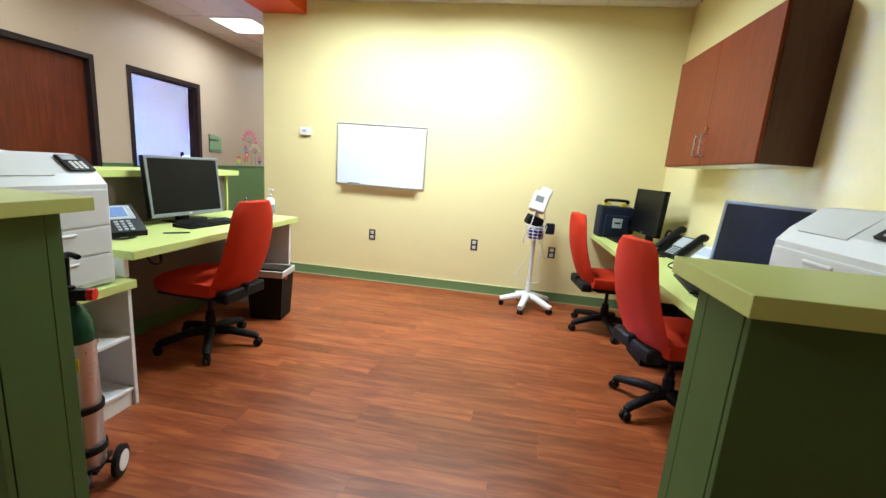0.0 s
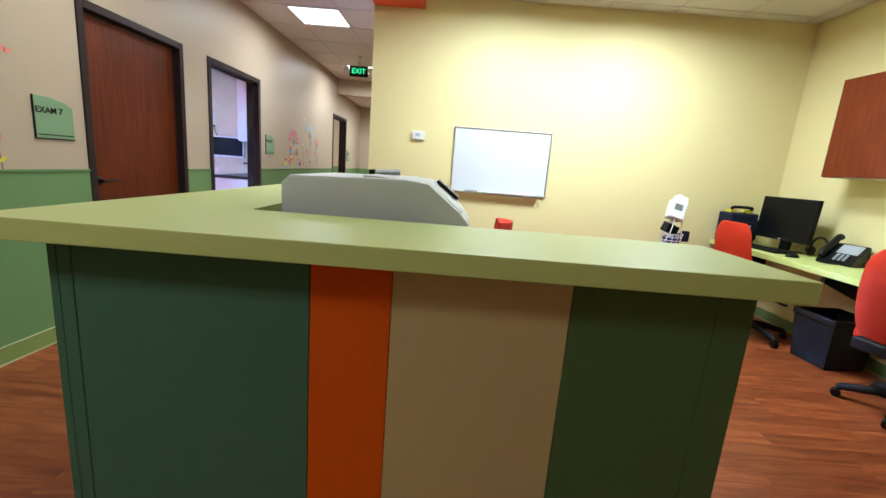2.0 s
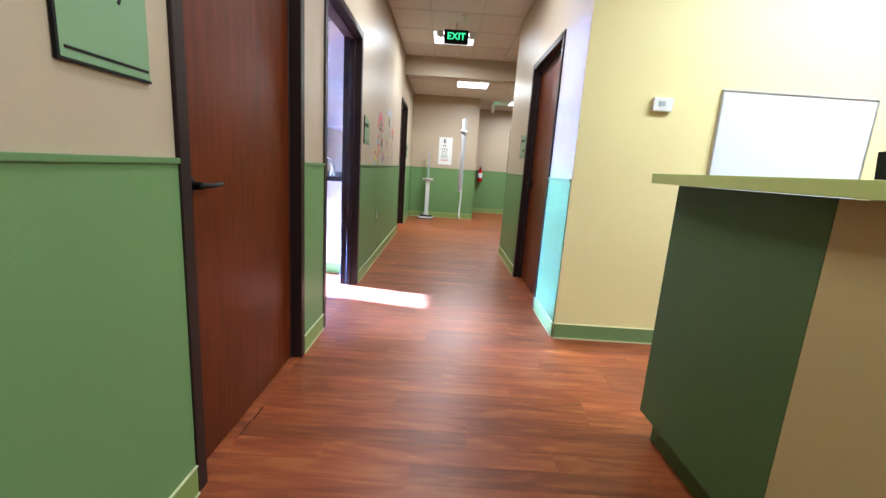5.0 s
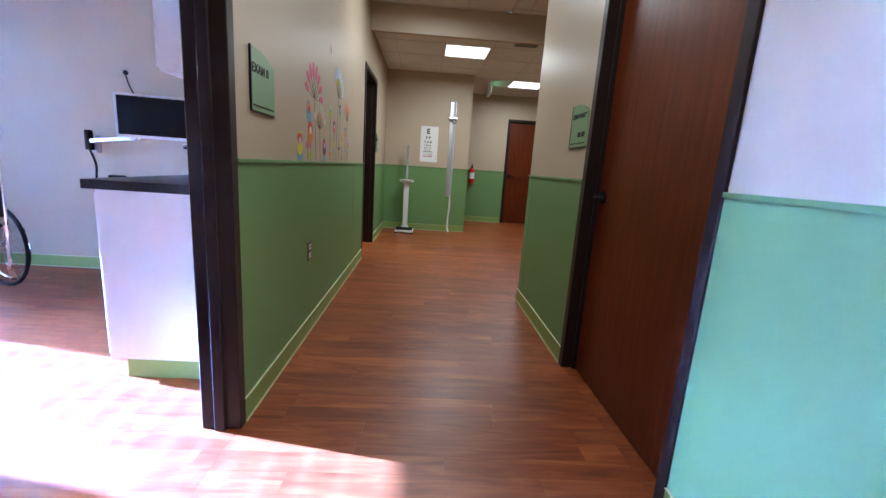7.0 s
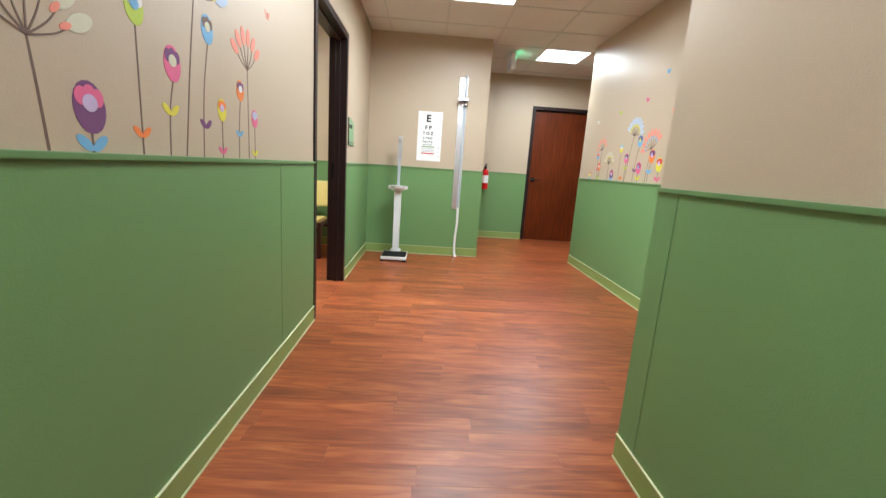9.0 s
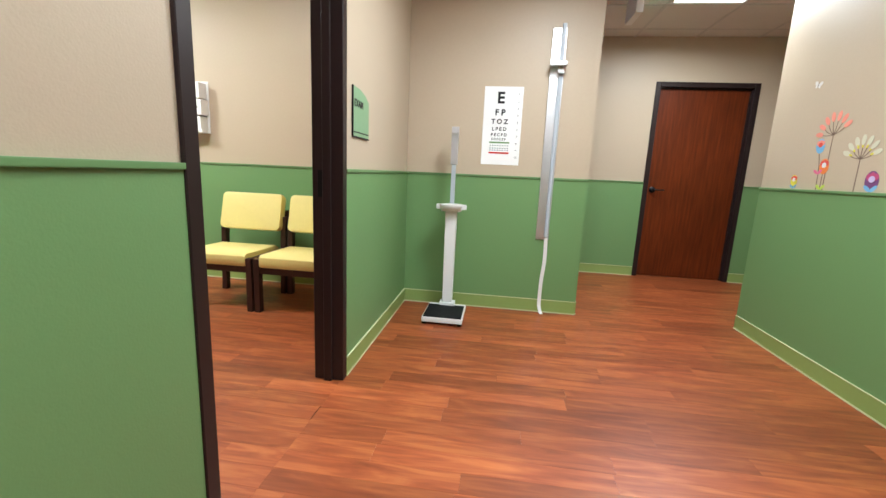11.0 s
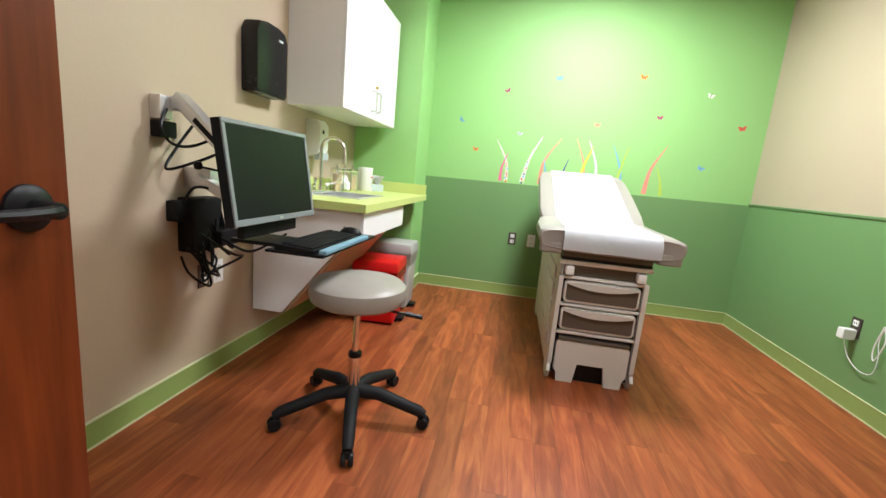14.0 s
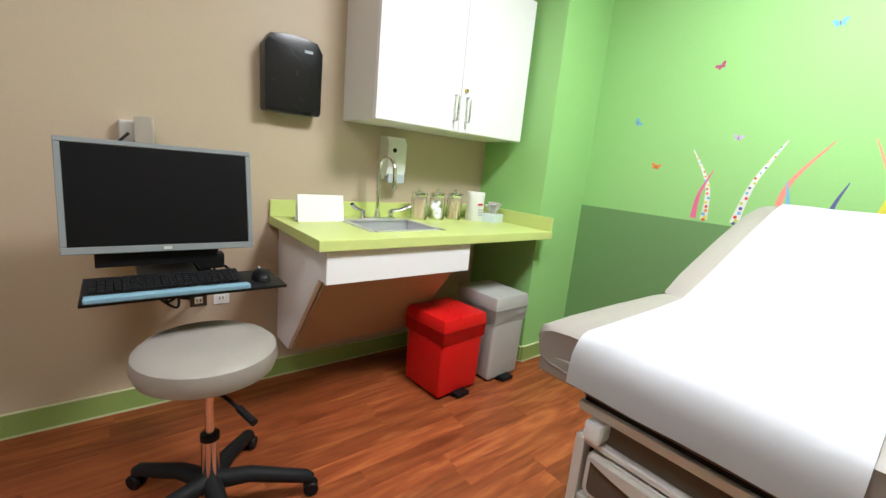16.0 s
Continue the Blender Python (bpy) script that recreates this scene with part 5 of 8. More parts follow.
obox(bm, pose(0.0, -0.04, 1.05, -18, 14, -16), -0.045, 0.03, -0.0485, -0.044, -0.01, 0.05, 0.002, 1)
part("display", bm, SILVER, vs_, "small grey display")
bm = bmesh.new()
box(bm, 0.09, 0.17, -0.07, -0.02, 0.755, 0.86, 0.02, 3)
tube(bm, [(0.02, 0, 0.82), (0.10, -0.04, 0.82)], 0.012)
part("probe_holder", bm, NAVY, vs_, "navy probe holder", True)
for pts in ([(-0.03, -0.08, 1.02), (-0.07, -0.10, 0.85), (-0.12, -0.08, 0.72), (-0.11, -0.06, 0.66), (-0.09, -0.05, 0.72)], [(0.05, -0.06, 1.02), (0.06, -0.09, 0.75), (0.05, -0.08, 0.50), (0.09, -0.05, 0.30), (-0.02, -0.05, 0.27), (-0.14, -0.04, 0.33), (-0.07, -0.04, 0.5)], [(0.02, 0.03, 0.7), (0.10, 0.10, 0.62), (0.20, 0.25, 0.45), (0.24, 0.335, 0.50)]):
    bm = bmesh.new()
    tube(bm, smooth_path(pts, 8), 0.0045, 6)
    part("cable", bm, WHITE_P, vs_, "thin pale hose", True)

# ---- nook ----
ORIGIN = Matrix.Identity(4)
sc = thing("weighing_scale", pose(-3.665, 10.66, 0), "white column weighing scale with a black platform", "scale")
bm = bmesh.new()
box(bm, -0.148, 0.148, -0.165, 0.19, 0.018, 0.055, 0.008)
part("platform_base", bm, WHITE_P, sc)
bm = bmesh.new()
box(bm, -0.139, 0.139, -0.157, 0.13, 0.0545, 0.063, 0.003)
part("platform_mat", bm, BLACK_SOFT, sc, "black ribbed rubber mat")
for sx in (-0.13, 0.13):
    for sy in (-0.14, 0.16):
        bm = bmesh.new()
        lathe(bm, [(0, 0), (0.018, 0), (0.018, 0.019), (0, 0.019)], at=(sx, sy, 0), n=12)
        part("foot", bm, BLACK, sc)
bm = bmesh.new()
box(bm, -0.06, 0.06, 0.11, 0.20, 0.055, 0.085, 0.006)
tmp = bmesh.new()
vv = box(tmp, -0.038, 0.038, 0.12, 0.185, 0.085, 0.80, 0.0)
for v in vv[4:]:
    v.co.x *= 1.15
bmesh.ops.bevel(tmp, geom=list(tmp.edges), offset=0.008, segments=2, profile=0.7, affect="EDGES")
join(bm, tmp)
part("column", bm, WHITE_P, sc, "white enamelled column")
bm = bmesh.new()
box(bm, -0.075, 0.075, 0.10, 0.20, 0.80, 0.83, 0.008)
lathe(bm, [(0, 0.82), (0.07, 0.82), (0.085, 0.84), (0.085, 0.855), (0, 0.86)], at=(0, 0.12, 0), n=22)
box(bm, -0.115, 0.115, 0.12, 0.15, 0.815, 0.855, 0.012)
part("indicator_head", bm, WHITE_P, sc, "white round indicator head", True)
bm = bmesh.new()
box(bm, -0.016, 0.016, 0.155, 0.17, 0.856, 1.20, 0.003, 1)
part("rod", bm, PHONE_GREY, sc, "grey steel rod")
bm = bmesh.new()
box(bm, -0.026, 0.026, 0.15, 0.175, 1.15, 1.42, 0.005)
box(bm, -0.022, 0.03, 0.13, 0.15, 1.37, 1.42, 0.004)
part("height_rod", bm, ALU, sc, "aluminium height rod")

st = thing("stadiometer", plate_frame("-y", -2.955, YN - 0.006, -0.02), "wall-mounted aluminium height measure with a sliding headpiece", "stadiometer")
bm = bmesh.new()
box(bm, -0.05, 0.05, -0.012, 0, 0.62, 2.17, 0.002, 1)
part("backplate", bm, ALU, st, "grey aluminium backplate")
bm = bmesh.new()
box(bm, 0.012, 0.042, -0.03, -0.012, 0.64, 2.20, 0.004, 1)
part("ruler", bm, PHONE_GREY, st, "grey graduated ruler")
bm = bmesh.new()
box(bm, -0.06, 0.06, -0.10, -0.012, 1.895, 1.925, 0.006)
box(bm, 0.0, 0.05, -0.06, -0.012, 1.85, 1.90, 0.006)
part("headpiece", bm, STEEL, st, "steel sliding headpiece")
bm = bmesh.new()
tmp = [(0.03, -0.02, 0.64), (0.034, -0.018, 0.45), (0.022, -0.018, 0.28), (0.02, -0.022, 0.12), (0.025, -0.035, 0.06), (0.045, -0.06, 0.012)]
pp = smooth_path(tmp, 6)
va = [(bm.verts.new(p + Vector((-0.014, 0, 0))), bm.verts.new(p + Vector((0.014, 0, 0))), bm.verts.new(p + Vector((0.014, -0.002, 0))), bm.verts.new(p + Vector((-0.014, -0.002, 0)))) for p in pp]
for a, b in zip(va, va[1:]):
    for i in range(4):
        bm.faces.new((a[i], a[(i + 1) % 4], b[(i + 1) % 4], b[i]))
bm.faces.new(va[0]), bm.faces.new(va[-1][::-1])
part("tape", bm, WHITE_P, st, "loose white tape hanging to the floor")

ec = thing("eye_chart", plate_frame("-y", -3.329, YN, 1.456), "white eye test chart with black letters", "eye chart")
bm = bmesh.new()
box(bm, -0.146, 0.146, -0.003, 0, -0.29, 0.29)
part("card", bm, PAPER_W, ec)
for body, z, size in (("E", 0.205, 0.115), ("F P", 0.10, 0.062), ("T O Z", 0.033, 0.048), ("L P E D", -0.022, 0.036), ("P E C F D", -0.065, 0.03), ("E D F C Z P", -0.098, 0.022)):
    lettering(body, size, Matrix.Translation((-0.02, -0.0035, z)) @ FACE_S, BLACK, ec, bold=1.8, depth=0.0004)
for i in range(10):
    lettering(str(i + 1), 0.022, Matrix.Translation((0.115, -0.0035, 0.235 - i * 0.052)) @ FACE_S, BLACK, ec, depth=0.0004)
for z, mt, h in ((-0.122, GREEN, 0.006), (-0.20, RED_P, 0.006)):
    bm = bmesh.new()
    box(bm, -0.09, 0.065, -0.0042, -0.003, z - h, z + h)
    part("bar", bm, mt, ec, "coloured line")
for z in (-0.145, -0.165, -0.18):
    for i in range(8):
        bm = bmesh.new()
        box(bm, -0.085 + i * 0.019, -0.075 + i * 0.019, -0.0042, -0.003, z - 0.004, z + 0.004)
        part("small_letter", bm, SILVER, ec)

fe = thing("fire_extinguisher", pose(-2.40, 12.57, 0.80), "red fire extinguisher hanging on the far corridor wall", "fire extinguisher")
bm = bmesh.new()
lathe(bm, [(0, 0), (0.05, 0), (0.055, 0.01), (0.055, 0.26), (0.045, 0.30), (0.02, 0.32), (0, 0.32)], n=20)
part("cylinder", bm, RED_P, fe, "red enamelled cylinder", True)
bm = bmesh.new()
lathe(bm, [(0.0555, 0.10), (0.056, 0.101), (0.056, 0.22), (0.0555, 0.221)], n=20, close=False)
part("label", bm, PAPER_W, fe, "white instruction label")
bm = bmesh.new()
lathe(bm, [(0, 0.315), (0.02, 0.32), (0.02, 0.36), (0, 0.365)], n=14)
box(bm, -0.01, 0.01, -0.09, 0.02, 0.36, 0.375, 0.003)
box(bm, -0.01, 0.01, -0.08, 0.02, 0.385, 0.40, 0.003)
tube(bm, smooth_path([(0.0, 0.02, 0.34), (0.02, 0.06, 0.30), (0.03, 0.065, 0.15), (0.02, 0.06, 0.05)]), 0.009)
box(bm, -0.02, 0.02, 0.05, 0.074, 0.05, 0.30, 0.003)
part("valve_and_hose", bm, BLACK, fe, "black valve, handle and hose", True)

# ---- exam room ----
sk = thing("sink_counter", pose(0, 0, -0.02), "wall-hung lime sink counter with a white apron", "sink counter")
S = (-7.33, -6.93, 8.02, 8.33)
bm = bmesh.new()
for sp in ((-8.065, S[0], RS, 8.50), (S[1], -6.61, RS, 8.50), (S[0], S[1], RS, S[2]), (S[0], S[1], S[3], 8.50)):
    box(bm, *sp, 0.885, 0.925)
part("countertop", bm, LIME, sk, "lime laminate countertop")
for sp in ((-8.065, -6.598, 8.4885, 8.508), (-6.618, -6.60, RS, 8.488)):
    bm = bmesh.new()
    box(bm, *sp, 0.882, 0.928, 0.004)
    part("countertop_edge", bm, LIME, sk, "lime laminate edge strip")
bm = bmesh.new()
box(bm, -8.065, -6.60, RS + 0.001, RS + 0.02, 0.925, 1.01, 0.003)
box(bm, -8.068, -8.05, RS + 0.02, 8.50, 0.925, 1.01, 0.003)
part("backsplash", bm, LIME, sk, "lime laminate backsplash")
bm = bmesh.new()
box(bm, -7.42, -6.64, 8.465, 8.485, 0.735, 0.884, 0.002, 1)
part("apron", bm, WHITE_LAM, sk, "white laminate apron")
bm = bmesh.new()
prism(bm, [(RS + 0.013, 0.26), (RS + 0.19, 0.26), (8.40, 0.735), (8.464, 0.735), (8.464, 0.884), (RS + 0.013, 0.884)], 0.02, Matrix(((0, 1, 0, -6.665), (1, 0, 0, 0), (0, 0, 1, 0), (0, 0, 0, 1))), 0.002)
part("side_bracket", bm, WHITE_LAM, sk, "white laminate tapered end bracket")
bm = bmesh.new()
prism(bm, [(RS + 0.20, 0.275), (RS + 0.21, 0.262), (8.42, 0.735), (8.40, 0.735)], 0.72, Matrix(((0, 1, 0, -7.39), (1, 0, 0, 0), (0, 0, 1, 0), (0, 0, 0, 1))))
part("pipe_cover", bm, material("tan laminate pipe cover", colour=(0.42, 0.30, 0.19), rough=0.45, grain=0.03), sk, "sloping tan pipe cover panel")
bm = bmesh.new()
for sp in ((S[0] - 0.02, S[0] + 0.012, S[2] - 0.02, S[3] + 0.02), (S[1] - 0.012, S[1] + 0.02, S[2] - 0.02, S[3] + 0.02), (S[0], S[1], S[2] - 0.055, S[2] + 0.012), (S[0], S[1], S[3] - 0.012, S[3] + 0.02)):
    box(bm, *sp, 0.9252, 0.930)
box(bm, S[0], S[0] + 0.004, S[2], S[3], 0.78, 0.926)
box(bm, S[1] - 0.004, S[1], S[2], S[3], 0.78, 0.926)
box(bm, S[0], S[1], S[2], S[2] + 0.004, 0.78, 0.926)
box(bm, S[0], S[1], S[3] - 0.004, S[3], 0.78, 0.926)
box(bm, S[0], S[1], S[2], S[3], 0.776, 0.78)
basin = part("basin", bm, BASIN_M, sk, "stainless steel drop-in basin")
bm = bmesh.new()
lathe(bm, [(0, 0.7802), (0.03, 0.7802), (0.04, 0.7815), (0, 0.783)], at=((S[0] + S[1]) / 2, (S[2] + S[3]) / 2, 0), n=18)
part("drain", bm, STEEL, basin, "brushed steel drain")

fc = thing("faucet", pose(-7.14, 7.985, 0.910), "chrome gooseneck faucet with two wrist blade handles", "faucet")
bm = bmesh.new()
box(bm, -0.11, 0.11, -0.022, 0.022, 0, 0.014, 0.006)
lathe(bm, [(0, 0.012), (0.022, 0.012), (0.018, 0.03), (0.013, 0.05), (0, 0.05)], n=18)
part("base", bm, CHROME, fc, smooth=True)
bm = bmesh.new()
arc = [(0, 0, 0.03), (0, 0, 0.27)] + [(0, 0.08 - 0.08 * math.cos(a), 0.27 + 0.08 * math.sin(a)) for a in np.linspace(0.2, math.pi - 0.05, 14)] + [(0, 0.161, 0.23), (0, 0.161, 0.20)]
tube(bm, arc, 0.011, 12)
lathe(bm, [(0, 0.19), (0.014, 0.19), (0.014, 0.22), (0, 0.22)], at=(0, 0.161, 0), n=14)
part("spout", bm, CHROME, fc, "gooseneck spout", True)
for s in (-1, 1):
    bm = bmesh.new()
    lathe(bm, [(0, 0.012), (0.018, 0.012), (0.015, 0.04), (0.017, 0.05), (0, 0.055)], at=(s * 0.09, 0, 0), n=16)
    tube(bm, smooth_path([(s * 0.09, 0, 0.05), (s * 0.12, 0.02, 0.055), (s * 0.16, 0.045, 0.07), (s * 0.185, 0.06, 0.09)]), 0.007, 8, 0.010)
    part("handle", bm, CHROME, fc, "wrist blade handle", True)

wall_cabinet(pose(-7.505, 8.19, 1.43, 0, 0, 180), 1.045, 0.363, 0.82, WHITE_LAM, WHITE_LAM, WHITE_LAM, STEEL, "white laminate wall cabinet with two doors over the sink")

sdp = thing("soap_dispenser", plate_frame("+y", -7.28, RS, 1.24), "white wall soap dispenser with a grey push bar", "soap dispenser")
bm = bmesh.new()
prism(bm, [(0, -0.11), (-0.09, -0.085), (-0.105, -0.05), (-0.105, 0.10), (-0.08, 0.135), (0, 0.14)], 0.125, Matrix(((0, 1, 0, -0.0625), (1, 0, 0, 0), (0, 0, 1, 0), (0, 0, 0, 1))), 0.008)
part("body", bm, WHITE_P, sdp, smooth=True)
bm = bmesh.new()
box(bm, -0.055, 0.055, -0.112, -0.06, -0.125, -0.075, 0.008)
part("push_bar", bm, PHONE_GREY, sdp)
bm = bmesh.new()
lathe(bm, [(0, 0), (0.013, 0), (0.013, 0.003), (0, 0.003)], at=(-0.02, -0.1055, 0.06), m=pose(0, 0, 0, 90), n=16)
part("level_window", bm, BLACK, sdp)

pt = thing("towel_dispenser", plate_frame("+y", -6.685, RS, 1.595), "glossy black wall paper towel dispenser", "towel dispenser")
bm = bmesh.new()
prism(bm, [(-0.135, -0.165), (0.135, -0.165), (0.138, 0.12), (0.11, 0.165), (0.05, 0.178), (-0.05, 0.178), (-0.11, 0.165), (-0.138, 0.12)], 0.095, Matrix.Translation((0, -0.095, 0)), 0.018)
box(bm, -0.13, 0.13, -0.088, 0, -0.175, -0.15, 0.01)
part("cover", bm, material("glossy black plastic", colour=(0.008, 0.008, 0.009), rough=0.25), pt, smooth=True)
bm = bmesh.new()
box(bm, -0.09, 0.09, -0.075, -0.03, -0.177, -0.1745)
part("paper_slot", bm, SILVER, pt)
bm = bmesh.new()
box(bm, 0.045, 0.085, -0.0965, -0.0945, 0.11, 0.122)
part("maker_plate", bm, PHONE_GREY, pt)


def jar(x, y, fill, mat, label):
    j = thing("glass_jar", pose(x, y, 0.905), label, "glass jar", "jars beside the sink")
    bm = bmesh.new()
    lathe(bm, [(0, 0), (0.046, 0), (0.049, 0.006), (0.049, 0.125), (0.044, 0.135), (0.044, 0.142), (0.042, 0.142), (0.042, 0.134), (0.046, 0.124), (0.046, 0.008), (0, 0.006)], n=24, close=False)
    g = part("jar", bm, GLASS, j, "clear glass jar", True)
    g.visible_shadow = False
    bm = bmesh.new()
    lathe(bm, [(0, 0.142), (0.048, 0.142), (0.05, 0.146), (0.05, 0.162), (0.044, 0.168), (0.012, 0.172), (0.010, 0.18), (0.013, 0.188), (0, 0.193)], n=24)
    part("lid", bm, CHROME, j, "chrome lid with a knob", True)
    r = random.Random(int(x * 1000))
    bm = bmesh.new()
    if fill == "sticks":
        for i in range(26):
            a, b = r.uniform(0, 6.28), r.uniform(0, 6.28)
            tube(bm, [(0.034 * math.cos(a) * r.uniform(0.3, 1), 0.034 * math.sin(a) * r.uniform(0.3, 1), 0.01), (0.036 * math.cos(b), 0.036 * math.sin(b), r.uniform(0.11, 0.13))], 0.0028, 5)
    else:
        for i in range(24):
            a, q, z = r.uniform(0, 6.28), r.uniform(0, 0.026), r.uniform(0.022, 0.105)
            s = bmesh.ops.create_icosphere(bm, subdivisions=2, radius=0.018, matrix=Matrix.Translation((q * math.cos(a), q * math.sin(a), z)))
            for v in s["verts"]:
                v.co += Vector((r.uniform(-1, 1), r.uniform(-1, 1), r.uniform(-1, 1))) * 0.002
    part("contents", bm, mat, j, "bundle of wooden sticks" if fill == "sticks" else "white cotton balls", True)


STICK = material("pale birch stick", colour=(0.66, 0.52, 0.32), rough=0.7, grain=0.05)
jar(-7.435, 7.97, "sticks", STICK, "glass jar of wooden tongue depressors, chrome lid")
jar(-7.575, 7.97, "cotton", PAPER_W, "glass jar of white cotton balls, chrome lid")
jar(-7.715, 7.97, "sticks", STICK, "glass jar of cotton swabs, chrome lid")
wp = thing("wipes_canister", pose(-7.845, 8.03, 0.905), "white wipes canister with a red and blue label", "wipes canister")
bm = bmesh.new()
lathe(bm, [(0, 0), (0.055, 0), (0.058, 0.004), (0.058, 0.16), (0, 0.16)], n=28)
part("tub", bm, WHITE_P, wp, smooth=True)
bm = bmesh.new()
lathe(bm, [(0, 0.16), (0.06, 0.16), (0.06, 0.182), (0.056, 0.188), (0, 0.189)], n=28)
part("lid", bm, WHITE_P, wp, "white snap lid", True)
bm = bmesh.new()
box(bm, -0.012, 0.03, 0.0575, 0.0595, 0.105, 0.118)
part("label_bar", bm, RED_P, wp, "red label bar")
bm = bmesh.new()
for i in range(3):
    box(bm, -0.02, 0.02, 0.057, 0.059, 0.04 + i * 0.016, 0.048 + i * 0.016)
part("label_print", bm, PHONE_GREY, wp)
ts = thing("tissue_pack", pose(-7.95, 8.10, 0.905, 0, 0, 20), "clear box with a white tissue pulled up", "tissues")
bm = bmesh.new()
box(bm, -0.06, 0.06, -0.05, 0.05, 0, 0.055, 0.006)
part("box", bm, material("pale blue plastic box", colour=(0.62, 0.72, 0.76), rough=0.3), ts)
bm = bmesh.new()
r = random.Random(3)
for k in range(7):
    a = k * 0.9
    p0, p1 = Vector((0.02 * math.cos(a), 0.012 * math.sin(a), 0.05)), Vector((0.055 * math.cos(a + 0.4), 0.045 * math.sin(a + 0.4), 0.11 + 0.03 * r.random()))
    pm = (p0 + p1) / 2 + Vector((0.01, 0, 0.02))
    w = Vector((-math.sin(a), math.cos(a), 0)) * 0.028
    v = [bm.verts.new(q) for q in (p0 - w * 0.4, p0 + w * 0.4, pm + w, p1 + w * 0.9, p1 - w * 0.7, pm - w)]
    bm.faces.new((v[0], v[1], v[2], v[5])), bm.faces.new((v[5], v[2], v[3], v[4]))
bmesh.ops.solidify(bm, geom=list(bm.faces), thickness=0.0012)
part("tissue", bm, PAPER_W, ts, "crumpled white tissue")
cdw = thing("white_card", pose(-6.80, 8.03, 0.905, 0, 0, 180), "white folded card standing beside the sink", "card")
bm = bmesh.new()
obox(bm, pose(0, 0, 0, -10), -0.12, 0.12, -0.0015, 0.0015, 0.0, 0.135, 0.0005, 1)
obox(bm, pose(0, 0.05, 0, 10), -0.12, 0.12, -0.0015, 0.0015, 0.0, 0.135, 0.0005, 1)
part("sheet", bm, PAPER_W, cdw)


def step_bin(m, w, d, h, mat, label, bag):
    b = thing("step_bin", m, label, "pedal bin", "pedal bins")
    bm = bmesh.new()
    tmp = bmesh.new()
    vv = box(tmp, -w / 2, w / 2, -d / 2, d / 2, 0.012, h * 0.83)
    for v in vv[:4]:
        v.co.x *= 0.95
        v.co.y *= 0.94
    bmesh.ops.bevel(tmp, geom=list(tmp.edges), offset=0.018, segments=3, profile=0.6, affect="EDGES")
    join(bm, tmp)
    part("body", bm, mat, b, smooth=True)
    bm = bmesh.new()
    tmp = bmesh.new()
    vv = box(tmp, -w / 2 - 0.012, w / 2 + 0.012, -d / 2 - 0.012, d / 2 + 0.012, h * 0.85, h)
    for v in vv[4:]:
        v.co.x *= 0.94
        v.co.y *= 0.94
    bmesh.ops.bevel(tmp, geom=list(tmp.edges), offset=0.012, segments=2, profile=0.6, affect="EDGES")
    join(bm, tmp)
    part("lid", bm, mat, b, "sloping lid", True)
    r = random.Random(int(h * 100))
    bm = bmesh.new()
    n = 44
    ring = []
    for i in range(n):
        t = 4 * i / n
        k, f = int(t), t - int(t)
        cs = [(-1, -1), (1, -1), (1, 1), (-1, 1), (-1, -1)]
        x, y = (cs[k][0] + (cs[k + 1][0] - cs[k][0]) * f) * (w / 2 + 0.006), (cs[k][1] + (cs[k + 1][1] - cs[k][1]) * f) * (d / 2 + 0.006)
        j = r.uniform(-0.003, 0.004)
        ring.append((bm.verts.new((x * (1 + j), y * (1 + j), h * 0.85)), bm.verts.new((x * (0.985 + 2 * j), y * (0.985 + 2 * j), h * 0.75)), bm.verts.new((x * (0.975 - j), y * (0.975 - j), h * (0.70 + r.uniform(-0.006, 0.006))))))
    for a, c in zip(ring, ring[1:] + ring[:1]):
        bm.faces.new((a[0], a[1], c[1], c[0])), bm.faces.new((a[1], a[2], c[2], c[1]))
    bmesh.ops.solidify(bm, geom=list(bm.faces), thickness=0.0015)
    part("bin_liner", bm, bag, b, "crumpled plastic liner over the rim")
    bm = bmesh.new()
    box(bm, -0.045, 0.045, d * 0.44, d * 0.44 + 0.06, 0.008, 0.028, 0.006)
    box(bm, -0.05, 0.05, d * 0.42, d * 0.44 + 0.02, 0.0, 0.022, 0.004)
    part("pedal", bm, BLACK, b, "black foot pedal")
    return b


RED_BAG = material("red plastic liner", colour=(0.60, 0.012, 0.011), rough=0.2, bump=0.5, bump_scale=25)
step_bin(pose(-7.42, 8.345, 0, 0, 0, 4), 0.31, 0.31, 0.46, RED_P, "red biohazard pedal bin with a red liner", RED_BAG)
step_bin(pose(-7.785, 8.335, 0, 0, 0, 2), 0.27, 0.33, 0.53, GREY_BIN, "light grey pedal bin with a clear liner", BAG_M)

# stool
so_ = thing("exam_stool", pose(-6.19, 8.645, 0), "round taupe vinyl stool on a black five-star base", "stool")
bm = bmesh.new()
lathe(bm, [(0, 0.53), (0.17, 0.53), (0.195, 0.545), (0.205, 0.575), (0.20, 0.61), (0.18, 0.628), (0.10, 0.635), (0, 0.636)], n=40)
part("seat", bm, STOOL_M, so_, "taupe vinyl cushion", True)
bm = bmesh.new()
box(bm, -0.08, 0.08, -0.08, 0.08, 0.505, 0.532, 0.006)
tube(bm, [(0.03, 0.05, 0.512), (-0.02, 0.14, 0.505), (-0.05, 0.21, 0.49)], 0.006)
tube(bm, [(-0.045, 0.20, 0.492), (-0.07, 0.27, 0.478)], 0.011)
part("lift_lever", bm, BLACK, so_, "black lift plate and lever", True)
bm = bmesh.new()
lathe(bm, [(0, 0.28), (0.014, 0.28), (0.014, 0.51), (0, 0.51)], n=16)
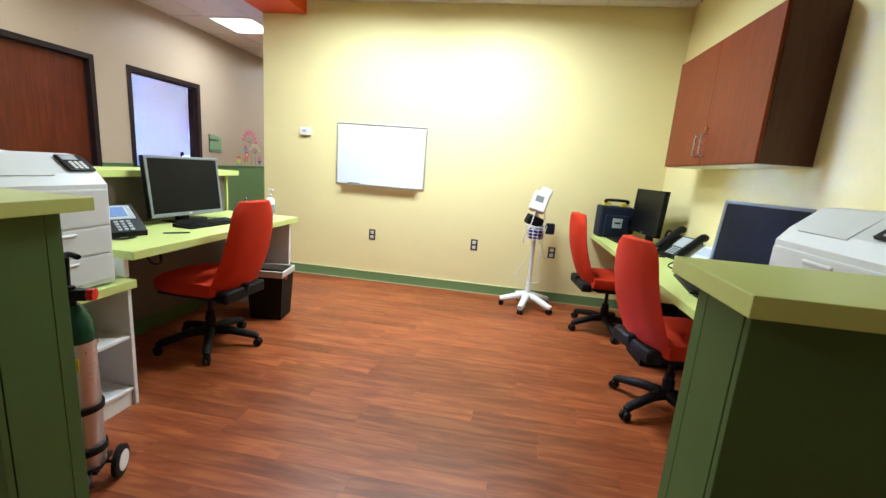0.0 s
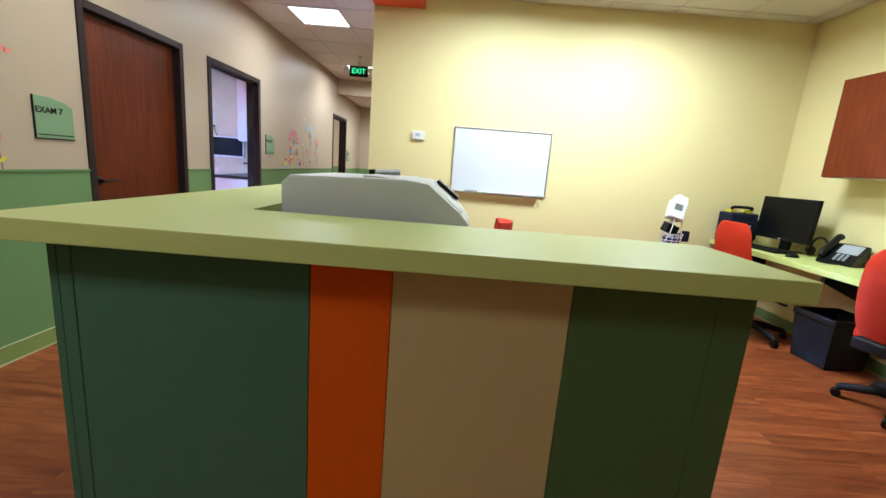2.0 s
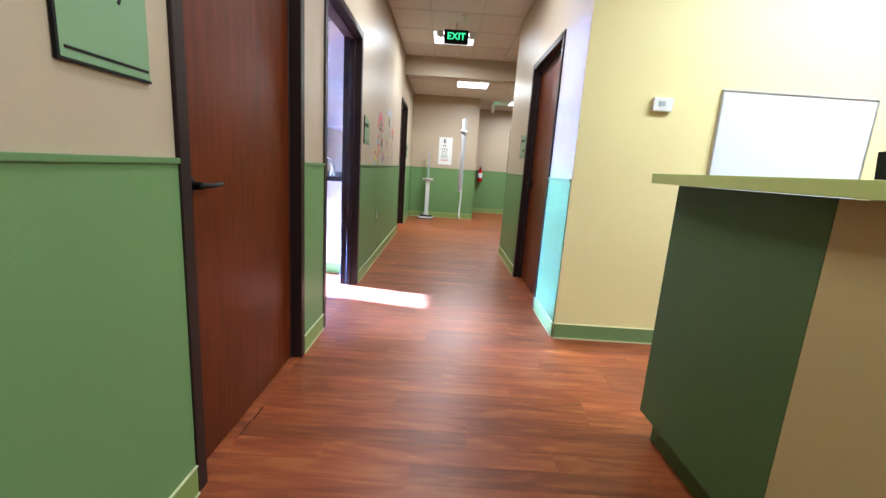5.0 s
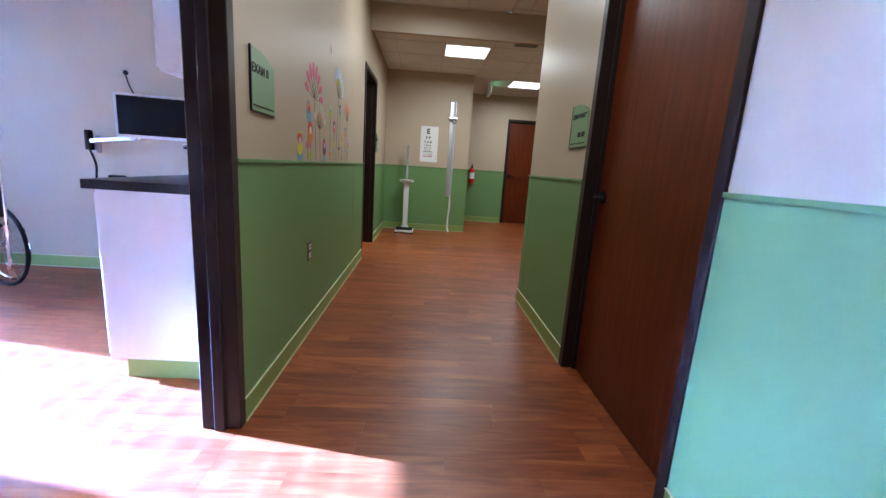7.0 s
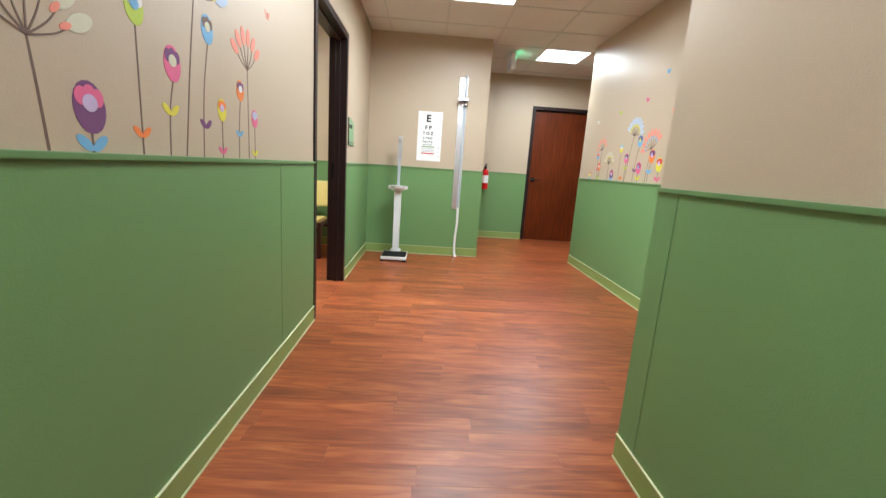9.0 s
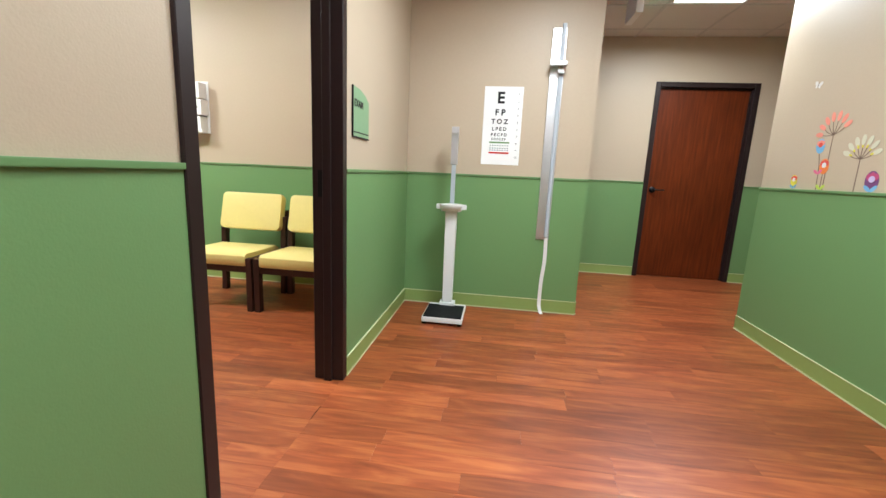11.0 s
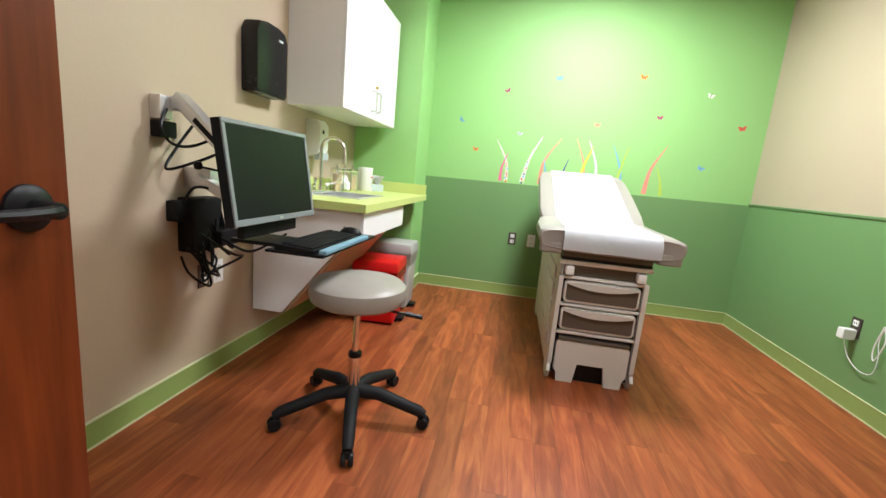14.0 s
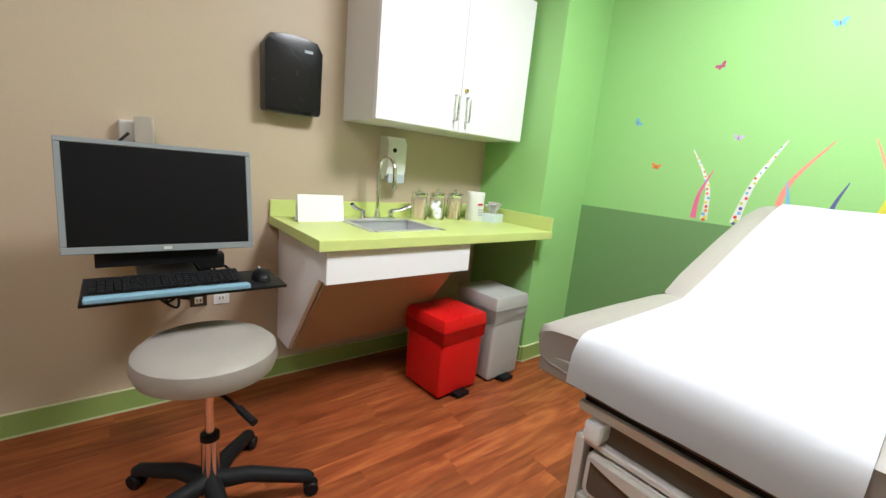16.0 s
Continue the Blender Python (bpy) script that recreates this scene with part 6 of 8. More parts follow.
lathe(bm, [(0, 0.10), (0.027, 0.10), (0.027, 0.29), (0, 0.29)], n=18)
part("gas_lift", bm, CHROME, so_, "chrome gas lift", True)
bm = bmesh.new()
lathe(bm, [(0, 0.285), (0.029, 0.285), (0.029, 0.305), (0.018, 0.31), (0, 0.31)], n=18)
part("collar", bm, BLACK, so_)
base_star(so_, 0.325, BLACK_SOFT, 0.125, 19)
# exam table: the foot end looks along +x, the backrest rises to the green wall
et = thing("exam_table", pose(-6.87, 9.775, 0), "taupe vinyl examination table with a white paper cover", "exam table")
Wd = 0.235


def rounded(a, b, c, d, r):
    """The outline of a rectangle with round corners."""
    out = []
    for cx, cz, t0 in ((b - r, d - r, 0), (a + r, d - r, 90), (a + r, c + r, 180), (b - r, c + r, 270)):
        out += [(cx + r * math.cos(radians(t0 + k * 22.5)), cz + r * math.sin(radians(t0 + k * 22.5))) for k in range(5)]
    return out


def xz(y0, outline, depth, bevel=0.0):
    bm = bmesh.new()
    prism(bm, outline, depth, Matrix.Translation((0, y0, 0)), bevel)
    return bm


for s in (-1, 1):
    y0 = s * Wd - (0.02 if s > 0 else 0.0)
    part("side_panel", xz(y0, [(0.0, 0.10), (0.03, 0.06), (0.0, 0.02), (-0.02, 0.0), (-0.10, 0.0), (-0.14, 0.05), (-1.10, 0.05), (-1.14, 0.0), (-1.26, 0.0), (-1.28, 0.06), (-1.30, 0.70), (-0.10, 0.72), (-0.06, 0.62), (0.0, 0.60)], 0.02, 0.004), GREIGE, et, "warm grey moulded side panel")
bm = bmesh.new()
box(bm, -1.28, -0.03, -Wd + 0.021, Wd - 0.021, 0.05, 0.70)
part("cabinet_body", bm, GREIGE, et)
bm = bmesh.new()
for s in (-1, 1):
    a, b = sorted((s * Wd, s * (Wd - 0.026)))
    box(bm, -0.028, 0.012, a, b, 0.10, 0.615, 0.006)
for z in (0.285, 0.445, 0.60):
    box(bm, -0.028, 0.010, -Wd + 0.027, Wd - 0.027, z, z + 0.016, 0.003, 1)
part("front_frame", bm, GREIGE, et, "warm grey moulded front frame")
# black plate behind the drawers, the shade of their gaps as colour
bm = bmesh.new()
box(bm, -0.0295, -0.018, -Wd + 0.027, Wd - 0.027, 0.04, 0.60)
part("drawer_recess", bm, BLACK, et, "black plate that paints the shade round the drawers")
for z0, z1 in ((0.462, 0.598), (0.303, 0.443)):
    bm = bmesh.new()
    prism(bm, rounded(-Wd + 0.037, Wd - 0.037, z0 + 0.007, z1 - 0.006, 0.022), 0.034, pose(-0.026, 0, 0, 0, 0, 90) @ pose(0, -0.034, 0), 0.005)
    dr = part("drawer", bm, GREIGE, et, "warm grey drawer front", True)
    bm = bmesh.new()
    prism(bm, rounded(-Wd + 0.049, Wd - 0.049, z0 + 0.019, z1 - 0.016, 0.014), 0.005, pose(0.0055, 0, 0, 0, 0, 90) @ pose(0, -0.005, 0), 0.001)
    part("drawer_inset", bm, BROWN_GREY, dr, "brown grey recessed field")
    bm = bmesh.new()
    tmp = bmesh.new()
    n = 12
    fr = []
    for i in range(n + 1):
        t = -1 + 2 * i / n
        y = t * (Wd - 0.05)
        sag = 0.028 * (1 - t * t)
        fr.append((tmp.verts.new((0.008, y, z1 - 0.012)), tmp.verts.new((0.026, y, z1 - 0.012)), tmp.verts.new((0.024, y, z1 - 0.022 - sag)), tmp.verts.new((0.008, y, z1 - 0.026 - sag))))
    for a, b in zip(fr, fr[1:]):
        for k in range(4):
            tmp.faces.new((a[k], a[(k + 1) % 4], b[(k + 1) % 4], b[k]))
    tmp.faces.new(fr[0]), tmp.faces.new(fr[-1][::-1])
    join(bm, tmp)
    part("drawer_handle", bm, GREIGE, dr, "curved full-width pull", True)
bm = bmesh.new()
prism(bm, [(-Wd + 0.06, 0.0), (-0.085, 0.0), (-0.07, 0.115), (0.07, 0.115), (0.085, 0.0), (Wd - 0.06, 0.0), (Wd - 0.055, 0.05), (Wd - 0.038, 0.075), (Wd - 0.038, 0.232), (Wd - 0.05, 0.246), (-Wd + 0.05, 0.246), (-Wd + 0.038, 0.232), (-Wd + 0.038, 0.075), (-Wd + 0.055, 0.05)], 0.03, pose(-0.022, 0, 0.0, 0, 0, 90) @ pose(0, -0.034, 0), 0.005)
part("step_panel", bm, GREIGE, et, "warm grey step panel with a cut-out")
bm = bmesh.new()
box(bm, -0.020, 0.016, -Wd + 0.046, Wd - 0.046, 0.247, 0.268, 0.006)
part("step_lip", bm, BROWN_GREY, et, "brown grey step lip")
# solid black box in the cut-out, painted shade instead of a real hollow
bm = bmesh.new()
box(bm, -0.10, -0.03, -0.09, 0.09, 0.0, 0.12)
part("step_recess", bm, BLACK, et, "black box that paints the shade under the step")
bm = bmesh.new()
box(bm, -0.05, -0.01, -Wd + 0.022, Wd - 0.022, 0.617, 0.678, 0.004)
part("pull_out_tray", bm, BROWN_GREY, et, "brown grey tray recess")
bm = bmesh.new()
box(bm, -0.06, 0.012, -Wd - 0.006, Wd + 0.006, 0.680, 0.703, 0.005)
part("leg_rest_rail", bm, WHITE_LAM, et, "pale front rail")
# black bar: paints the shaded gaps between the cushion and the front rail
bm = bmesh.new()
box(bm, -0.07, 0.0, -Wd + 0.002, Wd - 0.002, 0.703, 0.775, 0.004)
part("top_frame", bm, BLACK, et, "black bar for the shaded gaps under the cushion")
bm = bmesh.new()
box(bm, -0.06, 0.014, -Wd + 0.004, Wd - 0.004, 0.722, 0.748, 0.008)
part("leg_rest", bm, BROWN_GREY, et, "brown grey leg rest edge")
for s in (-1, 1):
    bm = bmesh.new()
    box(bm, -0.04, 0.034, s * 0.185 - 0.023, s * 0.185 + 0.023, 0.624, 0.676, 0.019, 4)
    part("stirrup_knob", bm, WHITE_P, et, "white stirrup knob", True)
    bm = bmesh.new()
    lathe(bm, [(0, 0), (0.03, 0), (0.034, 0.012), (0.03, 0.03), (0, 0.032)], at=(-0.95, s * (Wd + 0.03), 0.93), m=pose(0, 0, 0, 90 * s), n=18)
    part("side_knob", bm, WHITE_P, et, "white side knob", True)
for i in range(5):
    bm = bmesh.new()
    box(bm, -0.62, -0.12, -Wd - 0.012, -Wd - 0.001, 0.16 + 0.1 * i, 0.235 + 0.1 * i, 0.008)
    part("side_drawer", bm, GREIGE, et, "warm grey side drawer front")


def cushion(name, stations, half, th, mat, lab, parent, ends=0.03, lift=0.0):
    """A padded slab along x through (x, z) stations; half: its half widths."""
    tmp = bmesh.new()
    rings = []
    for (x, z), hw in zip(stations, half):
        prof = []
        for k in range(16):
            a = 2 * math.pi * k / 16
            cx, cz = math.cos(a), math.sin(a)
            prof.append(tmp.verts.new((x, hw * math.copysign(abs(cx) ** 0.28, cx), z + th / 2 * math.copysign(abs(cz) ** 0.5, cz) + lift)))
        rings.append(prof)
    for a, b in zip(rings, rings[1:]):
        for k in range(16):
            tmp.faces.new((a[k], a[(k + 1) % 16], b[(k + 1) % 16], b[k]))
    tmp.faces.new(rings[0][::-1]), tmp.faces.new(rings[-1])
    return part(name, tmp, mat, parent, lab, True)


cushion("seat_cushion", [(0.035, 0.80), (0.045, 0.815), (0.03, 0.825), (-0.10, 0.83), (-0.34, 0.832), (-0.54, 0.842), (-0.58, 0.84)], [0.28, 0.36, 0.375, 0.375, 0.372, 0.35, 0.33], 0.10, TAUPE, "taupe vinyl seat cushion", et)
cushion("back_cushion", [(-0.53, 0.84), (-0.58, 0.856), (-0.70, 0.902), (-1.00, 1.022), (-1.27, 1.118), (-1.375, 1.153), (-1.395, 1.15)], [0.30, 0.335, 0.345, 0.345, 0.345, 0.33, 0.28], 0.10, TAUPE, "taupe vinyl backrest cushion", et)
for s in (-1, 1):
    bm = bmesh.new()
    a, b = sorted((s * 0.24, s * 0.36))
    box(bm, -0.03, 0.04, a, b, 0.735, 0.80, 0.02, 3)
    part("cushion_corner", bm, TAUPE, et, "padded lower corner", True)
tmp = bmesh.new()
line = [(0.079, 0.766), (0.077, 0.80), (0.072, 0.835), (0.058, 0.86), (0.042, 0.876), (0.02, 0.8835), (-0.10, 0.8855), (-0.34, 0.888), (-0.51, 0.893), (-0.58, 0.915), (-0.70, 0.960), (-1.00, 1.080), (-1.27, 1.176), (-1.39, 1.212), (-1.425, 1.195), (-1.432, 1.12)]
rows = []
for x, z in line:
    rows.append([tmp.verts.new((x, -0.245 + 0.49 * j / 6, z + 0.0015 * math.sin(j * 2.1 + x * 9))) for j in range(7)])
for a, b in zip(rows, rows[1:]):
    for j in range(6):
        tmp.faces.new((a[j], a[j + 1], b[j + 1], b[j]))
bmesh.ops.solidify(tmp, geom=list(tmp.faces), thickness=0.002)
part("paper_cover", tmp, PAPER, et, "white crepe paper sheet", True)


def guest_chair(m, label):
    """A low armless chair with dark legs; it faces -y, its frame is 0.6 wide."""
    c = thing("guest_chair", m, label, "chair", "yellow guest chairs")
    for sx in (-1, 1):
        for y, h in ((-0.26, 0.405), (0.22, 0.66)):
            bm = bmesh.new()
            obox(bm, pose(sx * 0.272, y, 0, -3 if y > 0 else 0), -0.022, 0.022, -0.025, 0.025, 0, h, 0.005)
            part("leg", bm, DARK_WOOD, c, "dark stained wooden leg")
    for nm, ya, yb in (("front_rail", -0.275, -0.245), ("back_rail", 0.21, 0.235)):
        bm = bmesh.new()
        box(bm, -0.25, 0.25, ya, yb, 0.295, 0.345, 0.004)
        part(nm, bm, DARK_WOOD, c)
    for sx in (-1, 1):
        bm = bmesh.new()
        box(bm, sx * 0.272 - 0.018, sx * 0.272 + 0.018, -0.24, 0.20, 0.36, 0.40, 0.004)
        part("side_rail", bm, DARK_WOOD, c, "dark stained side rail")
    bm = bmesh.new()
    prism(bm, [(-0.29, 0.36), (-0.285, 0.42), (-0.26, 0.438), (0.15, 0.43), (0.19, 0.41), (0.19, 0.345), (-0.28, 0.345)], 0.50, Matrix(((0, 1, 0, -0.25), (1, 0, 0, 0), (0, 0, 1, 0), (0, 0, 0, 1))), 0.024)
    part("seat", bm, YELLOW_VINYL, c, "pale yellow vinyl seat", True)
    bm = bmesh.new()
    outline = [(sx * 0.228 + 0.040 * math.cos(a), sz * 0.115 + 0.040 * math.sin(a)) for sx, sz, a0 in ((1, 1, 0), (-1, 1, 90), (-1, -1, 180), (1, -1, 270)) for a in (radians(a0 + 22.5 * k) for k in range(5))]
    prism(bm, outline, 0.08, pose(0, 0.245, 0.69, -14) @ pose(0, -0.045, 0), 0.024)
    part("backrest", bm, YELLOW_VINYL, c, "pale yellow vinyl backrest", True)
    for sx in (-1, 1):
        bm = bmesh.new()
        obox(bm, pose(sx * 0.272, 0.245, 0.6, -14), -0.018, 0.018, 0.02, 0.06, -0.2, 0.12, 0.004)
        part("back_post", bm, DARK_WOOD, c, "dark wooden back post")
    return c


gc = guest_chair(pose(-5.37, 10.70, 0), "pale yellow vinyl chair with dark wooden legs")
copy_thing(gc, pose(-4.765, 10.70, 0))

# computer on its wall arm
wm = thing("wall_workstation", pose(-6.12, RS, 0), "grey and black wall arm that carries a keyboard tray", "monitor arm")
bm = bmesh.new()
box(bm, 0.05, 0.11, 0.0, 0.05, 1.21, 1.30, 0.006)
box(bm, 0.0, 0.06, 0.04, 0.10, 1.245, 1.305, 0.024, 3)
part("wall_mount", bm, ALU, wm, "bare aluminium wall mount")
bm = bmesh.new()
box(bm, 0.03, 0.11, 0.0, 0.05, 1.14, 1.205, 0.010)
part("cable_clamp", bm, BLACK, wm, "black cable clamp")
bm = bmesh.new()
obox(bm, look((0.03, 0.08, 1.285), (0.04, 0.34, 1.06)) @ pose(0, 0, 0), -0.032, 0.032, -0.025, 0.025, -0.36, 0.03, 0.014, 3)
part("upper_arm", bm, ALU, wm, "grey aluminium upper arm", True)
bm = bmesh.new()
obox(bm, look((0.03, 0.08, 1.285), (0.04, 0.34, 1.06)), -0.0335, 0.0335, -0.010, 0.012, -0.30, -0.10, 0.004)
part("arm_inlay", bm, BLACK, wm, "black arm inlay")
bm = bmesh.new()
obox(bm, look((-0.06, 0.09, 0.98), (-0.06, 0.40, 0.83)) @ pose(0, 0, 0), -0.028, 0.028, -0.022, 0.022, -0.36, 0.03, 0.012, 3)
box(bm, -0.12, -0.05, 0.0, 0.13, 0.94, 1.03, 0.008)
part("lower_arm", bm, ALU, wm, "grey aluminium lower arm", True)
bm = bmesh.new()
obox(bm, look((-0.06, 0.09, 0.98), (-0.06, 0.40, 0.83)), -0.0295, 0.0295, -0.009, 0.011, -0.32, -0.12, 0.004)
part("arm_inlay", bm, BLACK, wm, "black arm inlay")
for nm, sp, lb in (("computer_box", (-0.19, -0.01, 0.0, 0.08, 0.66, 0.90), "black small computer"), ("power_brick", (-0.03, 0.05, 0.0, 0.06, 0.80, 0.89), "black power brick"), ("power_brick", (-0.25, -0.12, 0.06, 0.13, 0.68, 0.75), "black power brick")):
    bm = bmesh.new()
    box(bm, *sp, 0.014)
    part(nm, bm, BLACK_SOFT, wm, lb)
bm = bmesh.new()
box(bm, -0.32, 0.23, 0.57, 0.79, 0.772, 0.782, 0.004)
box(bm, -0.09, 0.09, 0.33, 0.60, 0.76, 0.775, 0.004)
box(bm, -0.16, 0.20, 0.44, 0.47, 0.80, 0.88, 0.004)
part("keyboard_tray", bm, BLACK, wm, "black keyboard tray")
bm = bmesh.new()
box(bm, -0.20, 0.22, 0.768, 0.800, 0.7825, 0.800, 0.008, 3)
part("wrist_rest", bm, WRIST_BLUE, wm, "pale blue gel wrist rest", True)
for pts in ([(-0.05, 0.05, 1.2), (0.03, 0.04, 1.10), (0.10, 0.06, 1.02), (0.05, 0.16, 1.06), (-0.02, 0.2, 1.1)], [(-0.08, 0.03, 0.66), (-0.12, 0.06, 0.60), (-0.18, 0.06, 0.55), (-0.19, 0.02, 0.53)], [(0.02, 0.05, 0.86), (0.0, 0.10, 0.95), (-0.08, 0.16, 0.92), (-0.16, 0.12, 0.80)], [(-0.05, 0.09, 0.70), (-0.02, 0.14, 0.60), (-0.10, 0.13, 0.55), (-0.17, 0.05, 0.56)], [(-0.12, 0.13, 0.72), (-0.18, 0.22, 0.66), (-0.24, 0.30, 0.70), (-0.20, 0.40, 0.76)], [(-0.02, 0.1, 0.75), (-0.10, 0.2, 0.66), (-0.22, 0.16, 0.62), (-0.20, 0.03, 0.54)], [(0.08, 0.05, 1.25), (0.13, 0.07, 1.18), (0.09, 0.08, 1.12), (0.0, 0.1, 1.12), (-0.05, 0.2, 1.18)]):
    bm = bmesh.new()
    tube(bm, smooth_path(pts, 8), 0.006, 6)
    part("cable", bm, BLACK, wm, "loose black cable", True)
r = random.Random(11)
for k in range(7):
    a, z = -0.22 + 0.035 * k, 0.86 - 0.03 * k
    bm = bmesh.new()
    tube(bm, smooth_path([(a, 0.05 + r.uniform(0, 0.05), z), (a + r.uniform(-0.08, 0.05), 0.10, z - 0.09), (a + r.uniform(-0.05, 0.09), 0.12, z - 0.17), (a + r.uniform(0.0, 0.08), 0.09, z - 0.10), (a + 0.06, 0.07, z - 0.02)], 8), 0.0055, 6)
    part("cable", bm, BLACK, wm, "loose black cable", True)
monitor(pose(-6.122, 8.285, 1.035, -9, 0, 180), 0.562, 0.37, "flat monitor with a grey bezel on a wall arm", SILVER, 0.0)
keyboard(pose(-6.105, 8.51, 0.7825, 0, 0, 180), "black keyboard on the wall-arm tray", 0.42)
mouse(pose(-6.38, 8.52, 0.7825, 0, 0, 180))
mic = thing("gooseneck_microphone", pose(-5.93, 8.16, 1.05), "small black gooseneck microphone beside the monitor", "microphone")
bm = bmesh.new()
tube(bm, smooth_path([(-0.06, 0.08, -0.02), (-0.02, 0.03, -0.015), (0.03, -0.02, -0.004)]), 0.004, 6)
lathe(bm, [(0, -0.016), (0.012, -0.012), (0.015, 0), (0.012, 0.012), (0, 0.016)], at=(0.035, -0.024, 0), n=14)
part("stalk_and_head", bm, BLACK, mic, smooth=True)

# north wall things
for i in range(3):
    gb = thing("glove_box", plate_frame("-y", -6.085 + 0.012 * (i % 2), RN, 1.345 + 0.142 * i), "white glove box with a blue oval in a wire rack", "glove box", "stacked glove boxes")
    bm = bmesh.new()
    box(bm, -0.125, 0.125, -0.10, -0.004, 0.003, 0.135, 0.002, 1)
    part("carton", bm, PAPER_W, gb)
    bm = bmesh.new()
    lathe(bm, [(0, 0), (1, 0), (1, 0.002), (0, 0.002)], at=(-0.02, -0.1005, 0.07), n=28, m=pose(0, 0, 0, 90) @ Matrix.Diagonal((0.062, 0.036, 1, 1)))
    part("oval_print", bm, material("blue print", colour=(0.03, 0.11, 0.60), rough=0.6) if i == 0 else bpy.data.materials["blue print"], gb, "blue oval print")
    bm = bmesh.new()
    box(bm, 0.055, 0.095, -0.1015, -0.0995, 0.06, 0.072)
    part("print_bar", bm, BLACK, gb)
gr = thing("glove_rack", plate_frame("-y", -6.08, RN, 1.335), "clear wall rack under the glove boxes", "glove rack")
bm = bmesh.new()
box(bm, -0.14, 0.14, -0.112, 0, 0, 0.008, 0.002, 1)
box(bm, -0.14, 0.14, -0.003, 0, 0, 0.45, 0.001, 1)
box(bm, -0.14, 0.14, -0.112, -0.108, 0, 0.03, 0.001, 1)
part("rack", bm, WHITE_P, gr)
sh = thing("sharps_container", plate_frame("-y", -6.53, RN, 1.345), "white wall sharps container with a red window", "sharps container")
bm = bmesh.new()
box(bm, -0.155, 0.155, -0.15, 0, 0, 0.285, 0.010)
part("cabinet", bm, WHITE_P, sh, smooth=True)
bm = bmesh.new()
prism(bm, [(0, 0.285), (-0.09, 0.285), (-0.075, 0.32), (0, 0.325)], 0.24, Matrix(((0, 1, 0, -0.12), (1, 0, 0, 0), (0, 0, 1, 0), (0, 0, 0, 1))), 0.006)
part("drop_lid", bm, WHITE_P, sh)
bm = bmesh.new()
box(bm, -0.08, -0.01, -0.153, -0.149, 0.16, 0.255, 0.002, 1)
part("window", bm, material("smoky red window", colour=(0.30, 0.05, 0.035), rough=0.2), sh, "translucent red window")
bm = bmesh.new()
for r_ in range(4):
    for c_ in range(4):
        box(bm, 0.1552, 0.1572, -0.11 + c_ * 0.018, -0.098 + c_ * 0.018, 0.20 + r_ * 0.016, 0.210 + r_ * 0.016)
part("warning_print", bm, RED_P, sh, "red printed warning")
bm = bmesh.new()
lathe(bm, [(0, 0), (0.008, 0), (0.008, 0.006), (0, 0.006)], at=(0.09, -0.15, 0.15), m=pose(0, 0, 0, 90), n=12)
part("lock", bm, STEEL, sh)
ot = thing("diagnostic_set", plate_frame("-y", -6.92, RN, 1.35), "wall diagnostic set with two handles and coiled cords", "diagnostic set")
bm = bmesh.new()
box(bm, -0.13, 0.16, -0.045, 0, 0.29, 0.40, 0.014)
part("transformer", bm, WHITE_P, ot, "pale wall transformer", True)
for x in (-0.05, 0.02):
    bm = bmesh.new()
    tube(bm, [(x, -0.085, 0.20), (x, -0.085, 0.40)], 0.016, 12)
    lathe(bm, [(0, 0.40), (0.02, 0.40), (0.026, 0.43), (0.02, 0.46), (0, 0.465)], at=(x, -0.085, 0), n=14)
    part("instrument_handle", bm, BLACK, ot, "black instrument handle", True)
    bm = bmesh.new()
    tube(bm, smooth_path([(x, -0.085, 0.21), (x - 0.02, -0.08, 0.0), (x - 0.005, -0.07, -0.10), (x + 0.05, -0.06, -0.09), (x + 0.06, -0.05, 0.10), (x + 0.05, -0.03, 0.30)], 8), 0.007, 7)
    part("coiled_cord", bm, BLACK_SOFT, ot, "black coiled cord", True)
bm = bmesh.new()
box(bm, -0.20, -0.13, -0.05, 0, 0.05, 0.27, 0.008)
part("specula_dispenser", bm, BLACK, ot, "black specula dispenser")
cb = thing("power_cable", plate_frame("-y", -6.935, RN - 0.008, 0), "pale power cable hanging down to the outlet", "cable")
bm = bmesh.new()
tube(bm, smooth_path([(0.02, -0.01, 1.34), (0.0, -0.008, 1.0), (-0.03, -0.008, 0.62), (-0.06, -0.012, 0.46), (-0.03, -0.02, 0.36), (-0.04, -0.02, 0.27), (-0.12, -0.02, 0.25), (-0.20, -0.03, 0.30), (-0.235, -0.045, 0.40), (-0.235, -0.05, 0.44)], 8), 0.0024, 6)
tube(bm, smooth_path([(-0.05, -0.012, 0.53), (-0.02, -0.016, 0.45), (-0.05, -0.02, 0.34), (-0.07, -0.02, 0.40), (-0.05, -0.014, 0.53)], 8), 0.0034, 6)
part("lead", bm, WHITE_P, cb, smooth=True)
bm = bmesh.new()
box(bm, -0.26, -0.21, -0.07, -0.005, 0.39, 0.45, 0.008)
part("plug", bm, WHITE_P, cb, "white plug block")
sb = thing("fire_strobe", plate_frame("-y", -6.32, RN, 2.58), "red fire alarm strobe high on the wall", "alarm strobe")
bm = bmesh.new()
box(bm, -0.05, 0.05, -0.045, 0, -0.055, 0.075, 0.006)
part("housing", bm, RED_P, sb)
bm = bmesh.new()
box(bm, -0.025, 0.025, -0.06, -0.045, -0.01, 0.05, 0.006)
part("lens", bm, WHITE_P, sb)

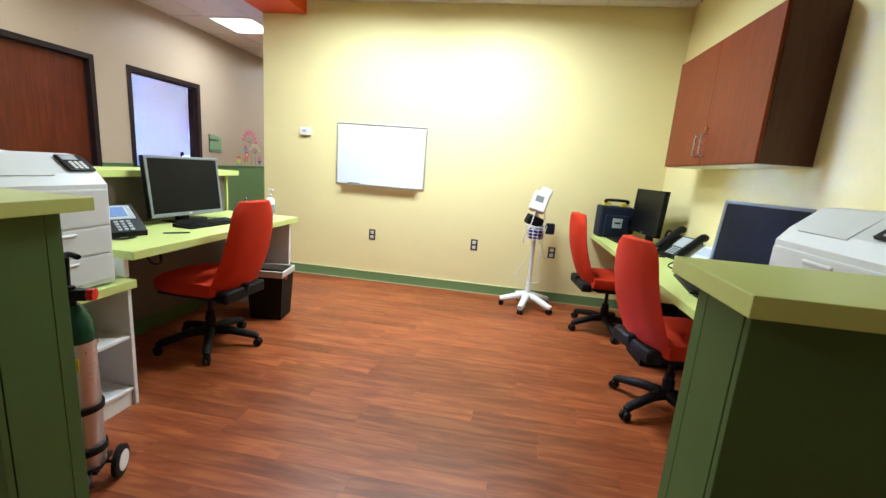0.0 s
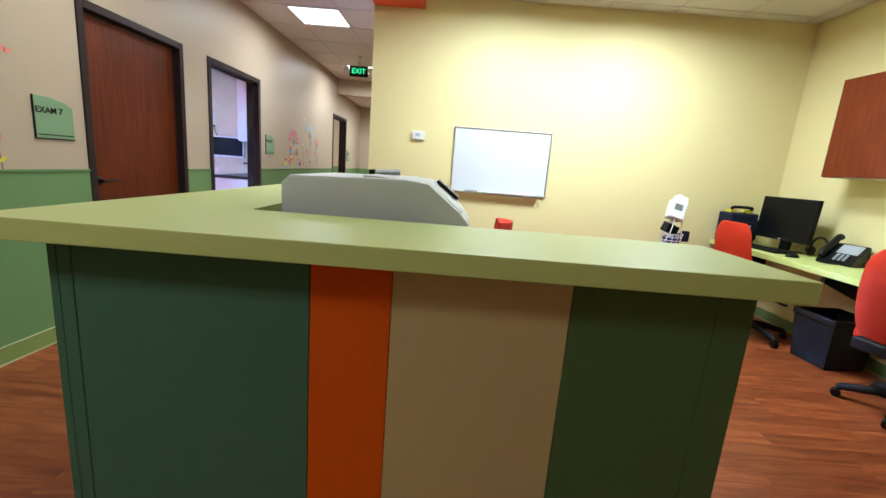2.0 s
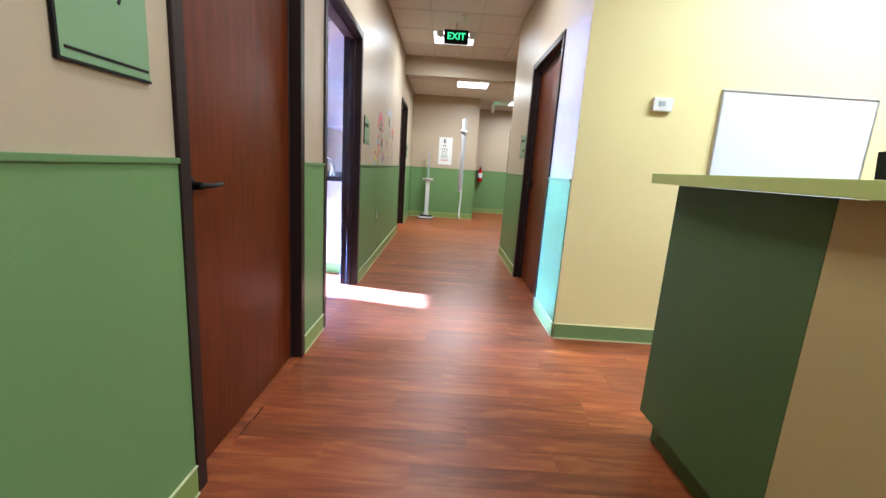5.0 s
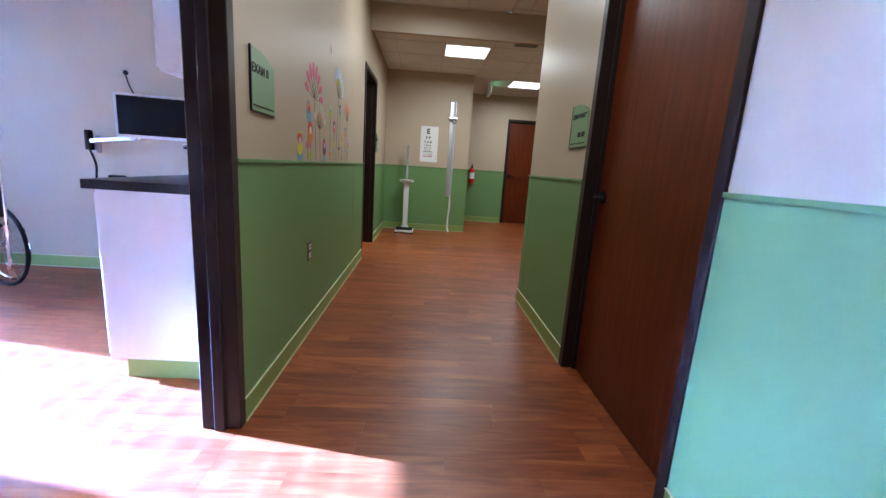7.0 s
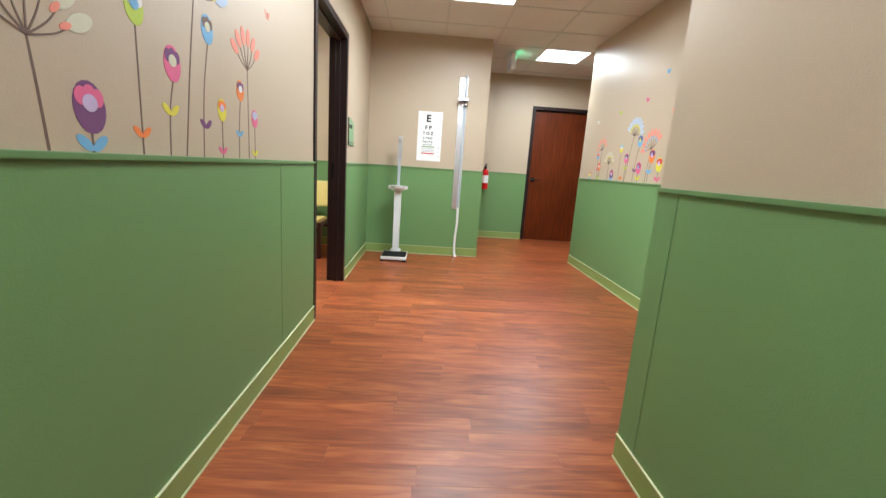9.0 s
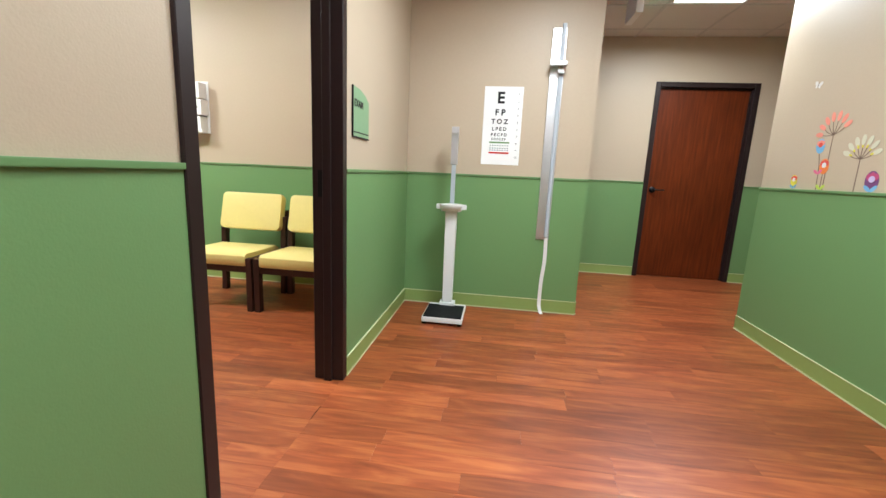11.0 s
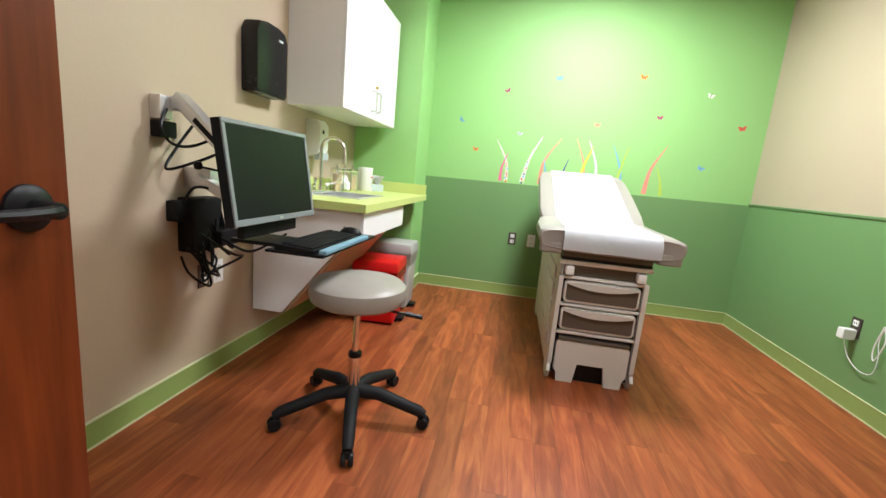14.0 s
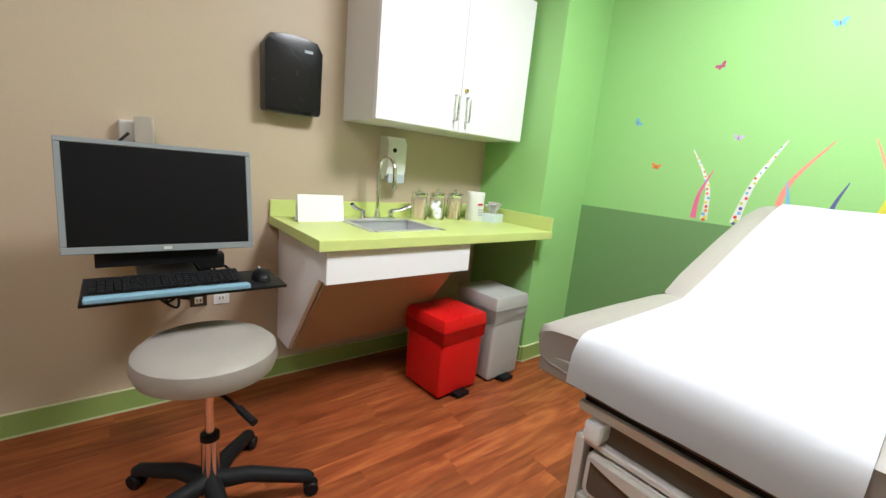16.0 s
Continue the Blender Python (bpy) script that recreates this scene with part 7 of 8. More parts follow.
# ---- sunny room ----
b8 = thing("base_cabinet", pose(0, 0, 0), "white laminate base cabinet with a dark grey top", "cabinet")
bm = bmesh.new()
box(bm, -4.815, XL - TH - 0.004, 5.77, RS - 0.226, 0.10, 0.908, 0.003)
part("body", bm, WHITE_LAM, b8)
bm = bmesh.new()
box(bm, -4.75, XL - TH - 0.004, 5.785, RS - 0.226, 0, 0.099)
part("kick_base", bm, BASE_M, b8, "green rubber kick base")
bm = bmesh.new()
box(bm, -4.85, XL - TH - 0.004, 5.74, RS - 0.226, 0.909, 0.951, 0.004)
part("worktop", bm, material("dark grey laminate", colour=(0.035, 0.037, 0.045), rough=0.3, grain=0.06), b8, "dark grey worktop")
for i in range(3):
    bm = bmesh.new()
    box(bm, -4.833, -4.816, 5.785 + i * 0.6, 6.37 + i * 0.6, 0.12, 0.89, 0.003, 1)
    part("cabinet_door", bm, WHITE_LAM, b8)
f8 = thing("faucet", pose(-4.46, 6.07, 0.951), "curved chrome faucet on the dark worktop", "faucet")
bm = bmesh.new()
lathe(bm, [(0, 0), (0.03, 0), (0.026, 0.02), (0.02, 0.05), (0, 0.05)], n=16)
tube(bm, smooth_path([(0, 0, 0.03), (0, 0, 0.10), (-0.03, 0, 0.155), (-0.08, 0, 0.175), (-0.125, 0, 0.165)]), 0.020, 12, 0.014)
part("spout", bm, CHROME, f8, smooth=True)
u8 = thing("wall_cabinet", pose(0, 0, 0), "white laminate wall cabinet of the sunny room", "wall cabinet")
bm = bmesh.new()
box(bm, -4.47, XL - TH - 0.003, 5.72, RS - 0.214, 1.412, 2.3, 0.003)
part("carcass", bm, WHITE_LAM, u8)
for i in range(3):
    bm = bmesh.new()
    box(bm, -4.489, -4.471, 5.73 + i * 0.62, 6.34 + i * 0.62, 1.428, 2.297, 0.002, 1)
    part("cabinet_door", bm, WHITE_LAM, u8)
monitor(pose(-5.56, 7.43, 1.338, 0, 0, 10), 0.56, 0.34, "flat monitor with a pale bezel on a swing arm", ALU, 0.0)
a8 = thing("swing_arm_mount", pose(-0.05, 0, -0.05), "white swing arm that carries a monitor", "monitor arm")
bm = bmesh.new()
box(bm, -6.16, -6.09, RS - 0.26, RS - 0.21, 1.08, 1.22, 0.008)
part("wall_base", bm, ALU, a8, "bare aluminium wall base")
bm = bmesh.new()
lathe(bm, [(0, 1.10), (0.03, 1.10), (0.03, 1.25), (0.024, 1.262), (0, 1.262)], at=(-6.12, 7.53, 0), n=16)
part("joint", bm, BLACK, a8, "black pivot joint", True)
bm = bmesh.new()
obox(bm, look((-6.12, 7.53, 1.17), (-5.72, 7.47, 1.215)), -0.018, 0.018, -0.016, 0.016, -0.42, 0.02, 0.006)
obox(bm, look((-5.72, 7.47, 1.20), (-5.56, 7.47, 1.36)), -0.02, 0.02, -0.02, 0.02, -0.22, 0.0, 0.006)
part("swing_arm", bm, ALU, a8, "silver swing arm")
bm = bmesh.new()
box(bm, -6.02, -5.90, RS - 0.27, RS - 0.21, 0.78, 0.90, 0.012)
tube(bm, smooth_path([(-6.12, 7.53, 1.10), (-6.09, 7.54, 0.98), (-6.11, 7.56, 0.86), (-6.07, 7.55, 0.76), (-6.13, 7.55, 0.70), (-6.10, 7.56, 0.63), (-6.03, 7.57, 0.66), (-6.06, 7.56, 0.74)]), 0.009, 8)
part("cable", bm, BLACK, a8, "hanging black cable", True)
bm = bmesh.new()
tube(bm, smooth_path([(-5.68, 7.46, 1.56), (-5.72, 7.47, 1.63), (-5.74, 7.47, 1.70)]), 0.006, 6)
lathe(bm, [(0, -0.02), (0.018, -0.01), (0.018, 0.015), (0, 0.025)], at=(-5.74, 7.47, 1.72), n=12)
part("microphone", bm, BLACK, a8, "small black gooseneck microphone", True)
wh = thing("wheelchair", pose(-6.60, 6.80, 0, 0, 0, 250), "folding wheelchair with spoked chrome wheels", "wheelchair")
for s in (-0.26, 0.26):
    bm = bmesh.new()
    tube(bm, [(s, 0.30 * math.cos(t), 0.305 + 0.30 * math.sin(t)) for t in np.linspace(0, 2 * math.pi, 40)], 0.014, 8)
    w = part("wheel", bm, BLACK_SOFT, wh, "grey tyre", True)
    bm = bmesh.new()
    tube(bm, [(s * 1.12, 0.26 * math.cos(t), 0.305 + 0.26 * math.sin(t)) for t in np.linspace(0, 2 * math.pi, 40)], 0.010, 8)
    part("push_rim", bm, CHROME, w, "chrome push rim", True)
    bm = bmesh.new()
    for k in range(18):
        t = k * math.pi / 9
        tube(bm, [(s, 0.03 * math.cos(t + 0.4), 0.305 + 0.03 * math.sin(t + 0.4)), (s, 0.295 * math.cos(t), 0.305 + 0.295 * math.sin(t))], 0.002, 4)
    lathe(bm, [(0, -0.03), (0.03, -0.03), (0.03, 0.03), (0, 0.03)], at=(s, 0, 0.305), m=pose(0, 0, 0, 0, 90), n=14)
    part("spokes", bm, STEEL, w)
    bm = bmesh.new()
    tube(bm, smooth_path([(s * 0.8, 0.22, 0.95), (s * 0.8, 0.20, 0.50), (s * 0.8, 0.18, 0.15)]), 0.012)
    tube(bm, smooth_path([(s * 0.8, 0.20, 0.70), (s * 0.8, -0.15, 0.70), (s * 0.8, -0.22, 0.62), (s * 0.8, -0.22, 0.48)]), 0.012)
    tube(bm, smooth_path([(s * 0.8, 0.18, 0.47), (s * 0.8, -0.25, 0.47), (s * 0.8, -0.40, 0.20), (s * 0.8, -0.45, 0.12)]), 0.012)
    part("side_frame", bm, CHROME, wh, "chrome tube frame", True)
    bm = bmesh.new()
    lathe(bm, [(0, -0.014), (0.075, -0.014), (0.085, -0.006), (0.085, 0.006), (0.075, 0.014), (0, 0.014)], at=(s * 0.8, -0.33, 0.085), m=pose(0, 0, 0, 0, 90), n=20)
    part("front_castor", bm, BLACK, wh, smooth=True)
bm = bmesh.new()
box(bm, -0.20, 0.20, -0.24, 0.18, 0.475, 0.50, 0.008)
part("seat_sling", bm, BLACK_SOFT, wh, "black vinyl seat sling")
bm = bmesh.new()
box(bm, -0.20, 0.20, 0.195, 0.215, 0.55, 0.92, 0.006)
part("back_sling", bm, BLACK_SOFT, wh, "black vinyl back sling")

wd = thing("window_1", pose(0, 0, 0), "window with a white frame and open slatted blind", "window", "", "structure")
y0, y1, z0, z1 = WIN
bm = bmesh.new()
for sp in ((y0, y1, z0, z0 + 0.04), (y0, y1, z1 - 0.04, z1), (y0, y0 + 0.04, z0 + 0.04, z1 - 0.04), (y1 - 0.04, y1, z0 + 0.04, z1 - 0.04)):
    box(bm, W8 - 0.09, W8 - 0.04, *sp, 0.003)
part("window_frame", bm, WHITE_P, wd)
bm = bmesh.new()
box(bm, W8 - 0.03, W8 + 0.05, y0, y1, z0 - 0.02, z0, 0.004)
part("window_sill", bm, WHITE_LAM, wd)
bm = bmesh.new()
box(bm, W8 - 0.068, W8 - 0.062, y0 + 0.04, y1 - 0.04, z0 + 0.04, z1 - 0.04)
pane = part("pane", bm, GLASS, wd, "clear glass pane")
pane.visible_shadow = False
slat_bm = bmesh.new()
obox(slat_bm, pose(0, 0, 0, 0, 7), -0.0125, 0.0125, y0 + 0.045, y1 - 0.045, -0.0006, 0.0006)
slat = part("slat", slat_bm, WHITE_P, wd, "thin white blind slat")
slat.location = (W8 - 0.02, 0, z0 + 0.05)
for i in range(1, int((z1 - z0 - 0.08) / 0.06)):
    s_ = new("slat", slat.data)
    s_.parent = wd
    s_.location = (W8 - 0.02, 0, z0 + 0.05 + i * 0.06)
# ---- wall decals ----
INK = {}
for nm, c in (("pink", (0.75, 0.10, 0.28)), ("magenta", (0.45, 0.02, 0.16)), ("sky", (0.12, 0.42, 0.72)), ("pale", (0.42, 0.56, 0.75)), ("yellow", (0.72, 0.66, 0.03)), ("orange", (0.85, 0.20, 0.02)),
              ("coral", (0.85, 0.26, 0.20)), ("purple", (0.13, 0.015, 0.16)), ("red", (0.70, 0.03, 0.02)), ("lilac", (0.55, 0.45, 0.72)), ("cream", (0.62, 0.62, 0.48)), ("stem", (0.11, 0.06, 0.05)), ("white", (0.75, 0.75, 0.74)), ("lime", (0.45, 0.62, 0.05)), ("navy", (0.03, 0.06, 0.25))):
    # wall tan mixed into each ink paints in the pale wash of gloss
    INK[nm] = material(nm + " vinyl decal", colour=tuple(0.86 * a + 0.14 * b for a, b in zip(c, (0.50, 0.405, 0.295))), rough=0.6, grain=0.05, grain_scale=90, blotch=0.08, blotch_scale=12)


def oval(bm, cx, cz, rx, rz, rot, layer, n=18):
    a = math.radians(rot)
    pts = []
    for k in range(n):
        t = 2 * math.pi * k / n
        x, z = rx * math.cos(t), rz * math.sin(t)
        pts.append((cx + x * math.cos(a) - z * math.sin(a), cz + x * math.sin(a) + z * math.cos(a)))
    prism(bm, pts, 0.0005 * layer, Matrix.Translation((0, -0.0005 * layer, 0)))


def ribbon(bm, pts, w0, w1, layer):
    """A flat strip through (x, z) points."""
    pts = [Vector((x, 0, z)) for x, z in pts]
    pts = smooth_path(pts, 6)
    left, right = [], []
    for i, p in enumerate(pts):
        d = (pts[min(i + 1, len(pts) - 1)] - pts[max(i - 1, 0)]).normalized()
        w = w0 + (w1 - w0) * i / (len(pts) - 1)
        s = Vector((-d.z, 0, d.x)) * w / 2
        left.append(((p + s).x, (p + s).z)), right.append(((p - s).x, (p - s).z))
    for i in range(len(pts) - 1):
        prism(bm, [left[i], right[i], right[i + 1], left[i + 1]], 0.0005 * layer, Matrix.Translation((0, -0.0005 * layer, 0)))


LAID = []   # each decal lies a hair's breadth off its neighbours


def decal(name, parent, mat, draw, label=""):
    bm = bmesh.new()
    draw(bm)
    LAID.append(name)
    bmesh.ops.translate(bm, vec=(0, -0.00007 * (len(LAID) % 6), 0), verts=bm.verts)
    return part(name, bm, mat, parent, label)


def leaves(d, x, z, s, mat):
    for side, turn in ((-1, 145), (1, 38)):
        decal("leaf", d, INK[mat], lambda bm: oval(bm, x + side * s * 0.45, z + s * 0.30, s * 0.56, s * 0.25, turn, 2), mat + " leaf")


def bloom(axis, wx, u, v, r, outer, inner, heart, foot, leaf, leaf_v, lean=0.0):
    """A cup-shaped flower on a thin stem that stands on the rail."""
    d = thing("flower_decal", plate_frame(axis, wx, u, 0), "%s cup-shaped flower wall decal on a thin stem" % outer, "wall decal", "flower decals")
    decal("stem", d, INK["stem"], lambda bm: ribbon(bm, [(lean, foot), (lean * 0.7, foot + (v - foot) * 0.5), (0, v - r)], 0.006, 0.005, 1), "brown stem")
    decal("cup", d, INK[outer], lambda bm: oval(bm, 0, v, r * 0.86, r * 1.08, 8, 2))
    decal("crown", d, INK[inner], lambda bm: [oval(bm, r * 0.42 * (k - 1), v + r * 0.42 + (0.12 * r if k == 1 else 0), r * 0.34, r * 0.38, 0, 3 + 0.2 * k) for k in range(3)], inner + " crown")
    decal("heart", d, INK[heart], lambda bm: oval(bm, 0, v + r * 0.18, r * 0.40, r * 0.36, 0, 4), heart + " heart")
    if leaf:
        leaves(d, lean * 0.6, leaf_v, r * 0.9, leaf)
    return d


def umbel(axis, wx, u, v, r, tip, inner, a0, a1, n, foot, lean=0.0):
    """A spray of long petals on thin spokes."""
    d = thing("flower_decal", plate_frame(axis, wx, u, 0), "%s spray flower wall decal with thin spokes" % tip, "wall decal", "flower decals")
    decal("stem", d, INK["stem"], lambda bm: ribbon(bm, [(lean, foot), (lean * 0.5, foot + (v - foot) * 0.55), (0, v)], 0.007, 0.005, 1), "brown stem")

    for deg in np.linspace(a0, a1, n):
        a = math.radians(deg)
        cx, cz = math.cos(a), math.sin(a)
        decal("spoke", d, INK["stem"], lambda bm: ribbon(bm, [(0, v), (0.45 * r * cx, v + 0.40 * r * cz - 0.04 * r), (0.8 * r * cx, v + 0.8 * r * cz)], 0.004, 0.003, 2), "brown spoke")
        decal("petal", d, INK[tip], lambda bm: oval(bm, 0.88 * r * cx, v + 0.88 * r * cz, r * 0.24, r * 0.115, deg, 3))
        if inner:
            decal("petal_foot", d, INK[inner], lambda bm: oval(bm, 0.62 * r * cx, v + 0.62 * r * cz, r * 0.10, r * 0.045, deg, 3.4), inner + " petal foot")
    return d


def butterfly(axis, wx, wy, v, s, col, turn=0):
    m = plate_frame(axis, wx, wy, v) @ pose(0, 0, 0, 0, turn)
    d = thing("butterfly_decal", m, "small %s butterfly wall decal" % col, "wall decal", "butterfly decals")
    decal("wings", d, INK[col], lambda bm: (oval(bm, -s * 0.5, s * 0.3, s * 0.5, s * 0.30, -35, 2), oval(bm, s * 0.5, s * 0.3, s * 0.5, s * 0.30, 35, 2), oval(bm, -s * 0.32, -s * 0.18, s * 0.32, s * 0.22, 30, 2), oval(bm, s * 0.32, -s * 0.18, s * 0.32, s * 0.22, -30, 2)))
    decal("body", d, INK["stem"], lambda bm: oval(bm, 0, 0.05 * s, s * 0.07, s * 0.4, 0, 3), "dark body")


RAIL = 1.084
W = ("+x", XL)
bloom(*W, 1.845, 1.375, 0.058, "pink", "magenta", "cream", RAIL, "lime", 1.22, -0.05)
bloom(*W, 2.005, 1.50, 0.062, "sky", "yellow", "pink", RAIL, "purple", 1.20, -0.02)
bloom(*W, 2.105, 1.285, 0.058, "yellow", "red", "lilac", RAIL, "pink", 1.125, 0.02)
bloom(*W, 2.255, 1.335, 0.055, "orange", "purple", "pale", RAIL, "sky", 1.18, -0.01)
bloom(*W, 2.385, 1.265, 0.046, "pink", "magenta", "pale", RAIL, "yellow", 1.125, 0.03)
umbel(*W, 2.285, 1.43, 0.155, "coral", "sky", 25, 182, 9, RAIL, 0.05)
umbel(*W, 1.925, 1.58, 0.21, "pale", "yellow", 4, 176, 9, RAIL, -0.08)
bloom(*W, 1.605, 1.42, 0.066, "orange", "red", "cream", RAIL, "orange", 1.15, 0.02)
umbel(*W, 1.465, 1.52, 0.19, "coral", None, 20, 165, 7, RAIL, -0.03)
bloom(*W, 1.325, 1.30, 0.055, "lime", "sky", "white", RAIL, "pink", 1.13)
butterfly(*W, 2.495, 1.71, 0.035, "coral", 20)
bloom(*W, 6.26, 1.18, 0.062, "yellow", "red", "lilac", RAIL, "sky", 1.09, 0.01)
bloom(*W, 6.44, 1.37, 0.060, "sky", "coral", "red", RAIL, "pink", 1.16, -0.03)
bloom(*W, 6.47, 1.255, 0.062, "orange", "red", "white", RAIL, "lime", 1.10, 0.01)
bloom(*W, 6.82, 1.18, 0.052, "purple", "pink", "lilac", RAIL, "sky", 1.09)
bloom(*W, 6.985, 1.44, 0.040, "lime", "white", "sky", RAIL, "orange", 1.13)
bloom(*W, 7.13, 1.34, 0.046, "pink", "purple", "cream", RAIL, "yellow", 1.20, -0.03)
bloom(*W, 7.33, 1.49, 0.042, "sky", "stem", "cream", RAIL, "purple", 1.18, -0.05)
bloom(*W, 7.41, 1.25, 0.036, "yellow", "orange", "lilac", RAIL, "pink", 1.10)
bloom(*W, 7.56, 1.34, 0.036, "orange", "purple", "white", RAIL, "sky", 1.17, -0.02)
bloom(*W, 7.69, 1.25, 0.034, "pink", "lilac", "pale", RAIL, "yellow", 1.10)
umbel(*W, 6.56, 1.46, 0.185, "pink", None, 5, 165, 8, RAIL, 0.04)
umbel(*W, 6.69, 1.29, 0.155, "cream", "coral", 25, 150, 7, RAIL, 0.02)
umbel(*W, 7.26, 1.57, 0.20, "pale", "yellow", 15, 130, 8, RAIL, -0.08)
umbel(*W, 7.63, 1.43, 0.14, "coral", None, 40, 150, 6, RAIL)
butterfly(*W, 7.85, 1.70, 0.03, "coral", 0)
butterfly(*W, 7.0, 1.85, 0.035, "white", 15)
W = ("-x", -1.43)
bloom(*W, 10.68, 1.137, 0.034, "yellow", "red", "white", RAIL, "sky", 1.09)
bloom(*W, 10.51, 1.342, 0.040, "sky", "coral", "red", RAIL, "pink", 1.18, 0.03)
bloom(*W, 10.45, 1.222, 0.042, "orange", "red", "white", RAIL, "lime", 1.09)
bloom(*W, 10.11, 1.142, 0.048, "purple", "magenta", "lilac", RAIL, "sky", 1.09)
bloom(*W, 9.96, 1.402, 0.042, "yellow", "sky", "white", RAIL, None, 1.1)
bloom(*W, 9.83, 1.302, 0.046, "pink", "purple", "pale", RAIL, "lime", 1.2)
bloom(*W, 9.61, 1.452, 0.050, "sky", "navy", "yellow", RAIL, "purple", 1.18, -0.05)
bloom(*W, 9.57, 1.212, 0.052, "pink", "magenta", "sky", RAIL, "yellow", 1.11)
bloom(*W, 9.37, 1.312, 0.056, "orange", "purple", "lilac", RAIL, "sky", 1.17, -0.03)
bloom(*W, 9.24, 1.242, 0.056, "yellow", "red", "lilac", RAIL, "pink", 1.11)
umbel(*W, 10.43, 1.40, 0.12, "coral", None, 30, 175, 7, RAIL)
umbel(*W, 10.21, 1.255, 0.115, "cream", "yellow", 20, 160, 7, RAIL)
umbel(*W, 9.74, 1.505, 0.155, "pale", "yellow", 10, 150, 9, RAIL, -0.08)
umbel(*W, 9.40, 1.375, 0.155, "coral", "sky", 40, 185, 8, RAIL, -0.04)
for y, v, c in ((9.9, 1.11, "orange"), (9.32, 1.98, "sky"), (9.15, 1.65, "coral"), (9.59, 1.80, "pink"), (10.09, 1.75, "lime"), (10.63, 1.71, "white")):
    butterfly(*W, y, v, 0.035, c, 12)
W = ("+x", RX)
for y, v, s, c, t in ((9.518, 2.01, 0.030, "sky", -10), (10.21, 2.055, 0.034, "orange", 8), (10.76, 1.935, 0.032, "white", 15), (11.05, 1.69, 0.034, "red", -8), (10.79, 1.34, 0.032, "sky", 20),
                      (9.89, 1.64, 0.030, "coral", 5), (8.683, 1.605, 0.030, "sky", 50), (9.23, 1.518, 0.026, "lilac", 10), (9.081, 1.884, 0.028, "magenta", -30), (8.84, 1.35, 0.030, "orange", 10), (10.395, 1.735, 0.028, "magenta", -5)):
    butterfly(*W, y, v, s, c, t)


def blade(y0, v0, y1, v1, w, col, bow, dots=(), sheets=[]):
    """A curved blade of grass; dots: the spots printed on it."""
    d = thing("grass_decal", plate_frame("+x", RX, y0, 0), "curved %s grass blade wall decal" % col if not dots else "white grass blade wall decal with coloured dots", "wall decal", "grass decals")
    sheets.append(col)
    mid = ((y1 - y0) * 0.5 + bow, (v0 + v1) / 2)
    line = [(0, v0), mid, (y1 - y0, v1)]
    decal("blade", d, INK[col], lambda bm: ribbon(bm, line, w * 0.85, w * 0.10, 1 + 0.12 * len(sheets)))
    if dots:
        pts = smooth_path([Vector((x, 0, z)) for x, z in line], 9)
        for i, p in enumerate(pts[:-2]):
            ink = dots[i % len(dots)]
            decal("dot", d, INK[ink], lambda bm: oval(bm, p.x + 0.006 * math.sin(i * 2.3), p.z, 0.010 * (1 - i / 24), 0.010 * (1 - i / 24), 0, 4, 10), ink + " dot")


blade(9.15, RAIL, 9.03, 1.455, 0.042, "white", 0.045, ("red", "yellow", "sky", "orange"))
blade(9.295, RAIL, 9.44, 1.51, 0.050, "white", -0.028, ("navy", "lime", "red", "sky"))
blade(9.095, RAIL, 9.15, 1.35, 0.038, "pink", -0.02)
blade(9.455, RAIL, 9.61, 1.51, 0.045, "coral", -0.055)
blade(9.50, RAIL, 9.47, 1.32, 0.034, "sky", 0.012)
blade(9.655, RAIL, 9.69, 1.33, 0.036, "navy", -0.018)
blade(9.80, RAIL, 9.89, 1.46, 0.050, "yellow", -0.02)
blade(9.84, RAIL, 9.735, 1.52, 0.032, "coral", 0.035)
blade(9.945, RAIL, 9.845, 1.51, 0.040, "white", 0.035, ("pale", "lilac", "cream"))
blade(10.16, RAIL, 10.055, 1.48, 0.036, "sky", 0.03)
blade(10.12, RAIL, 10.19, 1.49, 0.038, "lime", -0.012)
blade(10.365, RAIL, 10.50, 1.51, 0.052, "coral", -0.04)
blade(10.505, RAIL, 10.44, 1.33, 0.036, "lime", 0.012)
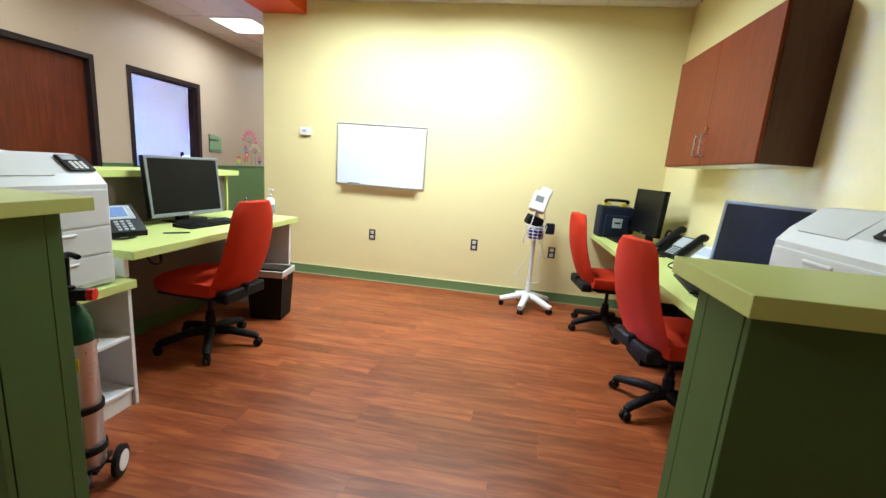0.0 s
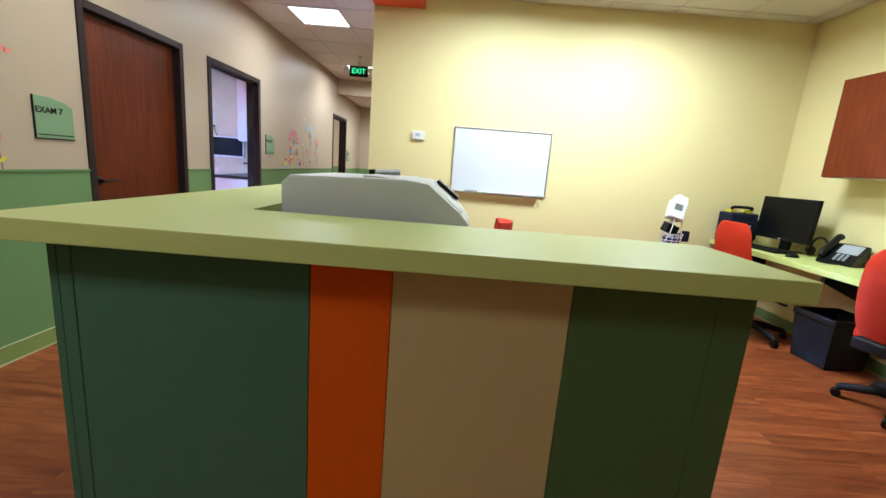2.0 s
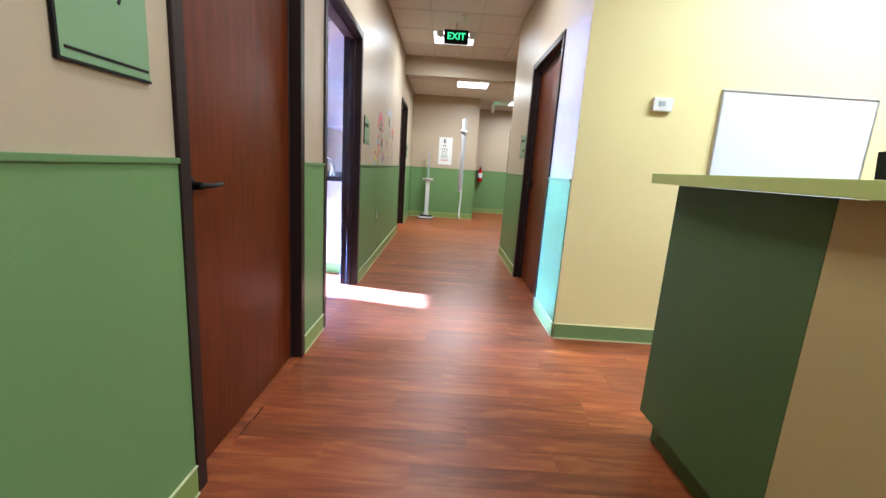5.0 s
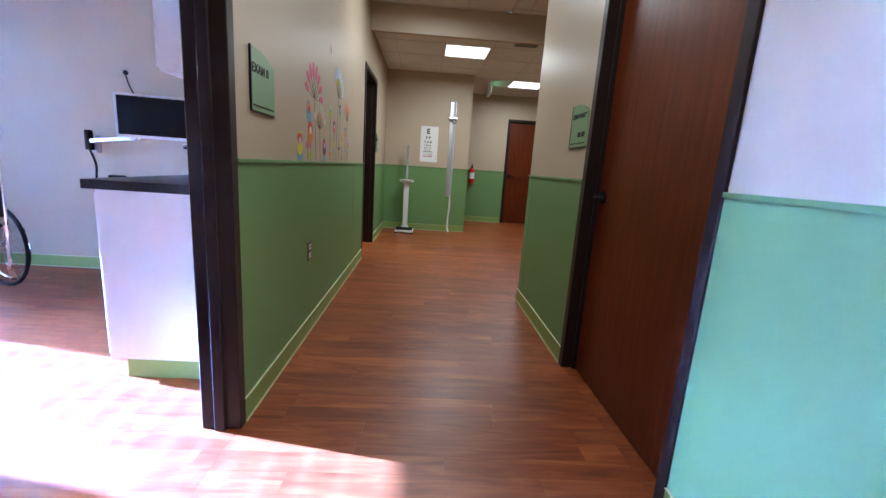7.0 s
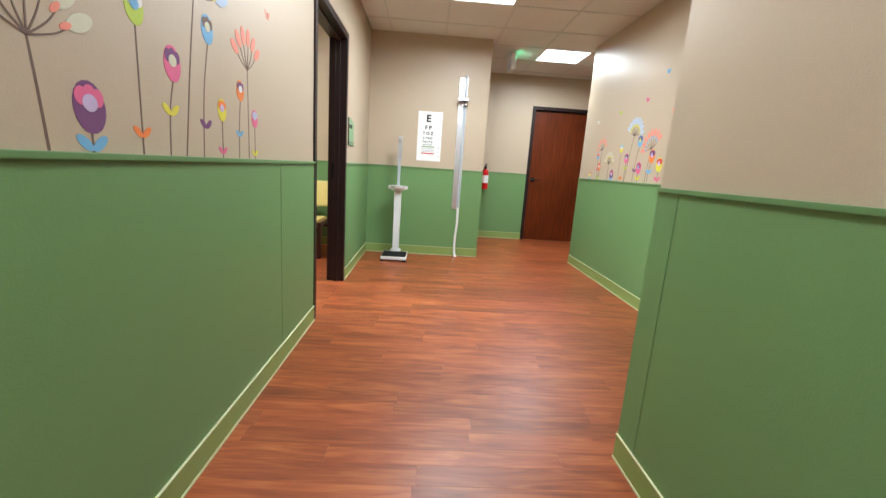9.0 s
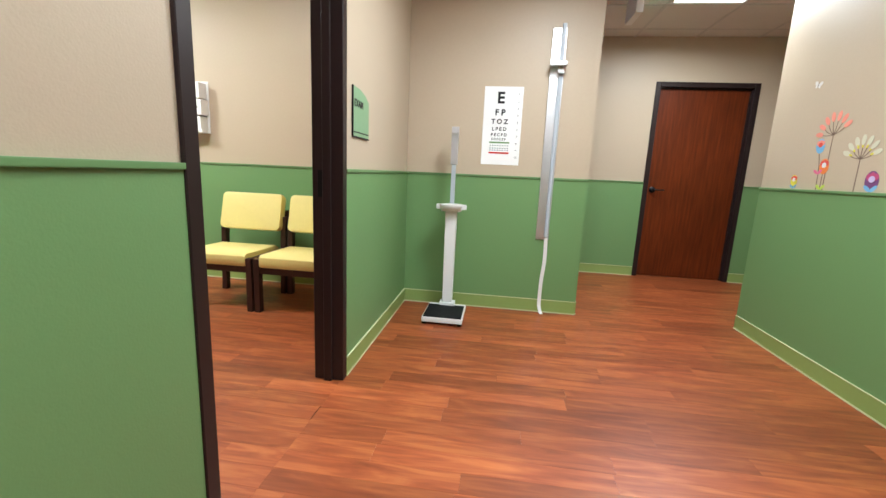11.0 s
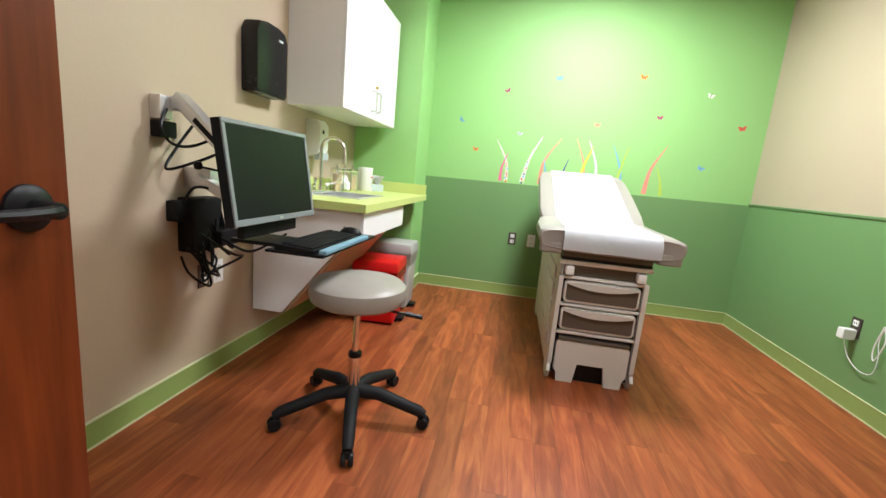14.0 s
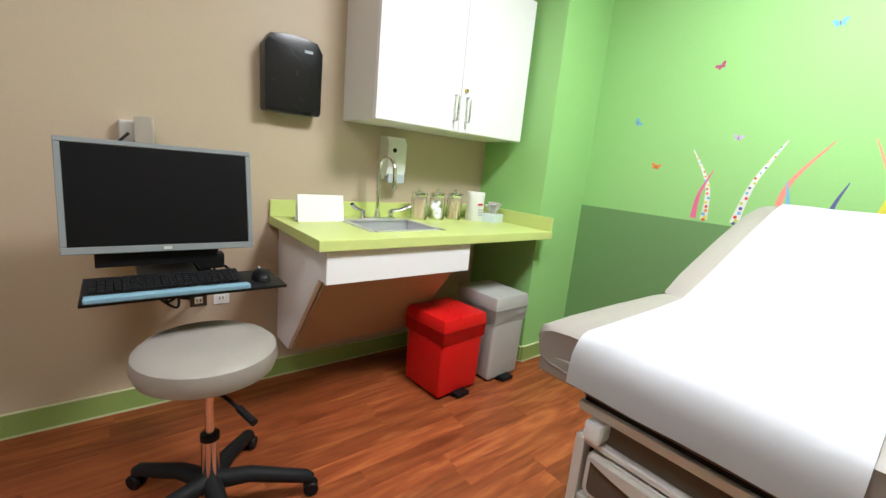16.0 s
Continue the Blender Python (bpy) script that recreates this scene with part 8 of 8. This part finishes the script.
# ---- floor planks ----
PW, PL = 0.1016, 0.914
ZONES = [(XL, XE, -2.0, YB), (XL, XR, YB, 7.30), (XL, 0.9, 7.30, 8.79), (XL, -1.43, 8.79, YN), (-4.2, 0.9, YN, YD), (RX, XL, RS, RN), (W8, XL, 4.2, RS - 0.21), (XR, XR + TH + 0.04, *DR), (*D4, YD, YD + TH + 0.04), (XL - TH - 0.04, XL, *D1)]
rng = random.Random(4)
floor = tagged(new("floor"), "cherry-toned wood plank vinyl floor", "floor", "", "structure")


def plank_mesh(w, d):
    bm = bmesh.new()
    box(bm, 0, w, 0, d, -0.003, 0.0)
    me = bpy.data.meshes.new("plank")
    bm.to_mesh(me)
    bm.free()
    me.materials.append(FLOOR_M)
    return me


def near_walk(x, y):
    """The stretch of the plan in which boards are laid singly."""
    return (-3.5 < x < -2.6 and 1.2 < y < 4.2) or (-3.9 < x < -2.6 and 5.0 < y < 8.6) or (-7.0 < x < -4.9 and 8.7 < y < 9.6)


FULL = plank_mesh(PL - 0.0006, PW - 0.0006)
single, rest = [], []
for x0, x1, y0, y1 in ZONES:
    row = math.floor(y0 / PW)
    while row * PW < y1:
        a, b = max(row * PW, y0), min((row + 1) * PW, y1)
        start = (row * 0.377) % 1.0 * PL + 0.11 * ((row * 7) % 5)
        k = math.floor((x0 - start) / PL)
        while start + k * PL < x1:
            c, e = max(start + k * PL, x0), min(start + (k + 1) * PL, x1)
            if e - c > 0.01 and b - a > 0.004:
                whole = e - c > PL - 1e-6 and b - a > PW - 1e-6
                if whole and near_walk((c + e) / 2, (a + b) / 2) and len(single) < 300:
                    single.append((c, a))
                else:
                    rest.append((c, e - 0.0006, a, b - 0.0006))
            k += 1
        row += 1
for c, a in single:
    p = new("plank", FULL)
    p.parent = floor
    p.location = (c, a, 0)
verts, faces = [], []
for x0, x1, y0, y1 in rest:
    n = len(verts)
    verts += [(x0, y0, -0.003), (x1, y0, -0.003), (x1, y1, -0.003), (x0, y1, -0.003), (x0, y0, 0), (x1, y0, 0), (x1, y1, 0), (x0, y1, 0)]
    faces += [(n + 4, n + 5, n + 6, n + 7), (n, n + 1, n + 5, n + 4), (n + 1, n + 2, n + 6, n + 5), (n + 2, n + 3, n + 7, n + 6), (n + 3, n, n + 4, n + 7)]
me = bpy.data.meshes.new("planks")
me.from_pydata(verts, [], faces)
me.materials.append(FLOOR_M)
more = new("planks", me)
more.parent = floor
tagged(more, "further cherry-toned floor boards", "", "", "stuff")
